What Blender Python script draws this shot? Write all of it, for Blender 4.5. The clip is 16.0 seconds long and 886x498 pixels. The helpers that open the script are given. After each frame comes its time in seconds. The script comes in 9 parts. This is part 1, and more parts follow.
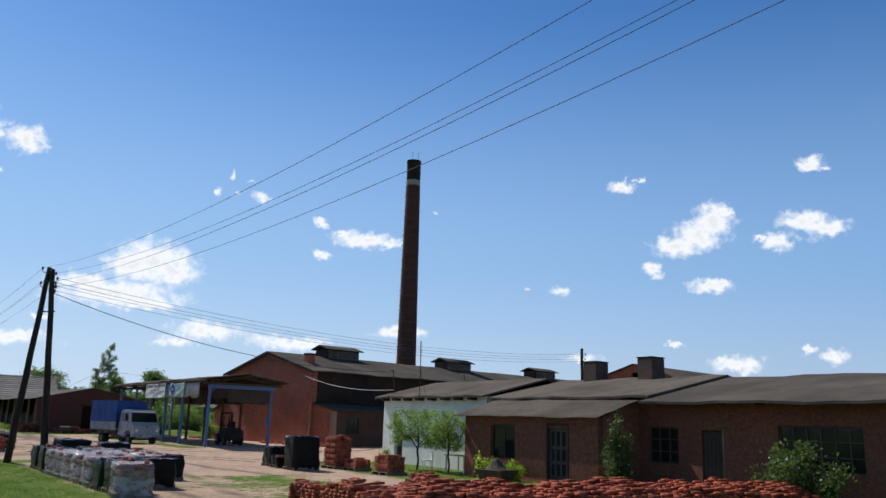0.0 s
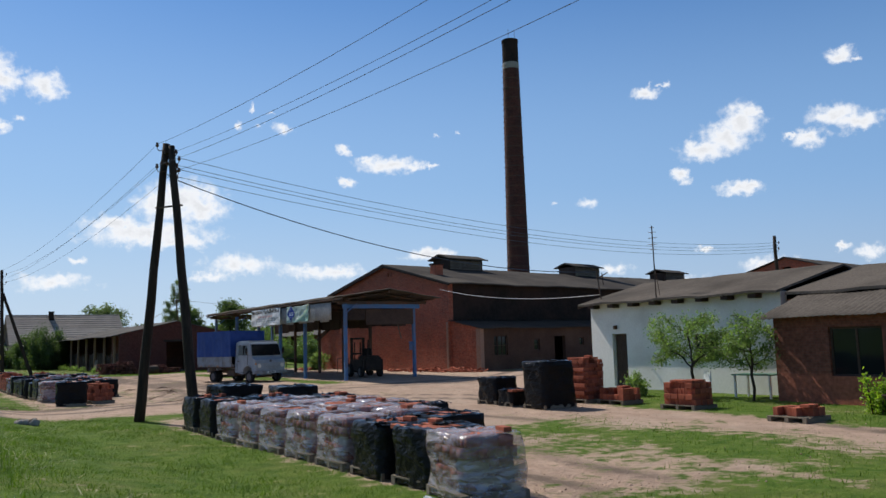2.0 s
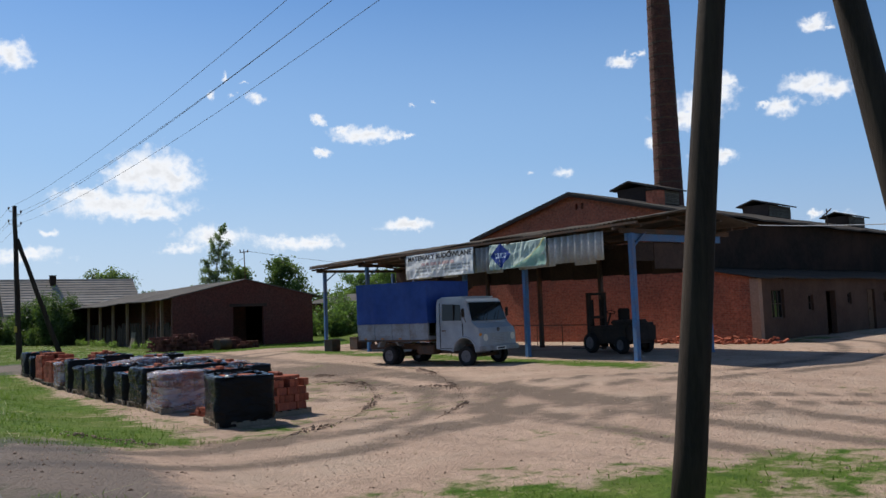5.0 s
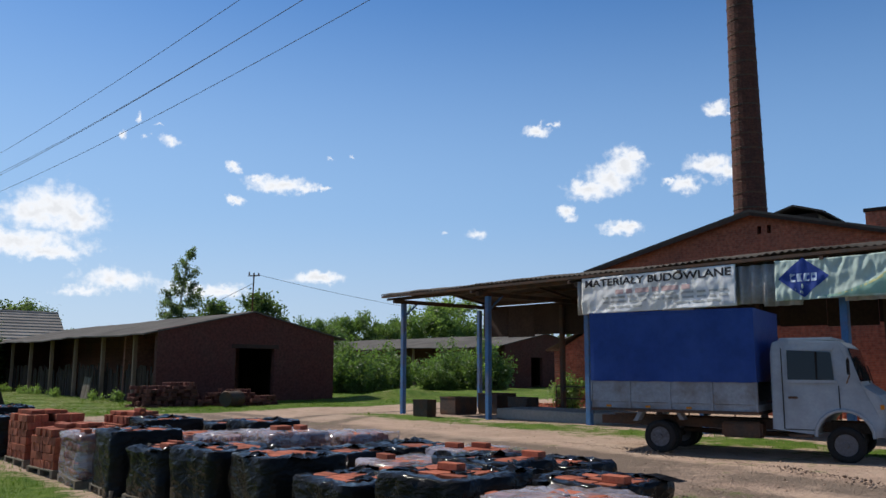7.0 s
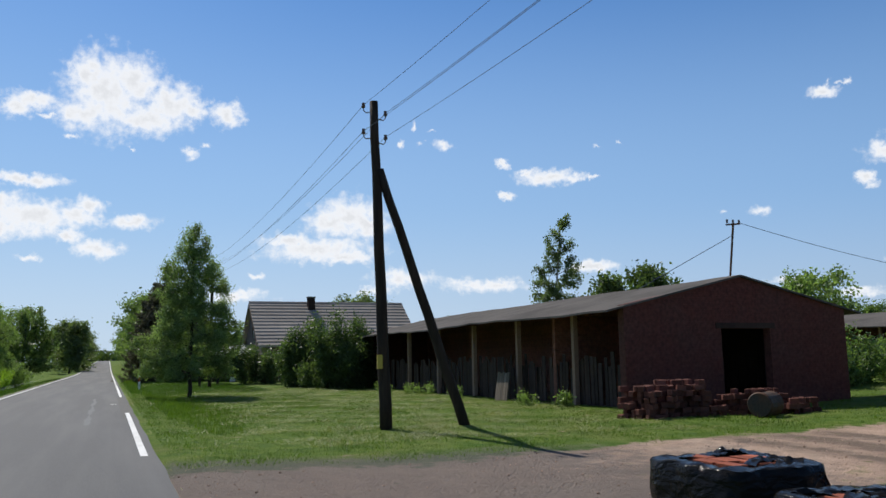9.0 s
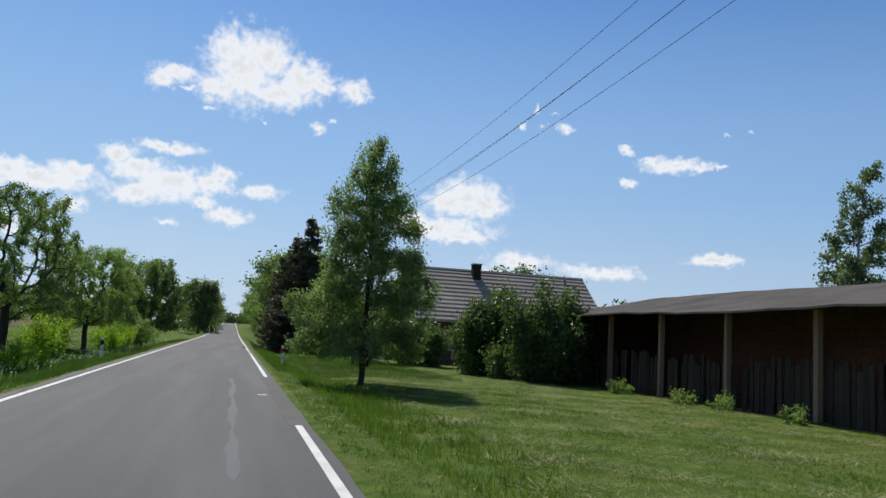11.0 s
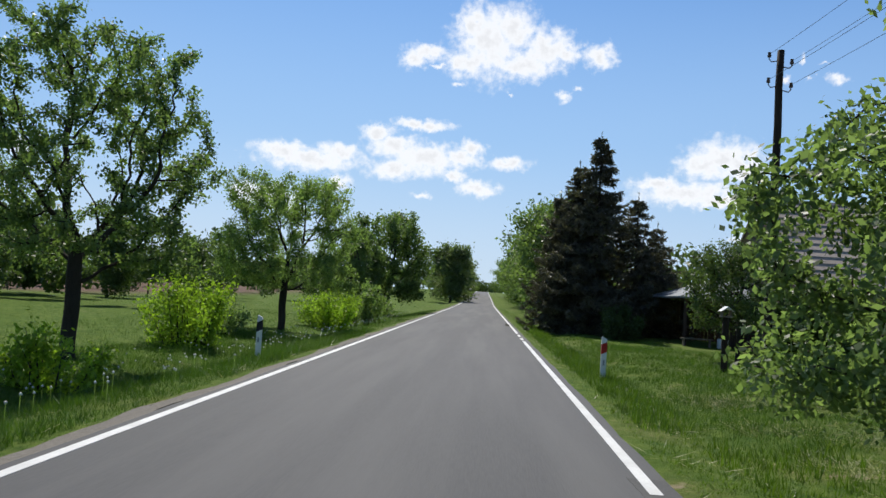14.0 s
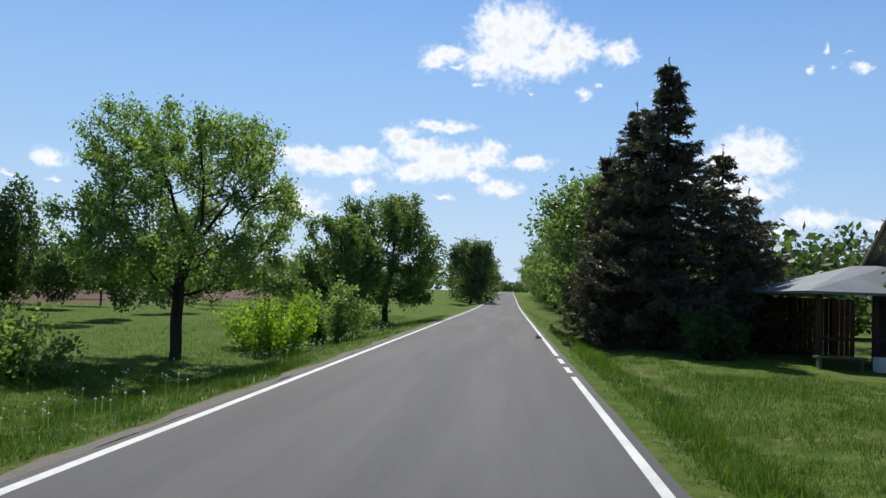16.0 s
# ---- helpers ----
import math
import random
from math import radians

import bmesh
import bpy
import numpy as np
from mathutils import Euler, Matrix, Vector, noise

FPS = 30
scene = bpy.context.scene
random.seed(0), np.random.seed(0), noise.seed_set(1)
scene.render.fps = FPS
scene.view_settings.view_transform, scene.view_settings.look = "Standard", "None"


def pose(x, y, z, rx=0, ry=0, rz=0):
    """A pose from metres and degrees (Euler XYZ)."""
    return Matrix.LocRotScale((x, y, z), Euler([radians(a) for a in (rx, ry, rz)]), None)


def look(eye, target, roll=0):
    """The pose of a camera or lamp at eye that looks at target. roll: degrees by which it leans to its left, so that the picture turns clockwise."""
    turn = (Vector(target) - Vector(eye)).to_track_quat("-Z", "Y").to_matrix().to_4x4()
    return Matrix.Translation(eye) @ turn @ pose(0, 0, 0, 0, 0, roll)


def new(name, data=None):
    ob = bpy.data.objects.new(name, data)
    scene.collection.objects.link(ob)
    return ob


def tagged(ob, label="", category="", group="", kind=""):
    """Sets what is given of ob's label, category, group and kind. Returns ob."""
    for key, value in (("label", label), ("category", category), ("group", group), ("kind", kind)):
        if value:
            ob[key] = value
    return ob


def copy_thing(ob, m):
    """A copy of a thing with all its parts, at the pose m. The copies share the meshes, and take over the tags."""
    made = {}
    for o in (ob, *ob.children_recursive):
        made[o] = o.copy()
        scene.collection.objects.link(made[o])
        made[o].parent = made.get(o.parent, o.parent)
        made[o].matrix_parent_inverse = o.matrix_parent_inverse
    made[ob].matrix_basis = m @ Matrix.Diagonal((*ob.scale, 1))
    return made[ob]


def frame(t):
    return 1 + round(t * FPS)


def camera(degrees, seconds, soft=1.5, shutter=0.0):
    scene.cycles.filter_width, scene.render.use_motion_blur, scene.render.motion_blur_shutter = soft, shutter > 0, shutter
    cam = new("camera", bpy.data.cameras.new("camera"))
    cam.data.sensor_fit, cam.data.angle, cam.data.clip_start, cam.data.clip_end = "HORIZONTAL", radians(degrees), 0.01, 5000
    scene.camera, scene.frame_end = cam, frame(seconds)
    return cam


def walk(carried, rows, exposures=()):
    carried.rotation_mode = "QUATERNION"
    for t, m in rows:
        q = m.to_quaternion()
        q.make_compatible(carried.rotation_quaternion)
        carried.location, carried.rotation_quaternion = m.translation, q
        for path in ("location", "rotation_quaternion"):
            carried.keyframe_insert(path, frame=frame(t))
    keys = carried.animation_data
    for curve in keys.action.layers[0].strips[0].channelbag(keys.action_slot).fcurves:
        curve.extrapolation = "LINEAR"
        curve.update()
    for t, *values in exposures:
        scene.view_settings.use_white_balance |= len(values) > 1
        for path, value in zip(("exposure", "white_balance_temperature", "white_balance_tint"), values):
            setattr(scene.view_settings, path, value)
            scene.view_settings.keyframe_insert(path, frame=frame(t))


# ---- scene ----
cam = camera(57.7, 16.0)
PATH = [
    (0, (0.415, -0.056, 1.718), (1.562, 1.527, 2.143), 1.8),
    (0.5, (0.557, 3.305, 1.707), (1.696, 4.89, 2.143), 2.0),
    (1, (0.538, 6.806, 1.698), (1.641, 8.438, 2.045), 2.0),
    (1.5, (0.492, 10.069, 1.683), (1.591, 11.716, 1.963), 0.5),
    (2, (0.395, 13.604, 1.66), (1.506, 15.251, 1.89), -1.6),
    (2.5, (0.365, 16.871, 1.613), (1.473, 18.523, 1.819), -2.4),
    (3, (0.284, 20.392, 1.599), (1.382, 22.053, 1.787), -1.1),
    (3.5, (0.211, 23.655, 1.58), (1.269, 25.342, 1.76), -3.0),
    (4, (0.12, 26.95, 1.569), (1.167, 28.646, 1.73), -3.7),
    (4.2, (0.059, 28.26, 1.576), (1.124, 29.946, 1.728), -4.2),
    (6.3, (0.78, 43.146, 1.492), (2.106, 44.623, 1.736), 1.8),
    (6.5, (0.776, 44.498, 1.471), (2.121, 45.955, 1.733), 0.8),
    (7, (0.749, 47.912, 1.453), (2.072, 49.383, 1.745), 0.2),
    (7.5, (0.767, 51.083, 1.478), (2.026, 52.607, 1.783), -1.0),
    (8, (0.744, 54.663, 1.482), (1.909, 56.26, 1.781), 0.4),
    (8.5, (0.674, 57.992, 1.466), (1.578, 59.754, 1.747), 1.0),
    (9, (0.532, 61.607, 1.497), (1.292, 63.437, 1.768), -1.0),
    (9.2, (0.463, 63.016, 1.509), (1.168, 64.869, 1.773), -1.2),
    (11.3, (-0.093, 77.282, 1.567), (0.374, 79.216, 1.778), 2.8),
    (11.5, (-0.117, 78.642, 1.528), (0.327, 80.583, 1.724), 1.2),
    (12, (-0.243, 81.933, 1.566), (0.084, 83.901, 1.708), 1.7),
    (12.5, (-0.289, 85.284, 1.543), (-0.074, 87.269, 1.669), 1.9),
    (13, (-0.374, 88.647, 1.573), (-0.262, 90.64, 1.702), 2.5),
    (13.5, (-0.409, 91.926, 1.573), (-0.423, 93.923, 1.695), 2.5),
    (14, (-0.421, 95.393, 1.596), (-0.53, 97.387, 1.705), 3.6),
    (14.5, (-0.378, 98.525, 1.604), (-0.533, 100.516, 1.712), 3.3),
    (15, (-0.315, 101.859, 1.617), (-0.479, 103.849, 1.725), 3.7),
    (15.5, (-0.28, 105.051, 1.616), (-0.433, 107.041, 1.732), 1.1),
    (16, (-0.253, 108.277, 1.639), (-0.421, 110.267, 1.748), 2.3),
]
walk(cam, [(t, look(eye, target, roll)) for t, eye, target, roll in PATH], exposures=((0, -0.04), (0.6, -0.16), (1.5, -0.12), (4.2, -0.12), (6.3, -0.08), (7.5, -0.08), (9.0, -0.14), (11.3, -0.18), (12.3, -0.13), (13.0, -0.06), (16, -0.02)))

# ---- world, sun, exposure ----
SUN_AZ, SUN_EL = radians(-12), radians(49.5)      # the sun stands ahead, a little to the left of the road


def nodes_of(tree):
    """A short maker of nodes: N(type, input=value or socket, ..., attribute=value)."""
    def N(kind, *args, **kw):
        n = tree.nodes.new(kind)
        for i, a in enumerate(args):
            if a is None:
                continue
            if hasattr(a, "is_output"):
                tree.links.new(a, n.inputs[i])
            else:
                n.inputs[i].default_value = a
        for k, a in kw.items():
            if k in n.inputs:
                if hasattr(a, "is_output"):
                    tree.links.new(a, n.inputs[k])
                else:
                    n.inputs[k].default_value = a
            else:
                n.operation = a
        return n
    return N


world = bpy.data.worlds.new("sky")
scene.world = world
world.use_nodes = True
wt = world.node_tree
wt.nodes.clear()
WN = nodes_of(wt)
sky = wt.nodes.new("ShaderNodeTexSky")
sky.sky_type = "NISHITA"
sky.sun_disc = False
sky.sun_elevation, sky.sun_rotation = SUN_EL, SUN_AZ
sky.air_density, sky.dust_density, sky.ozone_density, sky.altitude = 1.0, 0.4, 2.6, 150
direction = wt.nodes.new("ShaderNodeTexCoord").outputs["Generated"]
sep = WN("ShaderNodeSeparateXYZ", direction)
azim = WN("ShaderNodeMath", sep.outputs[0], sep.outputs[1], op="ARCTAN2").outputs[0]
elev = WN("ShaderNodeMath", sep.outputs[2], op="ARCSINE").outputs[0]
flat = WN("ShaderNodeCombineXYZ", azim, elev, 0.0).outputs[0]
wob = WN("ShaderNodeTexNoise", Vector=flat, Scale=70.0, Detail=5.0, Roughness=0.6)
wob.normalize = True
shift = WN("ShaderNodeVectorMath", WN("ShaderNodeVectorMath", wob.outputs["Color"], (0.5, 0.5, 0.5), op="SUBTRACT").outputs[0], (0.03, 0.022, 0.0), op="MULTIPLY").outputs[0]
warped = WN("ShaderNodeVectorMath", flat, shift, op="ADD").outputs[0]
wob2 = WN("ShaderNodeTexNoise", Vector=flat, Scale=85.0, Detail=6.0, Roughness=0.55)
FIELD = [None]


def cloud(az, el, w, h, dense=1.0):
    """A lobe of a cloud: its bearing from the road's way, its height and half sizes, in degrees; dense: 1 for a full white one."""
    off = WN("ShaderNodeVectorMath", warped, (radians(az), radians(el), 0), op="SUBTRACT").outputs[0]
    size = WN("ShaderNodeVectorMath", off, (0.8 / radians(w), 0.8 / radians(h), 0), op="MULTIPLY").outputs[0]
    far = WN("ShaderNodeVectorMath", size, op="LENGTH").outputs["Value"]
    near = WN("ShaderNodeMath", dense, far, op="SUBTRACT").outputs[0]
    FIELD[0] = near if FIELD[0] is None else WN("ShaderNodeMath", FIELD[0], near, op="MAXIMUM").outputs[0]


cloud(52.6, 12.5, 1.53, 0.64)
cloud(53.9, 13.1, 1.61, 0.97)
cloud(55.0, 14.0, 1.21, 1.13)
cloud(55.5, 14.7, 0.72, 0.56)
cloud(50.9, 10.9, 0.56, 0.48)
cloud(54.6, 9.7, 1.29, 0.48)
cloud(55.4, 9.9, 0.64, 0.28)
cloud(60.7, 13.8, 1.41, 0.64)
cloud(62.0, 13.2, 1.21, 0.56)
cloud(59.1, 12.5, 0.89, 0.56)
cloud(58.1, 12.8, 0.72, 0.24, 0.7)
cloud(61.3, 17.4, 0.89, 0.40)
cloud(62.2, 17.1, 0.56, 0.20, 0.7)
cloud(48.8, 16.6, 0.81, 0.40)
cloud(49.1, 17.2, 0.28, 0.40, 0.6)
cloud(50.0, 17.1, 0.56, 0.24, 0.6)
cloud(44.4, 9.5, 0.97, 0.48, 0.6)
cloud(42.1, 9.5, 0.56, 0.28, 0.55)
cloud(30.2, 12.7, 1.93, 0.56)
cloud(28.8, 13.0, 0.64, 0.36)
cloud(31.9, 12.6, 0.81, 0.32)
cloud(33.3, 12.6, 0.64, 0.20, 0.7)
cloud(27.2, 11.4, 0.64, 0.28)
cloud(26.9, 13.7, 0.52, 0.32)
cloud(35.3, 14.9, 0.24, 0.28, 0.55)
cloud(33.8, 14.6, 0.48, 0.16, 0.5)
cloud(19.7, 15.2, 0.40, 0.40, 0.7)
cloud(21.1, 15.3, 0.36, 0.28, 0.6)
cloud(22.7, 15.1, 0.81, 0.40, 0.8)
cloud(56.1, 4.4, 1.53, 0.52)
cloud(52.1, 5.8, 0.56, 0.24)
cloud(45.9, 4.7, 1.61, 0.40, 0.7)
cloud(33.4, 6.2, 1.13, 0.36)
cloud(26.4, 5.1, 2.42, 0.56, 0.8)
cloud(7.9, 4.5, 2.82, 0.60, 0.7)
cloud(60.5, 5.4, 0.48, 0.24)
cloud(62.0, 4.9, 1.01, 0.48, 0.8)
cloud(50.0, 3.8, 2.42, 0.40, 0.7)
cloud(19.6, 5.7, 2.42, 0.72, 0.85)
cloud(24.3, 5.2, 2.62, 0.56, 0.75)
cloud(17.7, 4.9, 2.01, 0.40, 0.7)
cloud(8.3, 4.7, 2.42, 0.48, 0.65)
cloud(33.0, 6.2, 1.53, 0.44)
cloud(9.3, 5.9, 0.64, 0.24, 0.8)
cloud(-5.2, 11.8, 1.93, 0.40)
cloud(16.0, 10.1, 2.42, 1.29)
cloud(14.7, 9.7, 1.81, 0.97)
cloud(17.1, 9.5, 1.61, 0.97)
cloud(13.7, 7.8, 3.62, 0.81)
cloud(11.7, 8.4, 1.61, 0.56)
cloud(15.4, 7.3, 2.42, 0.48)
cloud(-0.7, 17.7, 2.42, 2.42)
cloud(-1.9, 18.8, 1.21, 1.37)
cloud(0.9, 18.6, 1.81, 1.61)
cloud(3.4, 17.3, 1.81, 1.45)
cloud(1.8, 16.3, 2.42, 0.97)
cloud(-2.2, 16.2, 1.69, 0.89)
cloud(4.8, 17.1, 1.05, 0.72)
cloud(7.2, 16.9, 1.05, 0.81)
cloud(-5.1, 16.8, 1.41, 0.56)
cloud(-6.1, 16.2, 0.97, 0.56)
cloud(-4.1, 15.9, 0.81, 0.24, 0.7)
cloud(-2.7, 14.8, 0.72, 0.24, 0.7)
cloud(0.9, 14.3, 0.36, 0.16, 0.6)
cloud(4.7, 14.3, 0.64, 0.48, 0.7)
cloud(5.9, 14.7, 0.56, 0.28, 0.6)
cloud(-8.3, 11.0, 1.21, 0.56)
cloud(-7.1, 10.2, 1.81, 0.81)
cloud(-4.8, 9.4, 2.82, 1.05)
cloud(-6.8, 8.5, 2.21, 0.64)
cloud(-2.4, 9.7, 1.61, 0.56)
cloud(-1.6, 10.3, 0.97, 0.56)
cloud(1.1, 9.4, 1.45, 0.48)
cloud(-0.9, 7.5, 1.45, 0.56)
cloud(-2.7, 8.3, 1.01, 0.40)
cloud(-12.9, 8.8, 3.42, 0.81)
cloud(-14.9, 9.2, 2.01, 0.64)
cloud(-10.9, 9.5, 1.61, 0.56)
cloud(-4.9, 6.8, 0.89, 0.32, 0.7)
cloud(-10.8, 7.3, 1.01, 0.56, 0.8)
cloud(-15.7, 6.0, 2.42, 0.89, 0.9)
cloud(-17.1, 6.3, 1.61, 0.64, 0.8)
cloud(-14.3, 5.3, 1.41, 0.40, 0.7)
cloud(-31.3, 7.6, 1.01, 0.64, 0.9)
cloud(-33.6, 6.4, 0.72, 0.28, 0.7)
cloud(-30.9, 6.2, 0.64, 0.24, 0.6)
cloud(20.6, 16.3, 0.24, 0.40, 0.7)
cloud(22.0, 16.1, 0.56, 0.20, 0.5)
for far_az in range(72, 322, 16):          # the same fair-weather clouds all round
    for k in range(3):
        cloud(far_az + 7 * math.sin(far_az) + 2.2 * k, 8 + 5 * math.sin(far_az * 1.7) + 0.5 * math.sin(k * 2.0), 2.2 - 0.4 * k, 0.9 - 0.15 * k)
puff = WN("ShaderNodeMath", wob2.outputs["Fac"], 1.3, -0.65, op="MULTIPLY_ADD").outputs[0]
lump = WN("ShaderNodeMath", FIELD[0], puff, op="ADD").outputs[0]
soft = WN("ShaderNodeMapRange", lump, -0.16, 0.74, 0.0, 0.97)
soft.interpolation_type = "SMOOTHSTEP"
mask = soft.outputs[0]
core = WN("ShaderNodeMapRange", lump, 0.55, 1.0, 1.0, 0.84).outputs[0]
sunward = WN("ShaderNodeVectorMath", direction, (math.sin(SUN_AZ) * math.cos(SUN_EL), math.cos(SUN_AZ) * math.cos(SUN_EL), math.sin(SUN_EL)), op="DOT_PRODUCT").outputs["Value"]
dim = WN("ShaderNodeMapRange", sunward, 0.25, 0.75, 0.74, 1.0).outputs[0]          # the haze is brightest towards the sun
haze_n = WN("ShaderNodeMapRange", elev, 0.0, 0.62, 0.86, 0.0)
haze_n.interpolation_type = "SMOOTHERSTEP"
haze = haze_n.outputs[0]
rich = WN("ShaderNodeVectorMath", WN("ShaderNodeHueSaturation", Saturation=1.25, Value=1.14, Color=sky.outputs[0]).outputs[0], (0.64, 0.9, 1.1), op="MULTIPLY").outputs[0]
sky_gain = wt.nodes.new("ShaderNodeMix")
sky_gain.data_type = "RGBA"
wt.links.new(haze, sky_gain.inputs[0])
high = wt.nodes.new("ShaderNodeMix")          # overhead the sky keeps its own paler blue
high.data_type = "RGBA"
wt.links.new(WN("ShaderNodeMapRange", elev, 0.5, 0.85).outputs[0], high.inputs[0])
wt.links.new(rich, high.inputs[6])
wt.links.new(sky.outputs[0], high.inputs[7])
wt.links.new(high.outputs[2], sky_gain.inputs[6])
haze_colour = wt.nodes.new("ShaderNodeMix")
haze_colour.data_type = "RGBA"
wt.links.new(WN("ShaderNodeMapRange", sunward, 0.25, 0.75).outputs[0], haze_colour.inputs[0])
haze_colour.inputs[6].default_value, haze_colour.inputs[7].default_value = (3.3, 5.5, 8.9, 1), (4.7, 6.9, 9.9, 1)
wt.links.new(haze_colour.outputs[2], sky_gain.inputs[7])
veil_n = WN("ShaderNodeMapRange", elev, -0.02, 0.2, 0.6, 0.0)
veil_n.interpolation_type = "SMOOTHSTEP"
veiled = wt.nodes.new("ShaderNodeMix")
veiled.data_type = "RGBA"
wt.links.new(veil_n.outputs[0], veiled.inputs[0])
wt.links.new(sky_gain.outputs[2], veiled.inputs[6])
veil_colour = WN("ShaderNodeVectorMath", (8.6, 9.7, 10.9), op="SCALE")
wt.links.new(dim, veil_colour.inputs["Scale"])
wt.links.new(veil_colour.outputs[0], veiled.inputs[7])
white = WN("ShaderNodeVectorMath", (11.3, 11.5, 11.9), op="SCALE")
wt.links.new(core, white.inputs["Scale"])
sky_mix = wt.nodes.new("ShaderNodeMix")
sky_mix.data_type = "RGBA"
wt.links.new(mask, sky_mix.inputs[0])
wt.links.new(veiled.outputs[2], sky_mix.inputs[6])
wt.links.new(white.outputs[0], sky_mix.inputs[7])
bg = WN("ShaderNodeBackground", sky_mix.outputs[2], 0.091)
wt.links.new(bg.outputs[0], WN("ShaderNodeOutputWorld").inputs[0])

sun_data = bpy.data.lights.new("sun", "SUN")
sun_data.energy, sun_data.angle, sun_data.color = 5.0, radians(0.53), (1.0, 0.95, 0.87)
sun = new("sun", sun_data)
SUN_DIR = Vector((math.sin(SUN_AZ) * math.cos(SUN_EL), math.cos(SUN_AZ) * math.cos(SUN_EL), math.sin(SUN_EL)))
sun.matrix_world = look(SUN_DIR * 300, (0, 0, 0))


# ---- materials ----
def material(name, a, b=None, c=None, rough=0.8, coarse=0.6, fine=18.0, bump=0.15, metal=0.0, spec=0.2, vary=0.0, island=0.0, mix=0.5, stretch=(1, 1, 1)):
    """A worn surface: base colours a and b by fine grain, stained with c in large patches, with a fine relief."""
    m = bpy.data.materials.new(name)
    m.use_nodes = True
    t = m.node_tree
    N = nodes_of(t)
    p = t.nodes["Principled BSDF"]
    b, c = b or tuple(v * 0.75 for v in a), c or tuple(v * 0.82 for v in a)
    where = N("ShaderNodeVectorMath", t.nodes.new("ShaderNodeTexCoord").outputs["Object"], stretch, op="MULTIPLY").outputs[0]
    n1, n2 = N("ShaderNodeTexNoise", Vector=where, Scale=fine, Detail=6.0, Roughness=0.65), N("ShaderNodeTexNoise", Vector=where, Scale=coarse, Detail=5.0, Roughness=0.6)
    r1, r2 = N("ShaderNodeMapRange", n1.outputs["Fac"], 0.35, 0.65, 0.0, 1.0), N("ShaderNodeMapRange", n2.outputs["Fac"], 0.42, 0.68, 0.0, mix * 1.6)
    m1, m2 = t.nodes.new("ShaderNodeMix"), t.nodes.new("ShaderNodeMix")
    m1.data_type = m2.data_type = "RGBA"
    t.links.new(r1.outputs[0], m1.inputs[0])
    m1.inputs[6].default_value, m1.inputs[7].default_value = (*a, 1), (*b, 1)
    t.links.new(r2.outputs[0], m2.inputs[0])
    t.links.new(m1.outputs[2], m2.inputs[6])
    m2.inputs[7].default_value = (*c, 1)
    out = m2.outputs[2]
    if vary or island:
        rnd = t.nodes.new("ShaderNodeNewGeometry").outputs["Random Per Island"] if island else t.nodes.new("ShaderNodeObjectInfo").outputs["Random"]
        k = island or vary
        gain = N("ShaderNodeMapRange", rnd, 0.0, 1.0, 1 - k, 1 + k)
        hsv = N("ShaderNodeHueSaturation", Value=gain.outputs[0], Color=out)
        out = hsv.outputs[0]
    t.links.new(out, p.inputs["Base Color"])
    p.inputs["Roughness"].default_value, p.inputs["Metallic"].default_value, p.inputs["Specular IOR Level"].default_value = rough, metal, spec
    if bump:
        bp = N("ShaderNodeBump", Strength=bump, Distance=0.03, Height=n1.outputs["Fac"])
        t.links.new(bp.outputs[0], p.inputs["Normal"])
    return m


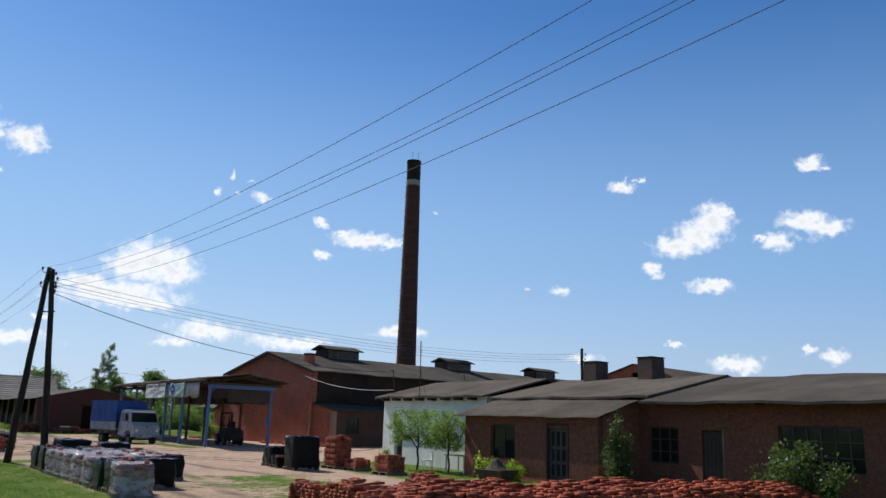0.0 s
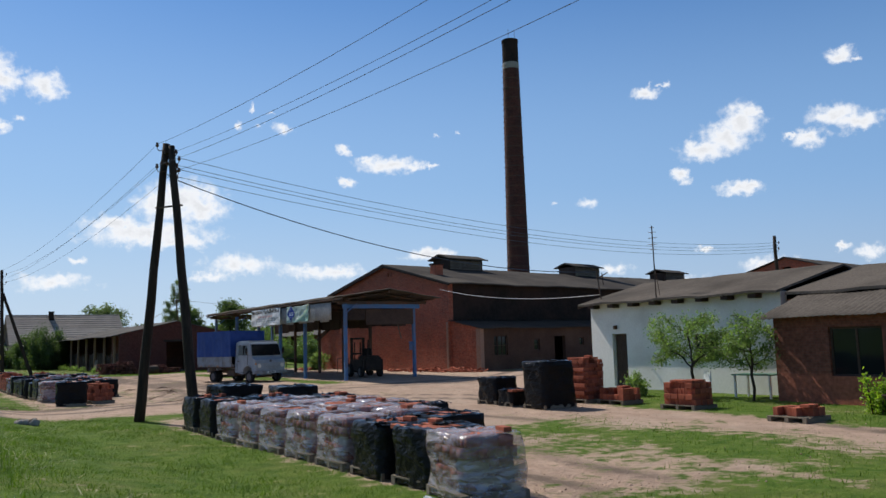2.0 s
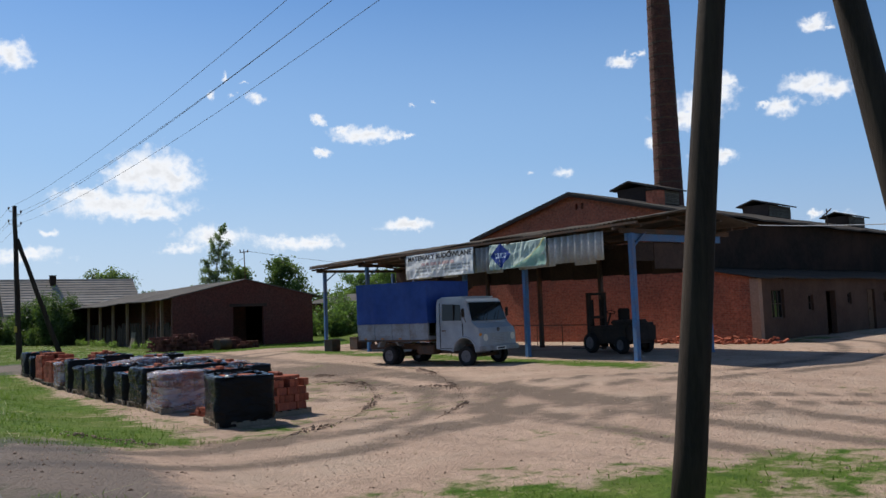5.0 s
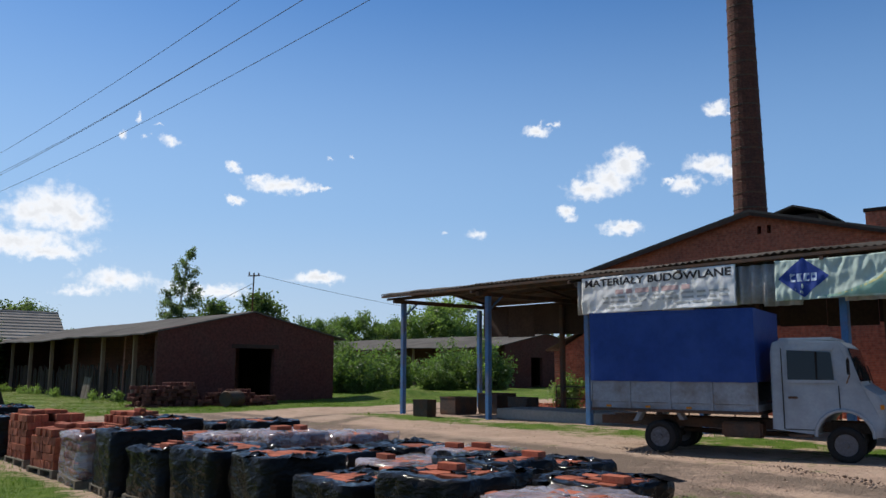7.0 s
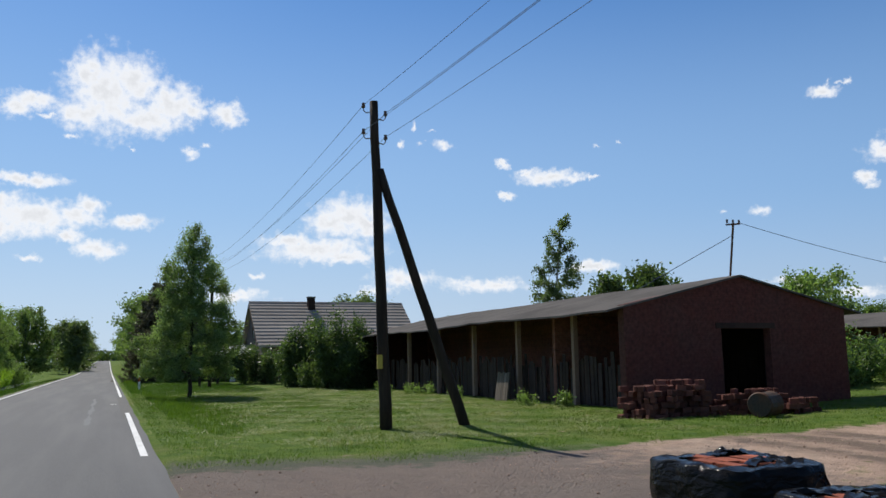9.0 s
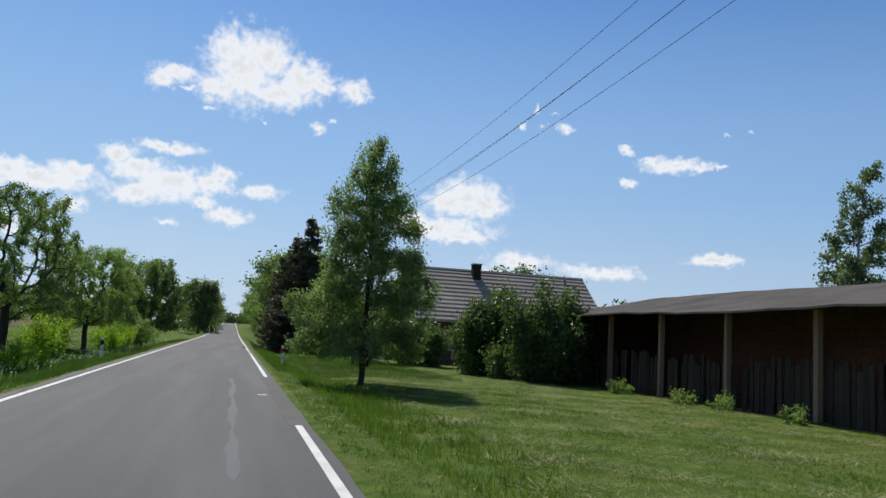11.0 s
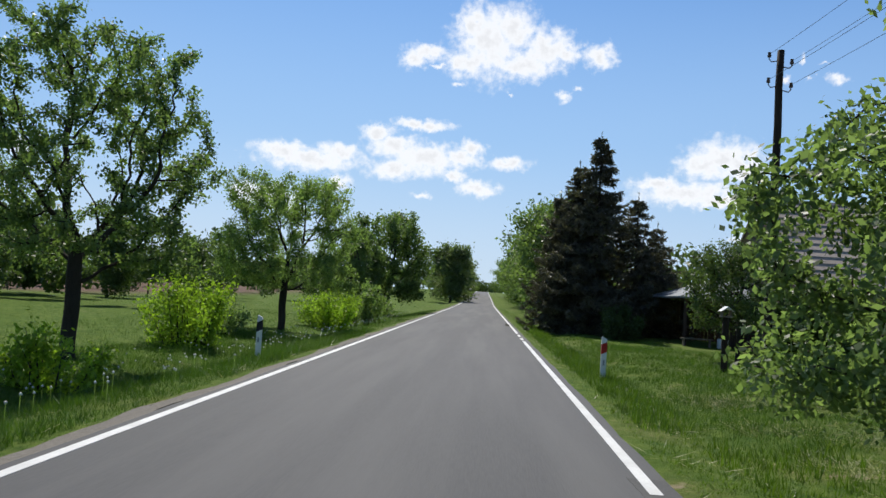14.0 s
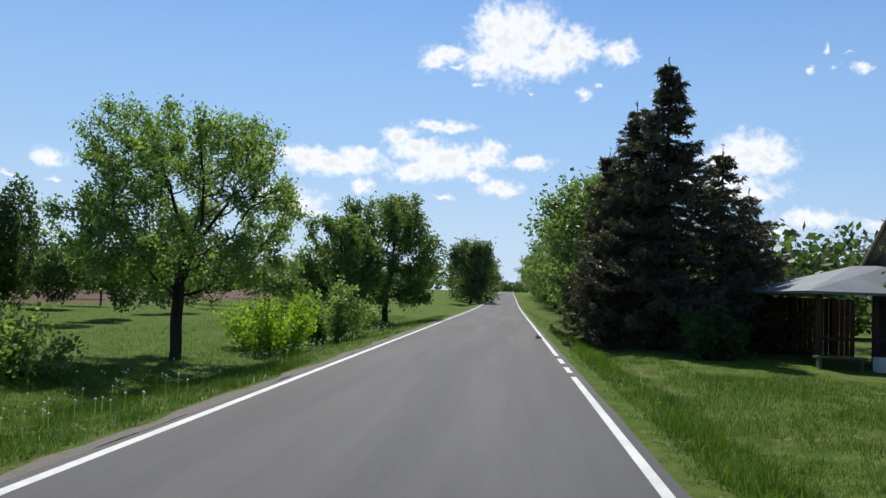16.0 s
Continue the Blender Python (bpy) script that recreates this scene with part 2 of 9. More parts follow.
def brick_material(name, a, b, mortar, axis, scale=1.0, grime=(0.08, 0.06, 0.05), dirt=0.5, foot=None):
    """Courses of bricks in the wall's plane; axis: the level direction that the courses follow, x or y."""
    m = bpy.data.materials.new(name)
    m.use_nodes = True
    t = m.node_tree
    N = nodes_of(t)
    p = t.nodes["Principled BSDF"]
    s = N("ShaderNodeSeparateXYZ", t.nodes.new("ShaderNodeTexCoord").outputs["Object"])
    along = N("ShaderNodeCombineXYZ", s.outputs[0 if axis == "x" else 1], s.outputs[2], 0.0).outputs[0]
    br = N("ShaderNodeTexBrick", Vector=along, Color1=(*a, 1), Color2=(*b, 1), Mortar=(*mortar, 1), Scale=1.0)
    br.inputs["Brick Width"].default_value, br.inputs["Row Height"].default_value = 0.26 * scale, 0.077 * scale
    br.inputs["Mortar Size"].default_value, br.inputs["Bias"].default_value, br.inputs["Mortar Smooth"].default_value = 0.006, -0.1, 0.2
    pos = t.nodes.new("ShaderNodeTexCoord").outputs["Object"]
    n1, n2 = N("ShaderNodeTexNoise", Vector=pos, Scale=0.55, Detail=8.0, Roughness=0.7), N("ShaderNodeTexNoise", Vector=pos, Scale=9.0, Detail=5.0)
    k = N("ShaderNodeMapRange", n1.outputs["Fac"], 0.4, 0.72, 0.0, dirt)
    g = t.nodes.new("ShaderNodeMix")
    g.data_type = "RGBA"
    t.links.new(k.outputs[0], g.inputs[0])
    t.links.new(br.outputs["Color"], g.inputs[6])
    g.inputs[7].default_value = (*grime, 1)
    if foot:            # redder low band: sunlight below the eave's shadow, put into the colour
        edge = N("ShaderNodeMath", s.outputs[2], N("ShaderNodeMath", n1.outputs["Fac"], 0.5, op="MULTIPLY").outputs[0], op="ADD").outputs[0]
        band = N("ShaderNodeMapRange", edge, foot[0] + 0.25, foot[0] + 0.38, foot[1], 0.0).outputs[0]
        fm = t.nodes.new("ShaderNodeMix")
        fm.data_type = "RGBA"
        t.links.new(band, fm.inputs[0])
        t.links.new(g.outputs[2], fm.inputs[6])
        fm.inputs[7].default_value = (0.42, 0.13, 0.075, 1)
        g = fm
    v = N("ShaderNodeHueSaturation", Value=N("ShaderNodeMapRange", n2.outputs["Fac"], 0.3, 0.7, 0.72, 1.25).outputs[0], Color=g.outputs[2])
    t.links.new(v.outputs[0], p.inputs["Base Color"])
    p.inputs["Roughness"].default_value, p.inputs["Specular IOR Level"].default_value = 0.9, 0.25
    h = N("ShaderNodeMath", N("ShaderNodeMath", n2.outputs["Fac"], 0.6, op="MULTIPLY").outputs[0], br.outputs["Fac"], op="SUBTRACT")
    bp = N("ShaderNodeBump", Strength=0.5, Distance=0.02, Height=h.outputs[0])
    t.links.new(bp.outputs[0], p.inputs["Normal"])
    return m


def leaf_material(name, a, b, glow=0.45, spec=0.3, rich=0.84):
    """Leaves: dull green, each a little different, that let some light through."""
    m = bpy.data.materials.new(name)
    m.use_nodes = True
    t = m.node_tree
    t.nodes.clear()
    N = nodes_of(t)
    rnd = t.nodes.new("ShaderNodeNewGeometry").outputs["Random Per Island"]
    col = t.nodes.new("ShaderNodeMix")
    col.data_type = "RGBA"
    t.links.new(rnd, col.inputs[0])
    col.inputs[6].default_value, col.inputs[7].default_value = (*a, 1), (*b, 1)
    big = N("ShaderNodeTexNoise", Vector=t.nodes.new("ShaderNodeTexCoord").outputs["Object"], Scale=0.9, Detail=3.0)
    hsv = N("ShaderNodeHueSaturation", Saturation=rich, Value=N("ShaderNodeMapRange", big.outputs["Fac"], 0.3, 0.7, 0.7, 1.3).outputs[0], Color=col.outputs[2])
    d = N("ShaderNodeBsdfPrincipled", Roughness=0.45)
    d.inputs["Specular IOR Level"].default_value = spec
    t.links.new(hsv.outputs[0], d.inputs["Base Color"])
    tr = N("ShaderNodeBsdfTranslucent")
    warm = N("ShaderNodeVectorMath", hsv.outputs[0], (1.12, 1.3, 0.58), op="MULTIPLY")
    t.links.new(warm.outputs[0], tr.inputs[0])
    mx = N("ShaderNodeMixShader", glow)
    t.links.new(d.outputs[0], mx.inputs[1])
    t.links.new(tr.outputs[0], mx.inputs[2])
    t.links.new(mx.outputs[0], N("ShaderNodeOutputMaterial").inputs[0])
    return m


def film_material(name, tint, clear, rough, spec, layer, crease):
    """Stretch film: thin plastic, glossy and wrinkled; clear: how much shows through."""
    m = bpy.data.materials.new(name)
    m.use_nodes = True
    t = m.node_tree
    t.nodes.clear()
    N = nodes_of(t)
    pos = t.nodes.new("ShaderNodeTexCoord").outputs["Object"]
    lay = N("ShaderNodeVectorMath", pos, layer, op="MULTIPLY").outputs[0]
    n1, n2 = N("ShaderNodeTexNoise", Vector=lay, Scale=1.3, Detail=2.5, Roughness=0.55, Distortion=0.7), N("ShaderNodeTexNoise", Vector=lay, Scale=4.2, Detail=4.0, Distortion=0.4)
    fold = N("ShaderNodeTexVoronoi", Vector=N("ShaderNodeVectorMath", lay, n2.outputs["Color"], op="ADD").outputs[0], Scale=2.2)
    sum2 = N("ShaderNodeMath", n1.outputs["Fac"], n2.outputs["Fac"], op="ADD").outputs[0]
    bp = N("ShaderNodeBump", Strength=crease, Distance=0.05, Height=N("ShaderNodeMath", sum2, fold.outputs["Distance"], op="ADD").outputs[0])
    d = N("ShaderNodeBsdfPrincipled", Roughness=rough)
    d.inputs["Base Color"].default_value = (*tint, 1)
    d.inputs["Specular IOR Level"].default_value = spec
    d.inputs["IOR"].default_value = 1.9 if clear else 1.24
    t.links.new(bp.outputs[0], d.inputs["Normal"])
    tr = N("ShaderNodeBsdfTransparent")
    k = N("ShaderNodeMapRange", N("ShaderNodeMath", n1.outputs["Fac"], n2.outputs["Fac"], op="ADD").outputs[0], 0.82, 1.18, max(0, clear - 0.42), min(1, clear + 0.25))
    mx = N("ShaderNodeMixShader", k.outputs[0] if clear else 0.0)
    t.links.new(d.outputs[0], mx.inputs[1])
    t.links.new(tr.outputs[0], mx.inputs[2])
    t.links.new(mx.outputs[0], N("ShaderNodeOutputMaterial").inputs[0])
    return m


def glass_material(name):
    m = bpy.data.materials.new(name)
    m.use_nodes = True
    p = m.node_tree.nodes["Principled BSDF"]
    p.inputs["Base Color"].default_value, p.inputs["Roughness"].default_value = (0.012, 0.015, 0.016, 1), 0.05
    p.inputs["IOR"].default_value = 1.4
    return m


M_asphalt = material("asphalt", (0.067, 0.067, 0.069), (0.053, 0.053, 0.055), (0.092, 0.091, 0.09), rough=0.8, coarse=0.8, fine=45, bump=0.15, mix=0.6, stretch=(1.2, 0.07, 1), spec=0.35)
M_edge = material("crumbled_asphalt", (0.062, 0.061, 0.06), (0.05, 0.05, 0.049), (0.083, 0.078, 0.073), rough=0.8, coarse=1.2, fine=25, bump=0.2, spec=0.35)
M_tar = material("tar_seam", (0.081, 0.083, 0.088), (0.07, 0.072, 0.076), rough=0.6, fine=20)
M_paint = material("road_paint", (0.75, 0.75, 0.73), (0.62, 0.62, 0.6), (0.5, 0.5, 0.48), rough=0.6, coarse=1.5, fine=40, bump=0.05)
M_gravel = material("gravel", (0.22, 0.2, 0.17), (0.13, 0.12, 0.1), rough=0.95, coarse=2, fine=30, bump=0.5)
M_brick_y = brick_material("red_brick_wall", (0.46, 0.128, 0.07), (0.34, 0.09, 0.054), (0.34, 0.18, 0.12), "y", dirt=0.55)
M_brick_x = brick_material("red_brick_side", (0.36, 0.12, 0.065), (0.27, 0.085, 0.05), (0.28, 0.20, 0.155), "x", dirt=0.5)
M_brown_y = brick_material("brown_brick_wall", (0.21, 0.074, 0.047), (0.165, 0.056, 0.037), (0.165, 0.085, 0.06), "y", dirt=0.35, grime=(0.1, 0.05, 0.04))
# the foot band colours in the sunlit strip under the eave's shadow
M_lean_y = brick_material("lean_to_brick", (0.21, 0.074, 0.047), (0.165, 0.056, 0.037), (0.165, 0.085, 0.06), "y", dirt=0.35, grime=(0.1, 0.05, 0.04), foot=(0.35, 0.6))
M_brown_x = brick_material("brown_brick_side", (0.28, 0.105, 0.068), (0.22, 0.08, 0.054), (0.22, 0.125, 0.092), "x", dirt=0.5)
M_shed_x = brick_material("shed_brick", (0.122, 0.042, 0.032), (0.112, 0.038, 0.029), (0.116, 0.044, 0.034), "x", dirt=0.35)
M_chim = brick_material("chimney_brick", (0.12, 0.042, 0.03), (0.08, 0.029, 0.022), (0.09, 0.055, 0.045), "x", dirt=0.6, grime=(0.03, 0.022, 0.02))
M_plaster = material("white_plaster", (0.8, 0.78, 0.73), (0.72, 0.7, 0.65), (0.56, 0.53, 0.47), rough=0.9, coarse=0.5, fine=14, bump=0.1, mix=0.5)
M_render = material("grey_render", (0.088, 0.05, 0.035), (0.062, 0.036, 0.026), (0.11, 0.07, 0.05), rough=0.95, coarse=0.5, fine=9, bump=0.3)
M_iron = material("dark_iron", (0.03, 0.026, 0.023), (0.02, 0.017, 0.015), (0.05, 0.034, 0.026), rough=0.8, coarse=2, fine=18, bump=0.2, spec=0.2)
M_nearblack = material("near_black_masonry", (0.034, 0.027, 0.024), (0.022, 0.018, 0.016), (0.058, 0.036, 0.028), rough=1.0, spec=0.05, coarse=0.4, fine=6, bump=0.3)
M_felt = material("roofing_felt", (0.074, 0.066, 0.06), (0.056, 0.05, 0.046), (0.12, 0.105, 0.088), rough=1.0, coarse=0.3, fine=10, bump=0.25, spec=0.02)
M_eternit = material("asbestos_cement", (0.145, 0.125, 0.106), (0.095, 0.081, 0.07), (0.06, 0.052, 0.045), rough=1.0, coarse=0.4, fine=12, bump=0.3, spec=0.02)
M_mortar = material("old_mortar", (0.36, 0.235, 0.17), (0.28, 0.17, 0.12), rough=0.95, coarse=1.5, fine=12, bump=0.3)
# darker, warmer copy of M_eternit: the hall's shade mixed into the roof colour
M_eternit_shaded = material("shaded_asbestos_cement", (0.115, 0.088, 0.07), (0.08, 0.062, 0.048), (0.07, 0.056, 0.045), rough=1.0, coarse=0.5, fine=12, bump=0.3, spec=0.02)
M_shedroof = material("weathered_sheet_roof", (0.14, 0.128, 0.118), (0.1, 0.092, 0.085), (0.07, 0.065, 0.06), rough=1.0, coarse=0.5, fine=12, bump=0.3, spec=0.05)
M_palink = material("pale_ink", (0.45, 0.46, 0.44), rough=0.8, bump=0)
M_tile = material("concrete_tile", (0.34, 0.29, 0.245), (0.27, 0.232, 0.2), (0.4, 0.335, 0.28), rough=0.9, coarse=0.6, fine=10, vary=0.12)
M_blue = material("blue_steel_paint", (0.085, 0.2, 0.4), (0.065, 0.15, 0.31), (0.16, 0.12, 0.10), rough=0.55, coarse=2.2, fine=20, mix=0.35, bump=0.1)
M_steel = material("rusty_steel", (0.10, 0.075, 0.06), (0.065, 0.05, 0.042), (0.16, 0.075, 0.04), rough=0.75, metal=0.3, coarse=2, fine=22)
M_dark = material("dark_interior", (0.02, 0.018, 0.016), (0.015, 0.013, 0.012), rough=0.95, bump=0)
M_wood = material("weathered_wood", (0.19, 0.15, 0.115), (0.12, 0.095, 0.075), (0.24, 0.2, 0.16), rough=0.9, coarse=1.2, fine=14, bump=0.35, stretch=(4, 4, 0.6), vary=0.25)
M_pallet = material("pallet_wood", (0.24, 0.2, 0.145), (0.17, 0.14, 0.1), (0.14, 0.12, 0.1), rough=0.9, fine=18, bump=0.2, vary=0.15)
M_pole = material("creosoted_pole", (0.035, 0.024, 0.018), (0.022, 0.016, 0.012), (0.06, 0.042, 0.03), rough=0.85, coarse=1.5, fine=20, bump=0.4, stretch=(5, 5, 0.5))
M_wire = material("wire", (0.11, 0.13, 0.17), rough=0.9, spec=0.05, bump=0)
M_wirel = material("pale_cable", (0.5, 0.5, 0.5), rough=0.5, bump=0)
M_insul = material("insulator_porcelain", (0.12, 0.07, 0.05), rough=0.25, bump=0)
M_brick = material("loose_brick", (0.37, 0.108, 0.058), (0.27, 0.076, 0.044), (0.17, 0.058, 0.044), rough=0.9, coarse=3, fine=30, bump=0.3, vary=0.3)
M_bricki = material("stacked_brick", (0.38, 0.095, 0.046), (0.29, 0.07, 0.037), (0.2, 0.06, 0.04), rough=0.9, coarse=2, fine=30, bump=0.3, island=0.32)
M_core = material("wrapped_brick", (0.29, 0.1, 0.07), (0.21, 0.075, 0.055), (0.14, 0.058, 0.046), rough=0.9, coarse=2, fine=30, bump=0.2, island=0.25)
M_stack = material("sooty_brick", (0.1, 0.068, 0.055), (0.06, 0.045, 0.04), (0.14, 0.085, 0.065), rough=0.95, coarse=1.5, fine=16, bump=0.4)
M_burnt = material("dark_brick", (0.17, 0.06, 0.042), (0.11, 0.042, 0.032), (0.06, 0.04, 0.034), rough=0.9, coarse=2, fine=30, bump=0.3, vary=0.35)
M_black = film_material("black_film", (0.012, 0.0112, 0.011), 0.0, 0.1, 0.3, (1.0, 1.0, 2.2), 0.5)
M_clear = film_material("clear_film", (0.4, 0.335, 0.335), 0.63, 0.1, 1.0, (0.7, 0.7, 2.2), 0.7)
M_bark = material("bark", (0.045, 0.036, 0.028), (0.028, 0.022, 0.018), (0.07, 0.058, 0.045), rough=0.95, fine=16, bump=0.6, stretch=(3, 3, 0.7))
M_birch = material("birch_bark", (0.5, 0.48, 0.44), (0.12, 0.1, 0.09), rough=0.9, fine=8, bump=0.3)
M_leaf = leaf_material("leaf", (0.122, 0.19, 0.046), (0.235, 0.325, 0.098), 0.6)
M_leafm2 = leaf_material("leaf_mid", (0.1, 0.16, 0.042), (0.185, 0.262, 0.078), 0.54)
M_leaft = leaf_material("leaf_lawn", (0.112, 0.17, 0.055), (0.225, 0.3, 0.12), 0.58)
M_leafd = leaf_material("leaf_dark", (0.058, 0.095, 0.026), (0.105, 0.155, 0.045), 0.48)
M_leafl = leaf_material("leaf_light", (0.2, 0.3, 0.03), (0.32, 0.43, 0.06), 0.58, 0.3, 1.0)
M_leafm = leaf_material("leaf_fresh", (0.092, 0.155, 0.035), (0.165, 0.245, 0.066), 0.5)
M_leafb = leaf_material("leaf_birch", (0.1, 0.14, 0.056), (0.165, 0.215, 0.088), 0.5)
M_needle = leaf_material("needle", (0.08, 0.07, 0.054), (0.16, 0.145, 0.108), 0.26, 0.08)
M_grass = leaf_material("grass_blade", (0.068, 0.13, 0.014), (0.155, 0.225, 0.034), 0.36, 0.12, 1.0)
M_grassd = leaf_material("tall_grass_blade", (0.046, 0.098, 0.012), (0.098, 0.165, 0.024), 0.32, 0.15, 1.0)
M_straw = leaf_material("dry_grass", (0.27, 0.27, 0.09), (0.38, 0.37, 0.14), 0.3)
M_white = material("white_plastic", (0.78, 0.78, 0.76), (0.7, 0.7, 0.68), rough=0.5, bump=0.03)
M_red = material("red_reflector", (0.45, 0.03, 0.025), (0.36, 0.025, 0.02), rough=0.4, bump=0)
M_ink = material("dark_ink", (0.03, 0.03, 0.035), rough=0.8, bump=0)
M_greyink = material("grey_ink", (0.3, 0.3, 0.31), rough=0.8, bump=0)
M_banner = material("banner_cloth", (0.8, 0.8, 0.79), (0.72, 0.72, 0.7), (0.55, 0.54, 0.5), rough=0.7, coarse=1.5, fine=8, bump=0.3)
M_bangreen = material("banner_green", (0.3, 0.46, 0.36), (0.22, 0.4, 0.31), rough=0.7, coarse=1.5, fine=5, bump=0.3)
M_banpale = material("pale_banner_cloth", (0.46, 0.56, 0.5), (0.38, 0.48, 0.43), (0.4, 0.46, 0.4), rough=0.7, coarse=1.5, fine=8, bump=0.3)
M_banyellow = material("banner_yellow", (0.6, 0.58, 0.26), rough=0.7, bump=0.1)
M_redprint = material("faded_red_print", (0.6, 0.42, 0.4), rough=0.7, bump=0)
M_palebar = material("pale_print", (0.45, 0.55, 0.7), rough=0.7, bump=0)
M_emblem = material("emblem_blue", (0.025, 0.06, 0.28), rough=0.7, bump=0.05)
M_tarp = material("blue_tarpaulin", (0.018, 0.055, 0.235), (0.014, 0.045, 0.19), (0.03, 0.075, 0.27), rough=0.5, coarse=1.4, fine=5, bump=0.25)
M_truck = material("grey_blue_paint", (0.34, 0.375, 0.41), (0.29, 0.325, 0.36), (0.24, 0.26, 0.28), rough=0.45, coarse=2, fine=14, bump=0.04)
M_bed = material("grey_sideboard", (0.30, 0.33, 0.36), (0.24, 0.26, 0.29), (0.17, 0.14, 0.12), rough=0.6, coarse=2.5, fine=16, bump=0.15)
M_bed2 = material("pale_grey_paint", (0.42, 0.46, 0.49), (0.36, 0.4, 0.43), (0.3, 0.31, 0.32), rough=0.5, coarse=2, fine=14, bump=0.04)
M_rubber = material("tyre_rubber", (0.02, 0.02, 0.02), (0.03, 0.028, 0.026), rough=0.9, fine=20, bump=0.2)
M_rim = material("wheel_rim", (0.16, 0.16, 0.17), (0.09, 0.08, 0.08), rough=0.6, metal=0.3)
M_glass = glass_material("window_glass")
M_lamp = material("lamp_glass", (0.75, 0.72, 0.65), rough=0.15, bump=0)
M_amber = material("amber_lens", (0.6, 0.22, 0.02), rough=0.3, bump=0)
M_sheet = material("corrugated_sheet", (0.5, 0.49, 0.47), (0.38, 0.37, 0.36), (0.24, 0.21, 0.19), rough=0.7, metal=0.0, coarse=1.2, fine=14, bump=0.1)
M_board = material("dark_board", (0.065, 0.043, 0.034), (0.042, 0.029, 0.024), (0.085, 0.055, 0.042), rough=0.9, fine=10, bump=0.25, vary=0.25)
M_soil = material("bare_soil", (0.27, 0.19, 0.142), (0.19, 0.137, 0.104), rough=0.95, coarse=1, fine=8, bump=0.6)
M_earth = material("dark_earth", (0.1, 0.08, 0.068), (0.065, 0.053, 0.046), (0.14, 0.11, 0.09), rough=1.0, coarse=3, fine=14, bump=0.6, spec=0.1)
M_clod = material("earth_clod", (0.4, 0.28, 0.21), (0.29, 0.2, 0.15), rough=1.0, coarse=2, fine=20, bump=0.2, spec=0.05, island=0.4)
M_rut = material("rut_soil", (0.29, 0.21, 0.16), (0.21, 0.155, 0.12), rough=1.0, coarse=2, fine=20, bump=0.2, spec=0.05, island=0.4)
M_conc = material("concrete", (0.33, 0.31, 0.28), (0.25, 0.235, 0.215), rough=0.95, fine=14, bump=0.3)
M_green = material("green_paint", (0.12, 0.24, 0.17), (0.09, 0.19, 0.14), rough=0.6)
M_yellow = material("yellow_sign", (0.55, 0.42, 0.08), (0.45, 0.35, 0.07), rough=0.6)
M_teal = material("slate_grey_roof", (0.19, 0.21, 0.23), (0.15, 0.165, 0.18), (0.23, 0.25, 0.27), rough=0.6, coarse=0.8, fine=10)
M_gable = material("brown_plaster", (0.2, 0.165, 0.14), (0.15, 0.125, 0.105), rough=0.95, fine=14, bump=0.3)
M_plum = material("brown_siding", (0.16, 0.10, 0.06), (0.12, 0.075, 0.05), rough=0.85, fine=12, vary=0.2)
M_puff = material("dandelion_down", (0.75, 0.75, 0.72), rough=0.9, bump=0)


# ---- small makers ----
def thing(name, label, category, group="", kind="", at=(0, 0, 0), turn=0.0):
    ob = new(name)
    ob.empty_display_size = 0.2
    ob.matrix_world = pose(*at, 0, 0, turn)
    return tagged(ob, label, category, group, kind)


def link_mesh(name, me, mat, parent=None, label="", smooth=False):
    if mat:
        me.materials.append(mat)
    if smooth:
        me.polygons.foreach_set("use_smooth", [True] * len(me.polygons))
    ob = new(name, me)
    if parent is not None:
        ob.parent = parent
    if label:
        ob["label"] = label
    return ob


def part(name, bm, mat, parent=None, label="", smooth=False):
    """Links a bmesh as one mesh object under a thing or part."""
    me = bpy.data.meshes.new(name)
    bmesh.ops.recalc_face_normals(bm, faces=bm.faces[:])
    bm.to_mesh(me)
    bm.free()
    return link_mesh(name, me, mat, parent, label, smooth)


def raw(name, verts, faces, mat, parent=None, label="", smooth=False):
    """Links vertices and faces (numpy, all faces of one length) as one mesh object."""
    me = bpy.data.meshes.new(name)
    verts, faces = np.asarray(verts, np.float32), np.asarray(faces, np.int32)
    k = faces.shape[1]
    me.vertices.add(len(verts))
    me.vertices.foreach_set("co", verts.ravel())
    me.loops.add(faces.size)
    me.loops.foreach_set("vertex_index", faces.ravel())
    me.polygons.add(len(faces))
    me.polygons.foreach_set("loop_start", np.arange(0, faces.size, k, dtype=np.int32))
    me.polygons.foreach_set("loop_total", np.full(len(faces), k, np.int32))
    me.update(calc_edges=True)
    return link_mesh(name, me, mat, parent, label, smooth)


def add_box(bm, x0, x1, y0, y1, z0, z1, bevel=0.0):
    m = Matrix.Translation(((x0 + x1) / 2, (y0 + y1) / 2, (z0 + z1) / 2)) @ Matrix.Diagonal((x1 - x0, y1 - y0, z1 - z0, 1))
    made = bmesh.ops.create_cube(bm, size=1, matrix=m)["verts"]
    if bevel:
        edges = {e for v in made for e in v.link_edges}
        bmesh.ops.bevel(bm, geom=list(edges), offset=bevel, segments=2, affect="EDGES")


def box(*dims, bevel=0.0):
    bm = bmesh.new()
    add_box(bm, *dims, bevel=bevel)
    return bm


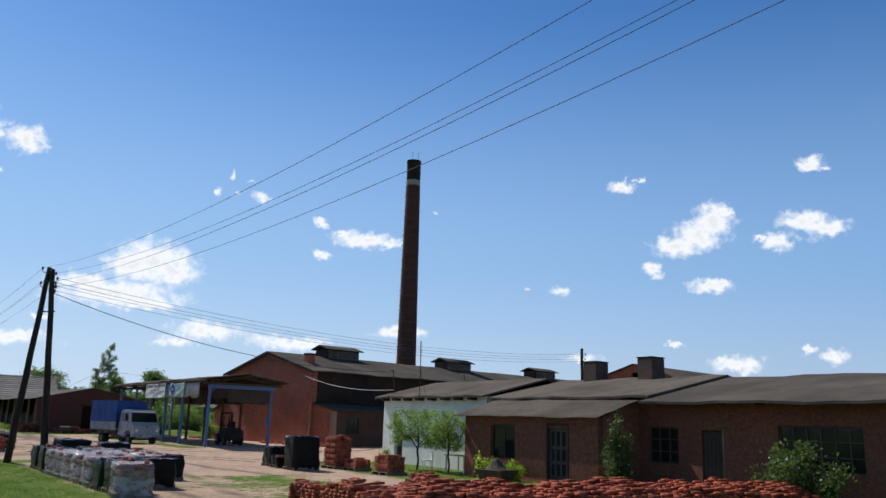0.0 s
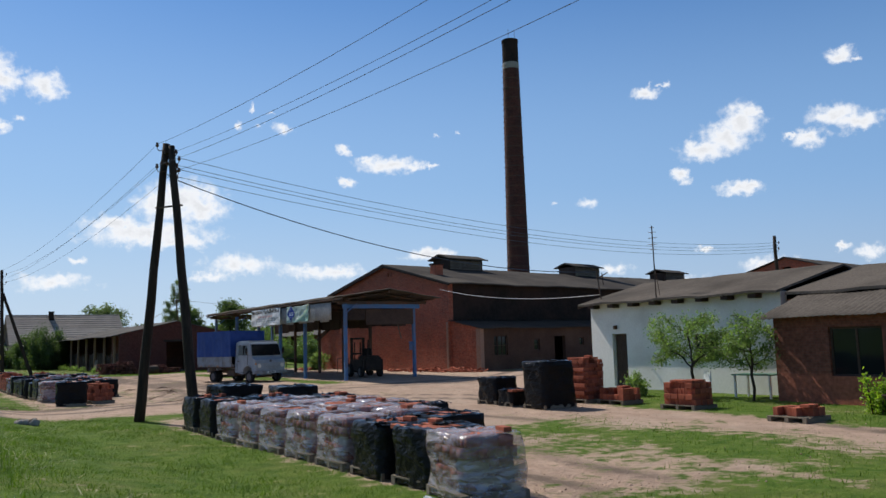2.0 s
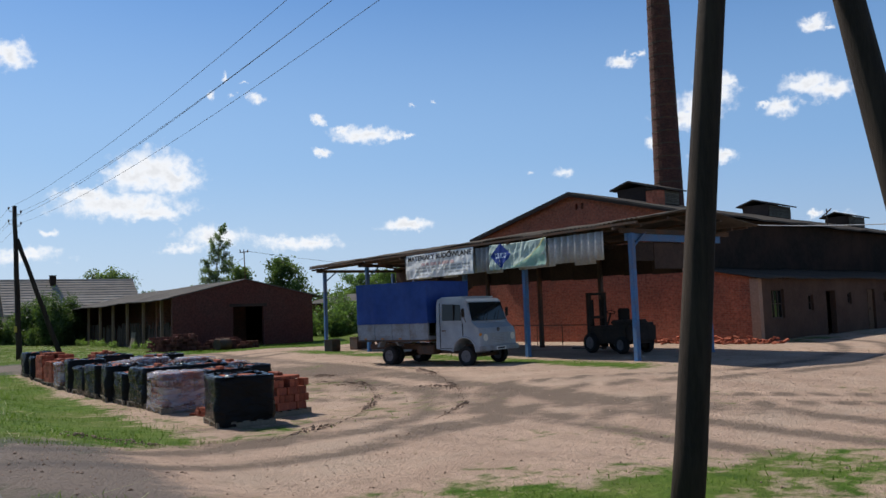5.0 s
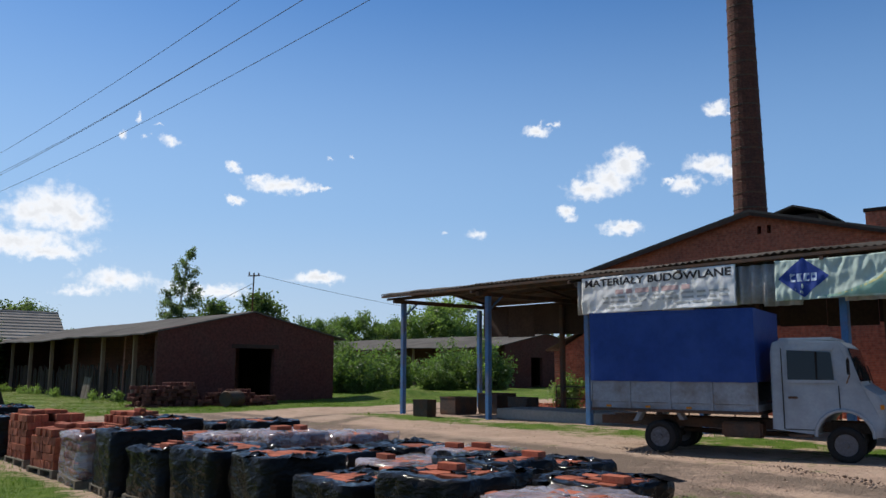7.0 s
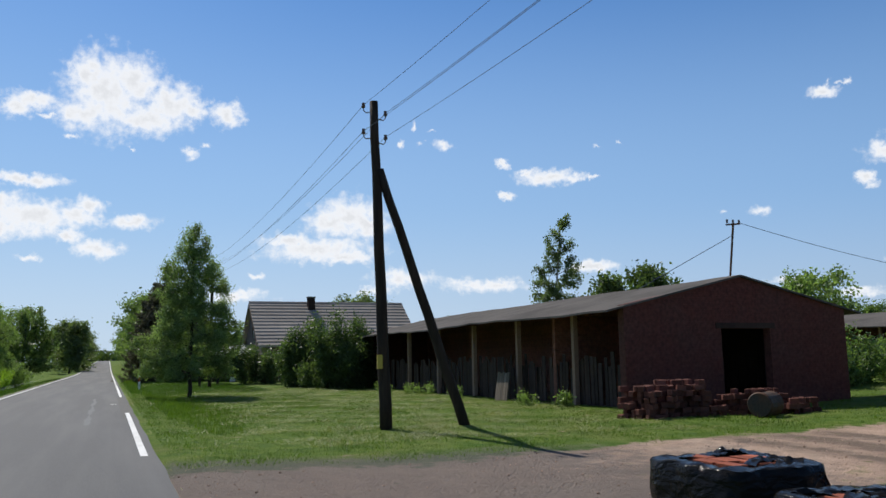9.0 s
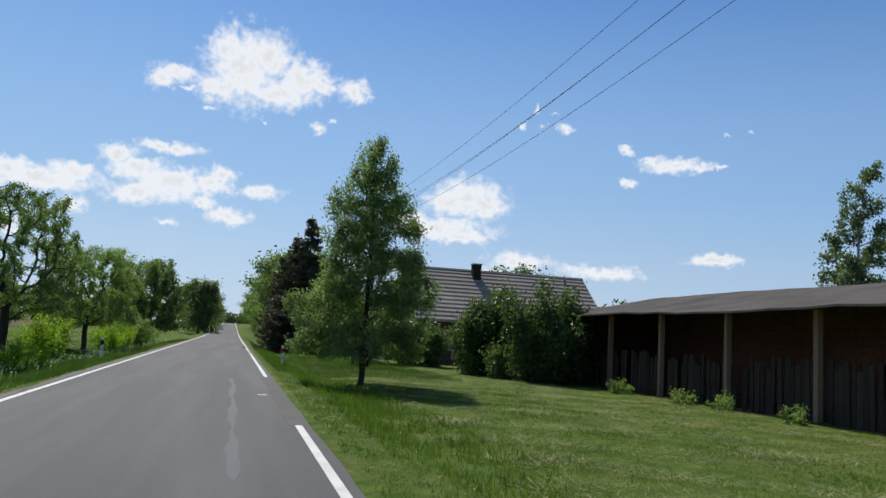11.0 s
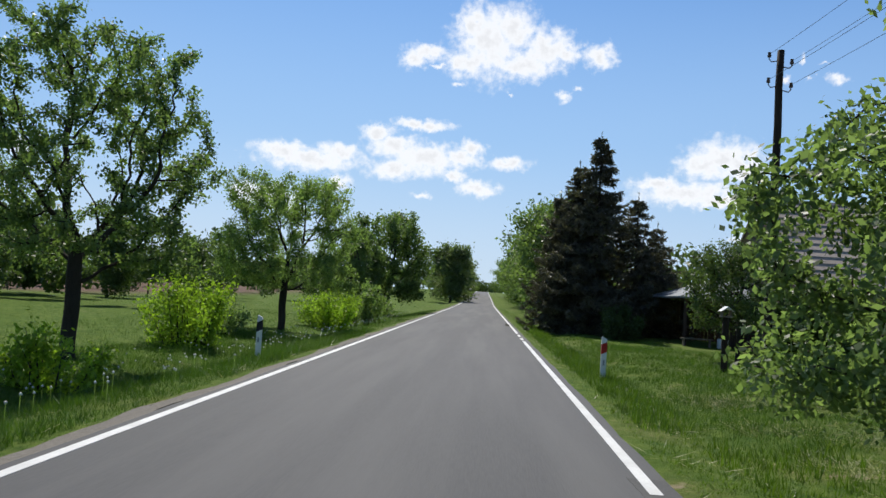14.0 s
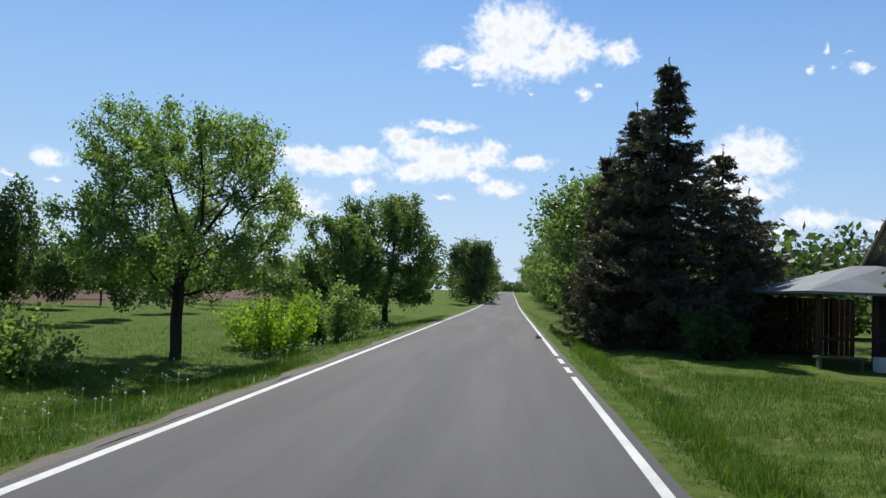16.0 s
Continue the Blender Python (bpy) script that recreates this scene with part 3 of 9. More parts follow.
def add_tube(bm, points, radii, sides=8):
    """A tube along points, with a radius for each."""
    rings = []
    pts = [Vector(p) for p in points]
    for i, p in enumerate(pts):
        d = (pts[min(i + 1, len(pts) - 1)] - pts[max(i - 1, 0)]).normalized()
        u = d.orthogonal().normalized() if i == 0 else (rings_u - d * rings_u.dot(d)).normalized()
        rings_u = u
        w = d.cross(u)
        r = radii[i] if hasattr(radii, "__len__") else radii
        rings.append([bm.verts.new(p + r * (math.cos(a) * u + math.sin(a) * w)) for a in (2 * math.pi * k / sides for k in range(sides))])
    for a, b in zip(rings, rings[1:]):
        for k in range(sides):
            bm.faces.new((a[k], a[(k + 1) % sides], b[(k + 1) % sides], b[k]))
    bm.faces.new(rings[0][::-1])
    bm.faces.new(rings[-1])


def tube(points, radii, sides=8):
    bm = bmesh.new()
    add_tube(bm, points, radii, sides)
    return bm


def prism(outline, axis, lo, hi):
    """A solid: an outline of (u, z) points drawn out along x or y; u is the other level direction."""
    bm = bmesh.new()
    ends = []
    for v in (lo, hi):
        ends.append([bm.verts.new((v, u, z) if axis == "x" else (u, v, z)) for u, z in outline])
    bm.faces.new(ends[0][::-1])
    bm.faces.new(ends[1])
    n = len(outline)
    for i in range(n):
        bm.faces.new((ends[0][i], ends[0][(i + 1) % n], ends[1][(i + 1) % n], ends[1][i]))
    return bm


def wall(name, axis, at, thick, span, z0, z1, mat, parent, holes=(), top=None, label=""):
    """An upright wall of real thickness with openings. axis: the level direction that it runs along; at: its outer face in the other
    direction, from which thick goes inwards; holes: (u0, u1, z0, z1); top: an outline height by u, or None for level."""
    cuts = sorted({span[0], span[1], *(v for h in holes for v in h[:2]), *((p[0] for p in top) if top else ())})
    cuts = [c for c in cuts if span[0] <= c <= span[1]]
    def height(u):
        if not top:
            return z1
        for (a, za), (b, zb) in zip(top, top[1:]):
            if a <= u <= b:
                return za + (zb - za) * (u - a) / (b - a)
        return z1
    bm = bmesh.new()
    def block(u0, u1, a0, a1, b0, b1):
        pts = []
        for d in (at, at + thick):
            for u, lo, hi in ((u0, a0, b0), (u1, a1, b1)):
                for z in (lo, hi):
                    pts.append(bm.verts.new((u, d, z) if axis == "x" else (d, u, z)))
        for f in ((0, 1, 3, 2), (4, 6, 7, 5), (0, 4, 5, 1), (2, 3, 7, 6), (1, 5, 7, 3), (0, 2, 6, 4)):
            bm.faces.new([pts[i] for i in f])
    for u0, u1 in zip(cuts, cuts[1:]):
        mid, low = (u0 + u1) / 2, z0
        for h in sorted((h for h in holes if h[0] <= mid <= h[1]), key=lambda h: h[2]):
            if h[2] > low + 1e-4:
                block(u0, u1, low, low, h[2], h[2])
            low = h[3]
        block(u0, u1, low, low, height(u0), height(u1))
    bmesh.ops.remove_doubles(bm, verts=bm.verts[:], dist=1e-4)
    return part(name, bm, mat, parent, label)


def smooth01(a, b, v):
    v = np.clip((v - a) / (b - a), 0, 1)
    return v * v * (3 - 2 * v)


# ---- ground ----
def rise(y):
    """The far road climbs gently to a crest."""
    return np.interp(y, (185, 205, 225, 255, 300, 480, 560), (0, 0.04, 0.18, 0.55, 1.25, 3.36, 3.7))


def ground_z(x, y):
    """The height of the ground: the road at nought, a low verge, a yard a hand lower, a ditch along the lawn."""
    x, y = np.asarray(x, float), np.asarray(y, float)
    late = smooth01(58, 76, y)
    low = -0.43 * (1 - late) - 0.08 * late
    side = low + (-0.13 - low) * smooth01(8.5, 15, x) * (0.12 + 0.88 * smooth01(38, 50, y))
    right = smooth01(1.35, 4.6, x) * side - 0.16 * late * np.exp(-((x - 3.1) / 0.75) ** 2) * smooth01(76, 84, y)
    left = -0.32 * smooth01(4.2, 7.0, -x) - 0.15 * np.exp(-((x + 7.2) / 0.9) ** 2)
    heaps = 0.5 * np.exp(-(((x - 28) / 2.6) ** 2 + ((y - 81) / 1.3) ** 2))
    roll = 0.03 * np.sin(x * 0.9 + y * 0.35) * np.sin(y * 0.7 - x * 0.2) * smooth01(2.5, 6, np.abs(x))
    z = np.where(x > 0, right, left) + heaps + roll
    return np.where((x > -4.1) & (x < 1.3), -0.05, z) + rise(y)


def gz(x, y):
    return float(ground_z(x, y))


def dirt_share(x, y):
    """1 where wheels and bricks have worn the grass off."""
    yard = smooth01(9.2, 11.5, x) * smooth01(17.5, 21.5, y) * (1 - smooth01(72, 76, y)) * (1 - smooth01(29, 31, x) * smooth01(51.0, 52.0, y))
    gate = smooth01(40.2, 42.5, y + 0.25 * (x - 4)) * (1 - smooth01(45.5, 47.5, y - 0.1 * x)) * smooth01(1.2, 1.6, x)
    gate2 = smooth01(69.0, 70.2, y) * (1 - smooth01(73.0, 74.2, y - 0.13 * np.maximum(x - 5, 0))) * smooth01(1.2, 1.6, x)
    under = smooth01(46, 47, y) * (1 - smooth01(69.5, 71, y)) * smooth01(4.2, 5.2, x)
    bay = smooth01(6.2, 6.9, x) * smooth01(20.5, 22, y) * (1 - smooth01(37, 40, y))
    share = np.maximum.reduce([yard, gate, gate2, under * 0.75, bay * 0.9])
    strips = 0.8 * np.exp(-((x - 17.6) / 1.2) ** 2) * smooth01(47, 50, y) * (1 - smooth01(70, 72, y))
    strips = np.maximum(strips, 0.8 * np.exp(-((x - 13.2) / 2.4) ** 2) * smooth01(17, 20, y) * (1 - smooth01(27, 32, y)))
    strips = np.maximum(strips, smooth01(17.2, 18.6, x - 0.1 * (y - 24)) * (1 - smooth01(38, 40, y)))
    shed = smooth01(11.5, 13, x) * smooth01(75.0, 76.5, y)
    return np.clip(share - strips - shed, 0, 1)


def ground():
    xs = np.concatenate([[-2600, -1200, -600, -300, -160, -90, -60, -40, -30], np.arange(-24, 34, 0.5), np.arange(34, 70, 2.0), [80, 100, 140, 200, 320, 640, 1300, 2600]])
    ys = np.concatenate([[-600, -250, -120, -60, -35], np.arange(-20, 150, 0.5), np.arange(150, 320, 3.0), np.arange(320, 570, 15.0), [600, 850, 1200, 1800, 2600, 3600]])
    X, Y = np.meshgrid(xs, ys)
    Z = ground_z(X, Y)
    n, m = X.shape
    idx = np.arange(n * m).reshape(n, m)
    faces = np.stack([idx[:-1, :-1], idx[:-1, 1:], idx[1:, 1:], idx[1:, :-1]], -1).reshape(-1, 4)
    mat = bpy.data.materials.new("ground")
    mat.use_nodes = True
    t = mat.node_tree
    N = nodes_of(t)
    p = t.nodes["Principled BSDF"]
    pos = t.nodes.new("ShaderNodeTexCoord").outputs["Object"]
    att = t.nodes.new("ShaderNodeAttribute")
    att.attribute_name = "dirt"
    rut = t.nodes.new("ShaderNodeAttribute")
    rut.attribute_name = "rut"
    tar = t.nodes.new("ShaderNodeAttribute")
    tar.attribute_name = "tar"
    plough = t.nodes.new("ShaderNodeAttribute")
    plough.attribute_name = "plough"
    n1, n2, n3 = (N("ShaderNodeTexNoise", Vector=pos, Scale=s, Detail=7.0, Roughness=0.65) for s in (0.45, 2.6, 14.0))
    streak = N("ShaderNodeTexNoise", Vector=N("ShaderNodeVectorMath", pos, (1.1, 0.75, 1.0), op="MULTIPLY").outputs[0], Scale=1.0, Detail=7.0, Roughness=0.7)
    def mixed(fac, a, b):
        k = t.nodes.new("ShaderNodeMix")
        k.data_type = "RGBA"
        for s, v in ((0, fac), (6, a), (7, b)):
            if hasattr(v, "is_output"):
                t.links.new(v, k.inputs[s])
            else:
                k.inputs[s].default_value = (*v, 1) if isinstance(v, tuple) else v
        return k.outputs[2]
    def span(v, a, b, c=0.0, d=1.0):
        return N("ShaderNodeMapRange", v, a, b, c, d).outputs[0]
    grass = mixed(span(n2.outputs["Fac"], 0.35, 0.68), (0.055, 0.11, 0.014), (0.135, 0.19, 0.034))
    east = N("ShaderNodeSeparateXYZ", pos).outputs[0]          # the meadow across the road is fresher
    grass = mixed(N("ShaderNodeMath", span(n1.outputs["Fac"], 0.48, 0.7, 0, 0.6), span(east, -9.0, -5.0, 0.15, 1.0), op="MULTIPLY").outputs[0], grass, (0.19, 0.185, 0.066))
    soil = mixed(span(streak.outputs["Fac"], 0.38, 0.64), (0.49, 0.35, 0.262), (0.37, 0.26, 0.195))
    soil = mixed(span(n3.outputs["Fac"], 0.5, 0.75, 0, 0.5), soil, (0.25, 0.185, 0.142))
    soil = mixed(span(n1.outputs["Fac"], 0.5, 0.64, 0, 0.6), soil, (0.44, 0.34, 0.26))
    soil = mixed(span(n2.outputs["Fac"], 0.54, 0.68, 0, 0.42), soil, (0.24, 0.183, 0.132))
    worn = N("ShaderNodeMath", rut.outputs["Fac"], N("ShaderNodeMath", n2.outputs["Fac"], 1.5, op="MULTIPLY").outputs[0], op="MULTIPLY").outputs[0]
    soil = mixed(span(worn, 0.15, 0.55, 0, 0.85), soil, (0.15, 0.115, 0.09))
    edge = N("ShaderNodeMath", N("ShaderNodeMath", N("ShaderNodeMath", n2.outputs["Fac"], n1.outputs["Fac"], op="ADD").outputs[0], 1.9, -1.9, op="MULTIPLY_ADD").outputs[0], att.outputs["Fac"], op="ADD").outputs[0]
    base = mixed(span(edge, 0.34, 0.7), grass, soil)
    base = mixed(plough.outputs["Fac"], base, (0.15, 0.1, 0.075))
    ragged = N("ShaderNodeMath", tar.outputs["Fac"], N("ShaderNodeMath", n2.outputs["Fac"], 0.9, op="MULTIPLY").outputs[0], op="ADD").outputs[0]
    base = mixed(span(ragged, 0.85, 1.2, 0, 0.75), base, (0.115, 0.106, 0.1))
    t.links.new(base, p.inputs["Base Color"])
    p.inputs["Roughness"].default_value, p.inputs["Specular IOR Level"].default_value = 1.0, 0.1
    bp = N("ShaderNodeBump", Strength=0.9, Distance=0.08, Height=N("ShaderNodeMath", n3.outputs["Fac"], streak.outputs["Fac"], op="ADD").outputs[0])
    t.links.new(bp.outputs[0], p.inputs["Normal"])
    ob = raw("ground", np.stack([X, Y, Z], -1).reshape(-1, 3), faces, mat, smooth=True)
    a = ob.data.attributes.new("dirt", "FLOAT", "POINT")
    a.data.foreach_set("value", dirt_share(X, Y).ravel().astype(np.float32))
    crumb = smooth01(1.0, 1.3, X) * np.maximum((1 - smooth01(2.2, 4.4, X)) * smooth01(40, 42, Y) * (1 - smooth01(46, 49, Y)), (1 - 0.75 * smooth01(3, 14, X)) * smooth01(67, 69, Y) * (1 - smooth01(73.5, 76.5, Y)))
    c = ob.data.attributes.new("tar", "FLOAT", "POINT")
    c.data.foreach_set("value", crumb.ravel().astype(np.float32))
    rut = np.zeros_like(X)
    for cx, cy, rad in ((20.5, 58.0, 13.2), (20.5, 58.0, 11.6), (2.0, 30.0, 17.0), (2.0, 30.0, 18.5)):
        rut = np.maximum(rut, np.exp(-((np.hypot(X - cx, Y - cy) - rad + 0.25 * np.sin(Y * 0.6)) / 0.28) ** 2))
    for k, off in ((0.09, 10.6), (0.09, 12.1), (-0.05, 12.9)):
        rut = np.maximum(rut, np.exp(-((X - off - k * (Y - 45) - 0.3 * np.sin(Y * 0.25)) / 0.3) ** 2))
    for rad in (5.4, 6.9):          # the lorries' turn from the gate to the loading bay
        turn = np.exp(-((np.hypot(X - 5.8, Y - 51.4) - rad + 0.15 * np.sin(X + Y)) / 0.3) ** 2) * (X > 5.8) * (Y < 51.4)
        into = np.exp(-((Y - 51.4 + rad + 0.12 * np.sin(X)) / 0.3) ** 2) * (X <= 5.8)
        along = np.exp(-((X - 5.8 - rad - 0.05 * (Y - 51.4) + 0.15 * np.sin(Y * 0.6)) / 0.3) ** 2) * (Y >= 51.4)
        rut = np.maximum.reduce([rut, turn, into, along])
    rut = rut * dirt_share(X, Y)
    r = ob.data.attributes.new("rut", "FLOAT", "POINT")
    r.data.foreach_set("value", rut.ravel().astype(np.float32))
    fld = smooth01(32, 40, -X) * smooth01(150, 165, Y) * (1 - smooth01(290, 330, Y)) * (1 - smooth01(110, 140, -X))
    b = ob.data.attributes.new("plough", "FLOAT", "POINT")
    b.data.foreach_set("value", fld.ravel().astype(np.float32))
    tagged(ob, "grass verges, lawn and worn sandy works yard", "ground", kind="structure")


ground()


def strip(name, x0, x1, y0, y1, z, mat, label="", wave=0.0, step=4.0):
    """A long thin slab along the road, with slightly uneven edges."""
    n = max(2, int((y1 - y0) / step) + 1)
    ys = np.linspace(y0, y1, n)
    bm = bmesh.new()
    rows = []
    for i, yy in enumerate(ys):
        a = x0 + wave * math.sin(yy * 1.3) + wave * 0.6 * math.sin(yy * 3.7)
        b = x1 + wave * math.cos(yy * 1.1) + wave * 0.6 * math.sin(yy * 2.9 + 1)
        h = z + float(rise(yy))
        rows.append([bm.verts.new(v) for v in ((a, yy, h), (b, yy, h), (b, yy, h - 0.06), (a, yy, h - 0.06))])
    for r, s in zip(rows, rows[1:]):
        for k in range(4):
            bm.faces.new((r[k], r[(k + 1) % 4], s[(k + 1) % 4], s[k]))
    return part(name, bm, mat, None, label)


tagged(strip("road", -4.2, 1.34, -250, 900, 0.0, M_asphalt, wave=0.014, step=1.2), "grey worn asphalt country road", "road", kind="structure")
tagged(strip("shoulder_left", -4.44, -4.2, -100, 420, -0.012, M_gravel, wave=0.05, step=0.5), "narrow crumbling gravel shoulder", "shoulder", kind="structure")
tagged(strip("line_left", -4.09, -3.97, -250, 900, 0.004, M_paint, step=2.4), "white painted edge line", "line", kind="structure")
for y0, y1 in ((-250, 37.4), (38.0, 39.0), (76.0, 89.0), (102.4, 125.3), (126.2, 127.6), (128.6, 130.2), (131.2, 900)):
    if y1 - y0 > 0.2:
        tagged(strip("line_right", 1.08, 1.2, y0, y1, 0.004, M_paint, step=2.4), "white painted edge line", "line", kind="structure")
tagged(strip("seam", 0.02, 0.13, 84.0, 101.0, 0.003, M_tar, wave=0.035, step=0.5), "paler sealed seam in the asphalt", "seam", kind="structure")
tagged(strip("dirty_edge", 0.98, 1.33, 86.2, 103.0, 0.003, M_edge, wave=0.02, step=0.3), "darker crumbled edge of the asphalt", "road edge", kind="structure")
tagged(strip("line_mark", 0.67, 0.87, 95.05, 95.2, 0.004, M_paint, step=0.1), "short stray dash of white paint", "line", kind="structure")


# ---- buildings ----
def corrugated(name, axis, lo, hi, edge0, edge1, mat, parent, pitch=0.18, depth=0.025, label="", sag=0.0, cols=None):
    """Wavy roofing: waves follow one another along axis from lo to hi; each wave runs from edge0 to edge1, (u, z) points of the other direction."""
    n = int((hi - lo) / (pitch / 4)) if cols is None else cols
    vs, fs = [], []
    rows = 7
    for i in range(n + 1):
        v = lo + (hi - lo) * i / n
        wave = depth * math.sin(2 * math.pi * (v - lo) / pitch)
        for j in range(rows):
            k = j / (rows - 1)
            u, z = edge0[0] + (edge1[0] - edge0[0]) * k, edge0[1] + (edge1[1] - edge0[1]) * k
            z += wave + sag * (math.sin(v * 0.8) + 0.6 * math.sin(v * 2.3 + u)) + (0.012 * ((int(v / 1.05) * 7 + j) % 3))
            vs.append((v, u, z) if axis == "x" else (u, v, z))
    for i in range(n):
        for j in range(rows - 1):
            a = i * rows + j
            fs.append((a, a + rows, a + rows + 1, a + 1))
    ob = raw(name, vs, fs, mat, parent, label, smooth=True)
    ob.data.update()
    solid = ob.modifiers.new("thickness", "SOLIDIFY")
    solid.thickness = 0.012
    return ob


def window(parent, axis, at, u0, u1, z0, z1, bars=2, rows=2, frame_mat=None, inward=0.1, name="window"):
    """A window set in a wall's opening: frame, glazing bars and panes, a little behind the wall's face."""
    fm = frame_mat or M_wood
    d0, d1 = at + inward, at + inward + (0.06 if inward > 0 else -0.06)
    lo, hi = min(d0, d1), max(d0, d1)
    def b(a0, a1, b0, b1, l=lo, h=hi):
        return box(a0, a1, l, h, b0, b1) if axis == "x" else box(l, h, a0, a1, b0, b1)
    bm = bmesh.new()
    for a0, a1, b0, b1 in ((u0, u0 + 0.06, z0, z1), (u1 - 0.06, u1, z0, z1), (u0 + 0.06, u1 - 0.06, z0, z0 + 0.06), (u0 + 0.06, u1 - 0.06, z1 - 0.06, z1)):
        if axis == "x":
            add_box(bm, a0, a1, lo, hi, b0, b1)
        else:
            add_box(bm, lo, hi, a0, a1, b0, b1)
    w = part(name, bm, fm, parent)
    for i in range(1, bars):
        c = u0 + (u1 - u0) * i / bars
        part("glazing_bar", b(c - 0.03, c + 0.03, z0 + 0.06, z1 - 0.06), fm, w)
    for j in range(1, rows):
        c = z0 + (z1 - z0) * j / rows
        part("glazing_bar", b(u0 + 0.06, u1 - 0.06, c - 0.02, c + 0.02, lo + 0.008, hi - 0.008), fm, w)
    mid = (lo + hi) / 2
    for i in range(bars):
        a, c = u0 + (u1 - u0) * i / bars + 0.035, u0 + (u1 - u0) * (i + 1) / bars - 0.035
        part("pane", b(a, c, z0 + 0.05, z1 - 0.05, mid - 0.004, mid + 0.004), M_glass, w)
    return w


def plank_door(parent, axis, at, u0, u1, z0, z1, mat, planks=5, name="door"):
    bm = bmesh.new()
    for i in range(planks):
        a, b = u0 + (u1 - u0) * i / planks + 0.006, u0 + (u1 - u0) * (i + 1) / planks - 0.006
        add_box(bm, *((a, b, at, at + 0.04) if axis == "x" else (at, at + 0.04, a, b)), z0, z1)
    for z in (z0 + 0.25, z1 - 0.25):
        add_box(bm, *((u0 + 0.02, u1 - 0.02, at - 0.025, at - 0.002) if axis == "x" else (at - 0.025, at - 0.002, u0 + 0.02, u1 - 0.02)), z, z + 0.12)
    d = part(name, bm, mat, parent)
    h = (u0 + 0.08, (z0 + z1) / 2)
    part("handle", box(*((h[0], h[0] + 0.03, at - 0.07, at - 0.025) if axis == "x" else (at - 0.07, at - 0.025, h[0], h[0] + 0.03)), h[1], h[1] + 0.14), M_steel, d, "iron handle")
    return d


# kiln hall: gable to the road, a near-black long side, lean-tos on both sides, three ridge vents
def kiln_hall():
    h = thing("kiln_hall", "long old red-brick kiln hall with near-black side walls and ridge vents", "factory hall", at=(28.0, 61.6, 0), turn=8)
    L, W = 52.0, 6.25
    zb = -0.4
    wall("gable_wall", "y", 0.0, 0.4, (-W, W), zb, 5.35, M_brick_y, h, holes=((-0.62, -0.48, 6.2, 6.5), (-0.28, -0.14, 6.2, 6.5)), top=((-W, 5.35), (0, 6.98), (W, 5.35)), label="red brick gable with patches of old mortar")
    wall("back_wall", "y", L - 0.4, 0.4, (-W, W), zb, 5.35, M_brick_y, h, top=((-W, 5.35), (0, 6.98), (W, 5.35)))
    wall("side_wall", "x", -W, 0.35, (0.402, L - 0.402), zb, 5.32, M_nearblack, h, label="near-black side wall")
    wall("side_wall", "x", W, -0.35, (0.402, L - 0.402), zb, 5.32, M_nearblack, h)
    for s in (-1, 1):
        bm = bmesh.new()
        n = 52
        rows = []
        for i in range(n + 1):
            x = -0.35 + (L + 0.7) * i / n
            dz = 0.03 * math.sin(x * 0.7) + 0.02 * math.sin(x * 2.1 + s)
            rows.append([bm.verts.new(v) for v in ((x, 0, 7.08 + dz * 0.5), (x, s * (W + 0.5), 5.36 + dz), (x, s * (W + 0.5), 5.28 + dz), (x, 0, 6.99 + dz * 0.5))])
        for a, b in zip(rows, rows[1:]):
            for k in range(4):
                bm.faces.new((a[k], a[(k + 1) % 4], b[(k + 1) % 4], b[k]))
        bm.faces.new(rows[0]), bm.faces.new(rows[-1])
        part("roof", bm, M_felt, h, "dark roofing felt, patched")
    for s in (-1, 1):
        pts = [(0, 7.0), (s * (W + 0.5), 5.27), (s * (W + 0.5), 5.15), (0, 6.86)]
        part("bargeboard", prism(pts, "x", -0.34, -0.30), M_board, h)
    # lean-tos
    lw, lz0, lz1 = 2.6, 2.42, 2.95
    holes = [(1.35, 2.55, 0.75, 1.98), (5.0, 5.55, 1.0, 1.7), (7.0, 8.1, -0.2, 1.86), (9.6, 10.1, 1.2, 1.75), (12.2, 13.3, -0.2, 1.9), (14.6, 15.1, 1.2, 1.75), (17.2, 18.3, -0.2, 1.9), (20.5, 21.1, 1.1, 1.8), (24.0, 25.1, -0.2, 1.9)]
    wall("lean_to_wall", "x", -W - lw, 0.25, (0.2, L - 4), zb, lz0, M_render, h, holes=holes, label="stained grey render with dark doorways")
    wall("lean_to_gable", "y", 0.2, 0.25, (-W - lw + 0.252, -W - 0.002), zb, lz1, M_brick_y, h, top=((-W - lw + 0.252, lz0 + 0.05), (-W - 0.002, lz1)), label="bright red brick end wall")
    part("corner_pier", box(0.1, 0.42, -W - lw - 0.06, -W - lw + 0.3, zb, lz0), M_mortar, h, "pale mortar corner pier")
    part("wall_strip", box(-0.05, -0.002, -W + 0.05, -W + 0.2, zb, 2.9), M_mortar, h, "pale mortar strip")
    part("lean_to_floor", box(0.5, L - 4.2, -W - lw + 0.3, -W - 0.1, zb, -0.14), M_soil, h)
    corrugated("lean_to_roof", "x", -0.05, L - 4, (-W - lw - 0.35, lz0 - 0.02), (-W - 0.003, lz1 + 0.04), M_eternit_shaded, h, pitch=0.36, sag=0.02, label="corrugated asbestos-cement roof, worn edge")
    window(h, "x", -W - lw, 1.35, 2.55, 0.75, 1.98, bars=3, rows=2, frame_mat=M_board)
    for u0, u1, z0, z1 in holes[1:]:
        if z0 > 0:
            window(h, "x", -W - lw, u0, u1, z0, z1, bars=1, rows=2, frame_mat=M_board)
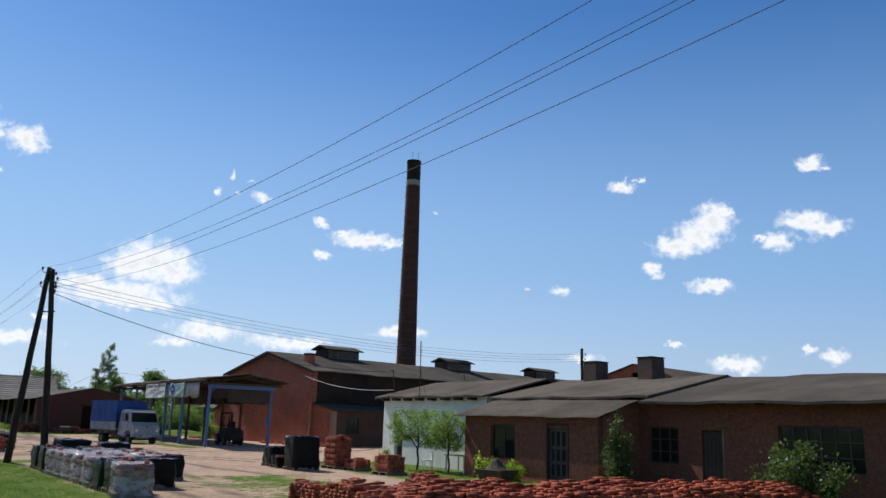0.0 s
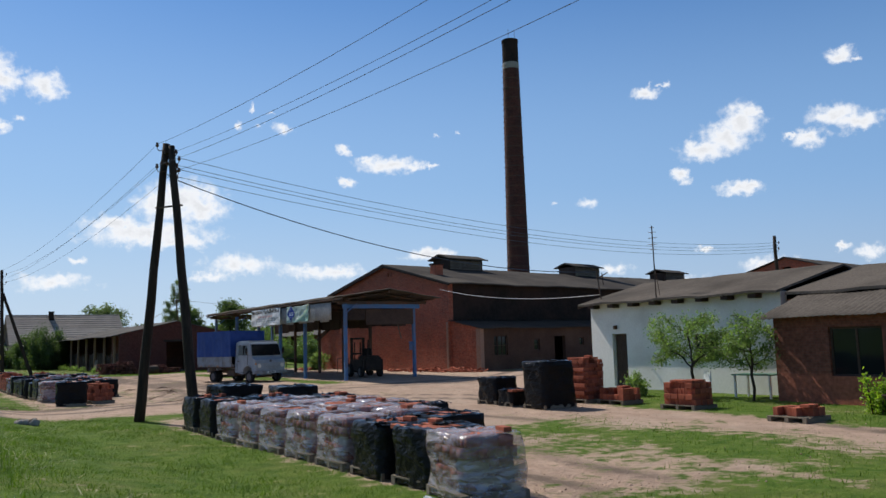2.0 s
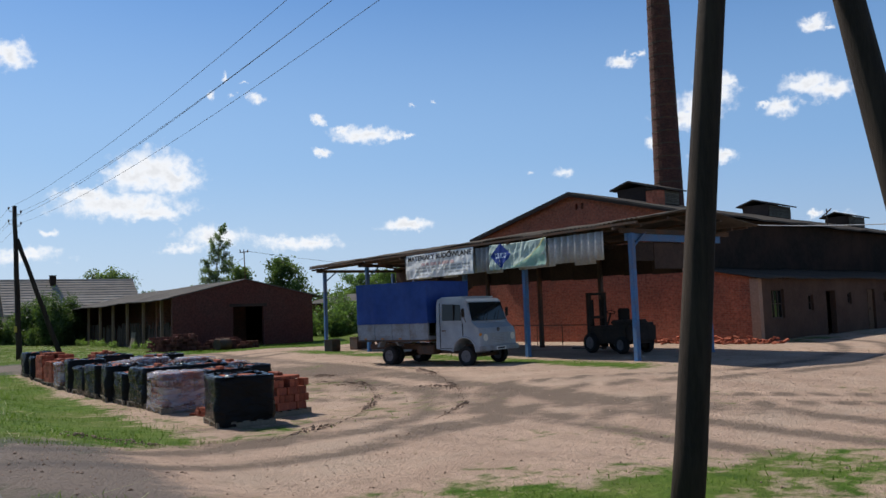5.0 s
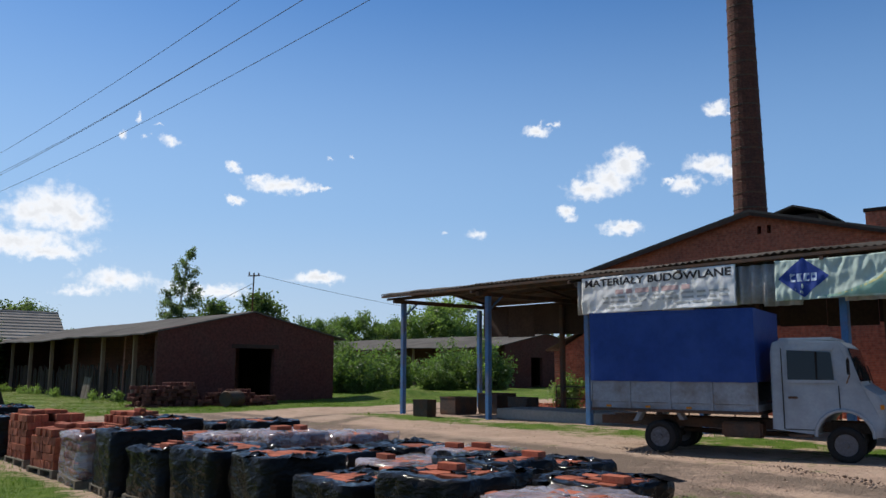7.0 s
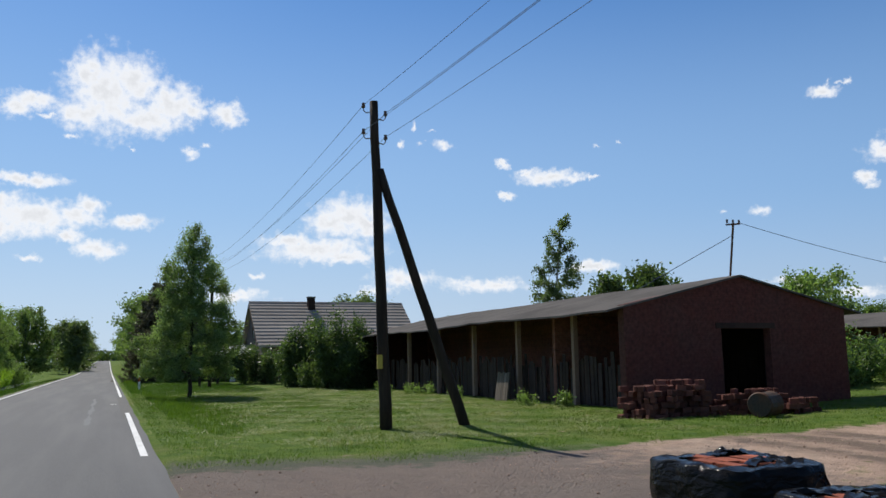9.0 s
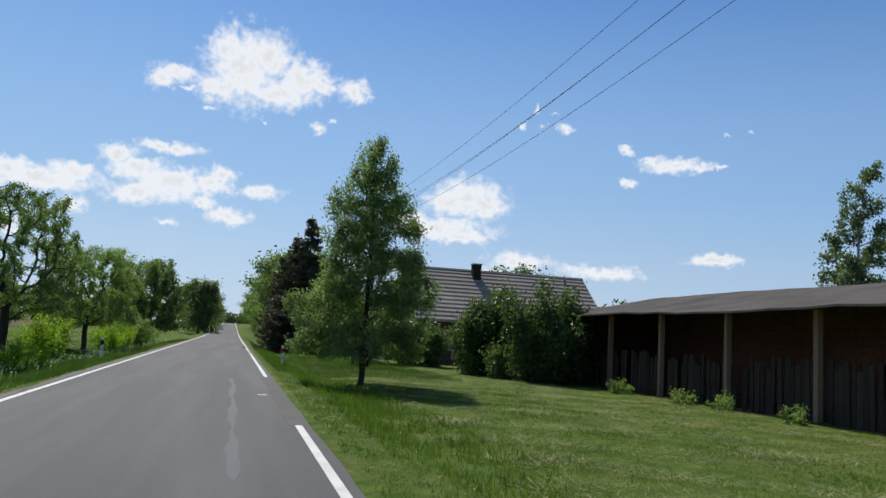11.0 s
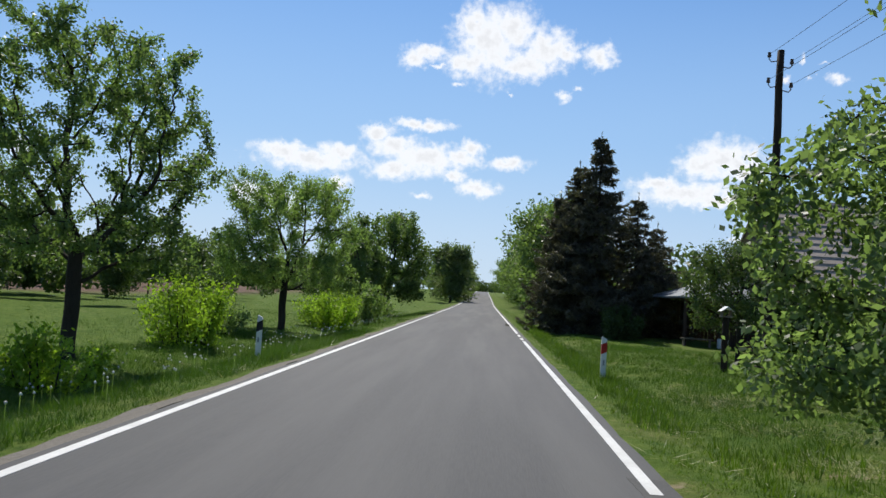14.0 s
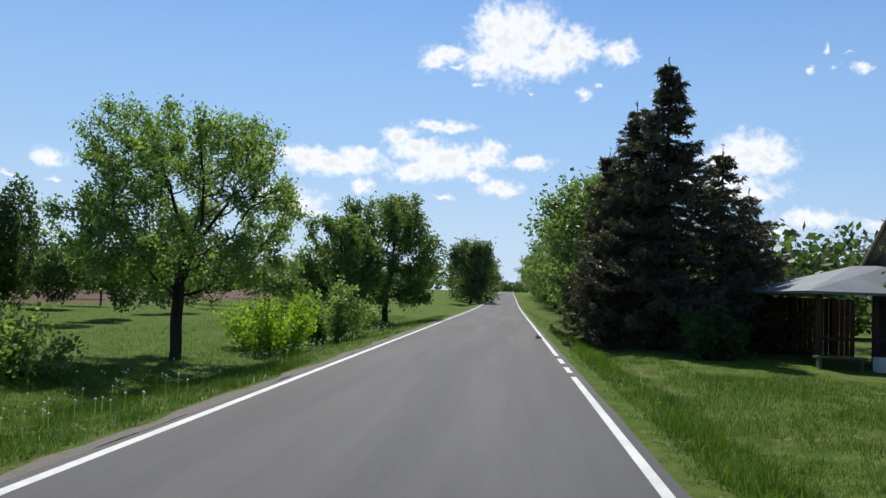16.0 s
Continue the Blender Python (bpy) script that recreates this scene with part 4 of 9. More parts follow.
    plank_door(h, "x", -W - lw + 0.12, 12.62, 13.28, -0.2, 1.88, M_plum)
    lw = 2.3
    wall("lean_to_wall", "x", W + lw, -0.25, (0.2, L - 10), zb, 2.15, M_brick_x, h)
    wall("lean_to_gable", "y", 0.15, 0.25, (W + 0.002, W + lw - 0.252), zb, 3.2, M_brick_y, h, top=((W + 0.002, 3.3), (W + lw - 0.252, 2.2)), label="red brick end wall")
    corrugated("lean_to_roof", "x", -0.1, L - 10, (W + lw + 0.3, 2.16), (W + 0.003, 3.34), M_eternit, h, pitch=0.36)
    # ridge vents
    for x in (5.1, 19.4, 33.0):
        v = part("ridge_vent", box(x, x + 3.4, -0.85, 0.85, 6.5, 7.68), M_board, h, "dark boarded ridge vent")
        pts = [(-1.15, 7.62), (0, 7.98), (1.15, 7.62), (1.15, 7.7), (0, 8.06), (-1.15, 7.7)]
        part("vent_roof", prism(pts, "x", x - 0.3, x + 3.7), M_felt, v)
        for k in range(8):
            part("slat", box(x + 0.1, x + 3.3, -0.9, -0.852, 6.92 + k * 0.09, 6.98 + k * 0.09), M_wood, v)
    # a stub chimney near the gable, and the flue of the far end
    c = part("flue", box(1.0, 1.62, -4.05, -3.45, 5.8, 6.75), M_brick_y, h, "short brick flue")
    part("flue_cap", box(0.95, 1.67, -4.1, -3.4, 6.75, 6.87), M_nearblack, c)
    c = part("mast", tube([(17.5, -5.2, 5.5), (17.2, -5.3, 6.7)], 0.035), M_steel, h)
    part("mast_arm", tube([(16.5, -5.3, 6.2), (17.9, -5.3, 6.75)], 0.04), M_steel, c)
    return h


kiln_hall()


def second_hall():
    h = thing("far_hall", "red-brick hall behind the kiln with a dark gable roof", "factory hall", at=(66.0, 56.0, 0), turn=8)
    wall("gable_wall", "y", 0, 0.4, (-7, 7), -0.3, 6.2, M_brick_y, h, holes=((-0.4, 0.4, 7.0, 7.5),), top=((-7, 6.2), (0, 8.3), (7, 6.2)))
    for s in (-1, 1):
        wall("side_wall", "x", s * 7, -s * 0.35, (0.402, 30), -0.3, 6.15, M_nearblack, h)
        part("roof", prism([(0, 8.42), (s * 7.5, 6.15), (s * 7.5, 6.07), (0, 8.32)], "x", -0.3, 30.3), M_felt, h)


second_hall()


# factory chimney: tall, tapered, with iron bands and a paler ring near its sooty top
def factory_chimney():
    c = thing("factory_chimney", "tall tapering red-brick factory chimney with a sooty top", "chimney", at=(48.1, 71.8, 0))
    def shaft(name, z0, z1, r0, r1, mat, parent, label="", rings=24):
        bm = bmesh.new()
        rows = []
        for i in range(rings + 1):
            k = i / rings
            r = r0 + (r1 - r0) * k
            rows.append([bm.verts.new((r * (1 + 0.006 * math.sin(i * 5 + a)) * math.cos(2 * math.pi * a / 20), r * math.sin(2 * math.pi * a / 20), z0 + (z1 - z0) * k)) for a in range(20)])
        for a, b in zip(rows, rows[1:]):
            for k in range(20):
                bm.faces.new((a[k], a[(k + 1) % 20], b[(k + 1) % 20], b[k]))
        bm.faces.new(rows[0][::-1]), bm.faces.new(rows[-1])
        return part(name, bm, mat, parent, label)
    r = lambda z: 1.15 - 0.0135 * z
    shaft("shaft", -0.3, 27.5, r(0), r(27.5), M_chim, c, rings=50)
    shaft("pale_ring", 27.5, 28.1, r(27.5) + 0.015, r(28.1) + 0.015, M_conc, c, "pale worn mortar ring", 4)
    top = shaft("crown", 28.1, 30.15, r(28.1), r(30.15) + 0.02, M_nearblack, c, "soot-black crown", 6)
    shaft("rim", 30.15, 30.4, r(30.15) + 0.06, r(30.15) + 0.06, M_nearblack, top, rings=2)
    for k in range(22):
        z = 6.5 + k * 0.95
        shaft("iron_band", z, z + 0.09, r(z) + 0.022, r(z) + 0.022, M_steel, c, rings=1)
    for k in range(46):
        z = 3 + k * 0.55
        part("rung", tube([(-r(z) - 0.02, -0.2, z), (-r(z) - 0.2, -0.2, z), (-r(z) - 0.2, 0.2, z), (-r(z) - 0.02, 0.2, z)], 0.018, 5), M_steel, c)
    for dx in (-0.4, 0.35):
        part("lightning_rod", tube([(dx, -0.3, 30.3), (dx, -0.3, 31.4)], 0.02, 5), M_steel, c)


factory_chimney()


# low works building along the yard: a white part, a lean-to with a door and window, a long brown brick part
def white_building():
    b = thing("white_workshop", "low white-plastered workshop with a shallow grey roof", "workshop")
    x0, y0, y1, zb = 24.7, 29.6, 38.55, -0.6
    wall("front_wall", "y", x0, 0.35, (y0, y1), zb, 3.05, M_plaster, b, holes=((36.58, 37.36, -0.3, 1.8), (32.2, 33.3, 0.7, 1.7)), label="white plaster, grey at the foot")
    wall("end_wall", "x", y1, -0.35, (x0 + 0.352, 32.3), zb, 3.05, M_plaster, b, top=((x0 + 0.352, 3.05), (28.3, 3.98), (32.3, 3.05)))
    wall("back_wall", "y", 32.3, -0.35, (y0, y1 - 0.352), zb, 3.05, M_plaster, b)
    part("floor", box(x0 + 0.36, 31.9, y0 + 0.1, y1 - 0.36, zb, -0.18), M_conc, b)
    for edge, s in ((x0 - 0.45, 0), (32.7, 1)):
        bm = bmesh.new()
        rows = []
        n = 18
        for i in range(n + 1):
            y = y0 - 0.15 + (y1 + 0.45 - y0) * i / n
            dz = 0.025 * math.sin(y * 1.9) + 0.015 * math.sin(y * 4.4)
            rows.append([bm.verts.new(v) for v in ((edge, y, 3.08 + dz), (28.4, y, 4.08 + dz * 0.6), (28.4, y, 4.0 + dz * 0.6), (edge, y, 3.0 + dz))])
        for a, c in zip(rows, rows[1:]):
            for k in range(4):
                bm.faces.new((a[k], a[(k + 1) % 4], c[(k + 1) % 4], c[k]))
        bm.faces.new(rows[0]), bm.faces.new(rows[-1])
        part("roof", bm, M_eternit if s == 0 else M_felt, b, "grey asbestos-cement roof, mossy")
    part("bargeboard", prism([(x0 - 0.45, 3.0), (28.4, 4.0), (32.7, 3.0), (32.7, 2.88), (28.4, 3.88), (x0 - 0.45, 2.88)], "y", y1 + 0.26, y1 + 0.30), M_board, b)
    for k in range(8):
        y = 30.3 + k * 1.1
        part("rafter_end", box(x0 - 0.4, x0 - 0.002, y, y + 0.28, 2.86, 3.0), M_board, b)
    plank_door(b, "y", x0 + 0.16, 36.62, 37.32, -0.3, 1.78, M_board)
    window(b, "y", x0, 32.2, 33.3, 0.7, 1.7, bars=2, rows=2)
    part("wall_lamp", box(x0 - 0.12, x0 - 0.002, 37.05, 37.2, 1.98, 2.14, bevel=0.02), M_steel, b)
    # aerial mast on the roof, leaning a little
    m = thing("aerial", "thin leaning steel roof aerial with short arms", "aerial")
    part("mast", tube([(24.35, 34.62, 3.0), (24.3, 34.6, 5.9)], 0.025, 6), M_steel, m)
    for k, w in ((4.95, 0.2), (5.15, 0.3), (5.4, 0.3), (5.62, 0.24), (5.8, 0.16)):
        part("arm", tube([(24.3 - 0.35 * w, 34.6 - w, k), (24.3 + 0.35 * w, 34.6 + w, k + 0.05)], 0.012, 5), M_steel, m)
    part("brace", tube([(24.9, 34.9, 3.2), (24.32, 34.61, 4.5)], 0.012, 5), M_steel, m)


def lean_to():
    b = thing("brick_lean_to", "low brown-brick lean-to with an old door and a tall window", "lean-to")
    x0, y0, y1, zb = 22.7, 20.75, 28.6, -0.6
    wall("front_wall", "y", x0, 0.3, (y0, y1), zb, 2.12, M_lean_y, b, holes=((25.3, 26.85, 0.38, 1.78), (22.3, 23.38, -0.22, 1.7)), label="weathered brown brick, its sunlit foot painted paler and redder")
    wall("end_wall", "x", y0, 0.3, (x0 + 0.302, 24.96), zb, 2.9, M_brown_x, b, holes=((23.6, 24.1, 0.3, 1.6),), top=((x0 + 0.302, 2.18), (24.96, 2.8)))
    wall("end_wall", "x", y1, -0.3, (x0 + 0.302, 24.66), zb, 2.9, M_brown_x, b, top=((x0 + 0.302, 2.18), (24.66, 2.74)))
    corrugated("roof", "y", y0 - 0.35, y1 + 0.3, (x0 - 0.42, 2.08), (24.98, 2.93), M_eternit, b, pitch=0.18, depth=0.014, sag=0.012, label="corrugated asbestos-cement roof, grey and mossy")
    window(b, "y", x0, 25.3, 26.85, 0.38, 1.78, bars=2, rows=1, frame_mat=M_board)
    d = part("door", box(x0 + 0.1, x0 + 0.15, 22.36, 23.32, -0.2, 1.68), M_dark, b)
    for u in (22.36, 22.66, 22.96, 23.22):
        part("door_stile", box(x0 + 0.06, x0 + 0.098, u, u + 0.1, -0.2, 1.68), M_felt, d, "peeling dark grey paint")
    for z in (-0.2, 0.35, 0.9, 1.55):
        part("door_rail", box(x0 + 0.066, x0 + 0.096, 22.362, 23.318, z, z + 0.12), M_felt, d)
    for a, c in ((22.24, 22.3), (23.38, 23.44)):
        part("door_frame", box(x0 - 0.03, x0 + 0.1, a - 0.01, c + 0.01, -0.3, 1.78), M_board, b)
    part("lintel", box(x0 - 0.03, x0 + 0.1, 22.23, 23.45, 1.78, 1.88), M_board, b)
    part("floor", box(x0 + 0.32, 24.9, y0 + 0.32, y1 - 0.32, zb, -0.24), M_conc, b)


def brown_building():
    b = thing("brick_workshop", "long low brown-brick workshop with barred windows", "workshop")
    x0, y0, y1, zb = 25.0, -14.0, 29.55, -0.6
    holes = ((19.0, 20.35, 0.55, 1.85), (17.15, 18.0, -0.25, 1.78), (12.3, 15.05, 0.6, 2.0), (5.0, 8.0, 0.6, 2.0), (-2.0, 1.0, 0.6, 2.0))
    wall("front_wall", "y", x0, 0.35, (y0, y1), zb, 2.78, M_brown_y, b, holes=holes, label="weathered brown brick")
    wall("back_wall", "y", 34.0, -0.35, (y0, y1), zb, 2.78, M_brown_y, b)
    wall("end_wall", "x", y0, 0.35, (x0 + 0.352, 33.64), zb, 2.78, M_brown_x, b, top=((x0 + 0.352, 2.78), (29.6, 3.85), (33.64, 2.78)))
    part("floor", box(x0 + 0.36, 33.6, y0 + 0.36, y1 - 0.1, zb, -0.26), M_conc, b)
    for ya, yb, up, mt in ((20.0, 29.35, 0.1, M_eternit), (-14.4, 19.998, 0.0, M_felt)):
        for edge, drop in ((x0 - (0.4 if ya > 0 else 0.95), 0.0 if ya > 0 else 0.13), (34.4, 0.0)):
            bm = bmesh.new()
            rows = []
            n = max(8, int((yb - ya) / 0.8))
            for i in range(n + 1):
                y = ya + (yb - ya) * i / n
                dz = up + 0.025 * math.sin(y * 1.3) + 0.018 * math.sin(y * 3.1)
                e = edge + 0.04 * math.sin(y * 2.7)
                rows.append([bm.verts.new(v) for v in ((e, y, 2.88 + dz - drop), (29.6, y, 3.95 + dz), (29.6, y, 3.87 + dz), (e, y, 2.79 + dz - drop))])
            for a, c in zip(rows, rows[1:]):
                for k in range(4):
                    bm.faces.new((a[k], a[(k + 1) % 4], c[(k + 1) % 4], c[k]))
            bm.faces.new(rows[0]), bm.faces.new(rows[-1])
            part("roof", bm, mt, b, "grey felted roof with a ragged edge")
    for k in range(24):
        y = -13.5 + k * 1.45
        if not 20.2 < y < 29:
            part("rafter_end", box(x0 - 0.35, x0 - 0.002, y, y + 0.12, 2.66, 2.78), M_board, b)
    for u0, u1, z0, z1 in holes:
        if z0 < 0:
            plank_door(b, "y", x0 + 0.08, u0 + 0.03, u1 - 0.03, z0 + 0.02, z1 - 0.03, M_board)
            part("door_frame", box(x0 - 0.02, x0 + 0.1, u0 - 0.08, u0 - 0.002, z0, z1 + 0.06), M_wood, b)
        else:
            window(b, "y", x0, u0, u1, z0, z1, bars=max(2, int((u1 - u0) / 0.45)), rows=3, frame_mat=M_steel)
    for ya, yb, z in ((26.85, 27.7, 4.84), (23.5, 24.35, 4.9)):
        s = part("flue", box(29.15, 30.0, ya, yb, 3.6, z, bevel=0.02), M_stack, b, "square sooty brick chimney")
        part("cap", box(29.13, 30.02, ya - 0.02, yb + 0.02, z + 0.002, z + 0.05), M_nearblack, s)


white_building()
lean_to()
brown_building()


# the open canopy on blue posts, with sheeting and banners hung under its eave
def canopy():
    c = thing("loading_canopy", "long open canopy on blue steel posts with a corrugated roof", "canopy")
    ys = (50.2, 55.1, 58.6, 62.1, 66.05, 70.3)
    for i, y in enumerate(ys):
        z = gz(19, y)
        part("post", box(18.93, 19.09, y - 0.08, y + 0.08, z - 0.1, 3.72, bevel=0.012), M_blue, c, "blue-painted steel post")
        part("back_post", box(23.4, 23.56, y + 0.6, y + 0.76, gz(23.5, y) - 0.1, 3.72, bevel=0.012), M_blue if i in (0, 5) else M_steel, c)
        part("cross_beam", box(18.6, 23.9, y + 0.02, y + 0.12, 3.722, 3.86), M_steel, c)
        part("rafter", prism([(18.4, 3.88), (21.2, 4.3), (24.0, 3.88), (24.0, 3.8), (21.2, 4.22), (18.4, 3.8)], "y", y + 0.14, y + 0.22), M_steel, c)
    part("end_frame", box(18.95, 23.52, 50.3, 50.42, 3.5, 3.72), M_blue, c, "blue-painted end beam")
    part("front_beam", box(18.96, 19.06, 49.8, 70.8, 3.86, 3.96), M_steel, c)
    part("back_beam", box(23.45, 23.55, 49.8, 70.8, 3.86, 3.96), M_steel, c)
    for k in range(6):
        part("brace", tube([(19.0, ys[k] + 0.05, 3.2), (19.7, ys[k] + 0.05, 3.76)], 0.035, 6), M_blue, c)
    for x, z in ((18.5, 3.92), (19.9, 4.1), (21.2, 4.3), (22.5, 4.1), (23.9, 3.92)):
        part("purlin", box(x - 0.05, x + 0.05, 49.5, 70.9, z, z + 0.07), M_steel, c)
    corrugated("roof", "y", 49.3, 71.0, (18.5, 4.02), (21.2, 4.43), M_eternit, c, pitch=0.18, sag=0.022, label="corrugated asbestos-cement roof with a sagging edge")
    corrugated("roof", "y", 49.3, 71.0, (24.3, 3.98), (21.2, 4.43), M_eternit, c, pitch=0.18, sag=0.02)
    # hanging corrugated sheets along the front
    n = 300
    vs, fs = [], []
    for i in range(n + 1):
        y = 50.9 + (62.1 - 50.9) * i / n
        low = 2.92 + 0.06 * math.sin(int(y / 0.9) * 2.4) + (0.12 if 54.9 < y < 55.4 else 0)
        for z in (3.84, 3.4, low):
            vs.append((18.6 + 0.06 * math.sin(2 * math.pi * y / 0.3), y, z))
    for i in range(n):
        for j in range(2):
            fs.append((3 * i + j, 3 * i + j + 1, 3 * i + 4 + j, 3 * i + 3 + j))
    sheet = raw("hanging_sheet", vs, fs, M_sheet, c, "grey corrugated sheeting", smooth=True)
    sheet.modifiers.new("thickness", "SOLIDIFY").thickness = 0.008
    for k in range(14):
        part("back_board", box(23.62, 23.66, 52.0 + k * 1.35, 53.33 + k * 1.35, 2.62 + 0.04 * (k % 3), 3.84), M_board, c, "dark hanging board")
    part("gable_board", box(19.2, 20.3, 50.46, 50.5, 2.9, 3.48), M_board, c)
    part("gable_board", box(20.34, 23.2, 50.46, 50.5, 2.66, 3.48), M_board, c)
    part("hanging_lath", tube([(22.3, 50.6, 2.7), (22.55, 50.65, 1.9)], 0.035, 5), M_wood, c)
    part("switch_box", box(23.2, 23.39, 50.85, 50.95, 1.3, 1.75), M_blue, c)


canopy()


def cloth(name, y0, y1, z0, z1, x, mat, label, seed, folds=0.05, hook=0.0):
    """A hung banner: a creased sheet in the plane x."""
    rnd = random.Random(seed)
    n, m = 110, 30
    ph = [rnd.uniform(0, 6) for _ in range(3)]

    def depth(u, v):
        soft = math.sin(u * 17 + ph[0] + 2 * v) * 0.4 + math.sin(u * 31 + 6 * v + ph[1]) * 0.25 + math.sin((u - v) * 12 + ph[2]) * 0.35
        crease = 1 - 2.4 * abs(noise.noise(Vector((u * 13 - v * 1.6, v * 1.5 + u * 2, seed))))
        small = noise.noise(Vector((u * 34, v * 6 - u * 5, seed + 9.0)))
        return folds * (soft * (0.25 + 0.75 * v) * 0.7 + 0.42 * crease * (0.3 + 0.7 * v) + 0.2 * small)

    vs, fs = [], []
    for i in range(n + 1):
        u = i / n
        for j in range(m + 1):
            v = j / m
            vs.append((x - depth(u, v) - 0.02, y0 + (y1 - y0) * u, z1 + (z0 - z1) * v - hook * math.sin(math.pi * u) * (1 - v) - 0.06 * hook * math.sin(u * 9)))
    for i in range(n):
        for j in range(m):
            a = i * (m + 1) + j
            fs.append((a, a + 1, a + m + 2, a + m + 1))
    ob = raw(name, vs, fs, mat, None, smooth=True)
    ob.modifiers.new("thickness", "SOLIDIFY").thickness = 0.004

    def face(y, z):
        """The cloth's depth at a spot, just proud of it."""
        return x - depth((y - y0) / (y1 - y0), (z1 - z) / (z1 - z0)) - 0.034
    return tagged(ob, label, "banner"), face


def writing(text, size, parent, mat, at, face, label="", wide=1.0):
    """Letters that lie on a cloth facing the road (-x), read along -y."""
    cu = bpy.data.curves.new("lettering", "FONT")
    cu.body, cu.size, cu.extrude, cu.align_x, cu.offset = text, size, 0.001, "CENTER", 0.006
    tmp = new("tmp", cu)
    me = bpy.data.meshes.new_from_object(tmp.evaluated_get(bpy.context.evaluated_depsgraph_get()))
    bpy.data.objects.remove(tmp)
    bm = bmesh.new()
    bm.from_mesh(me)
    bmesh.ops.triangulate(bm, faces=bm.faces[:])
    bmesh.ops.subdivide_edges(bm, edges=[e for e in bm.edges if e.calc_length() > 0.05], cuts=4, use_grid_fill=True)
    bmesh.ops.triangulate(bm, faces=bm.faces[:])
    bm.to_mesh(me)
    bm.free()
    for v in me.vertices:
        y, z = at[1] - v.co.x * wide, at[2] + v.co.y
        v.co = (face(y, z) - v.co.z, y, z)
    return link_mesh("lettering", me, mat, parent, label)


def printed(name, y0, y1, low, high, face, mat, parent, label):
    """A printed shape on a cloth: from y0 to y1, between the heights low(k) and high(k), k from 0 to 1."""
    n, m = 28, 5
    vs, fs = [], []
    for i in range(n + 1):
        k = i / n
        y = y0 + (y1 - y0) * k
        for j in range(m + 1):
            z = low(k) + (high(k) - low(k)) * j / m
            vs.append((face(y, z), y, z))
    for i in range(n):
        for j in range(m):
            a = i * (m + 1) + j
            fs.append((a, a + m + 1, a + m + 2, a + 1))
    return raw(name, vs, fs, mat, parent, label, smooth=True)


ban, on1 = cloth("banner", 57.3, 61.85, 2.92, 3.9, 18.49, M_banner, "wrinkled white advertising banner with dark capitals", 1, folds=0.06)
writing("MATERIAŁY BUDOWLANE", 0.27, ban, M_ink, (18.45, 59.57, 3.65), on1, "bold dark capitals", 1.37)
rnd = random.Random(8)
for z, a, b, hh, m in ((3.46, 58.5, 60.75, 0.12, M_redprint), (3.32, 57.5, 61.2, 0.055, M_palink), (3.2, 57.5, 61.2, 0.055, M_palink), (3.08, 57.7, 59.0, 0.05, M_palink), (3.06, 59.9, 61.1, 0.05, M_palink)):
    y = a
    while y < b - 0.15:          # word by word
        w = min(b - y, rnd.uniform(0.16, 0.5))
        printed("text_bar", y, y + w, lambda k: z - hh / 2, lambda k: z + hh / 2, on1, m, ban, "faded unreadable word")
        y += w + 0.09
ban2, on2 = cloth("banner", 53.35, 56.35, 2.96, 3.88, 18.48, M_banpale, "creased pale green banner with a green corner and a blue emblem", 2, folds=0.09, hook=0.05)
on3 = lambda y, z: on2(y, z) - 0.004
printed("emblem", 55.14, 56.28, lambda k: 3.45 - 0.44 * (1 - abs(2 * k - 1)), lambda k: 3.45 + 0.44 * (1 - abs(2 * k - 1)), on2, M_emblem, ban2, "blue diamond")
for k in range(4):
    printed("emblem_bar", 55.41 + 0.155 * k, 55.53 + 0.155 * k, lambda k: 3.36, lambda k: 3.54, on3, M_palebar, ban2, "pale bar")
printed("green_corner", 53.42, 55.3, lambda k: 3.0, lambda k: 3.03 + 0.78 * (1 - k) ** 1.8, on2, M_bangreen, ban2, "green sweep")
printed("yellow_sweep", 53.42, 55.0, lambda k: 3.04 + 0.78 * (1 - k) ** 1.8, lambda k: 3.05 + 0.78 * (1 - k) ** 1.8 + 0.1 * (1 - k), on2, M_banyellow, ban2, "pale yellow sweep")


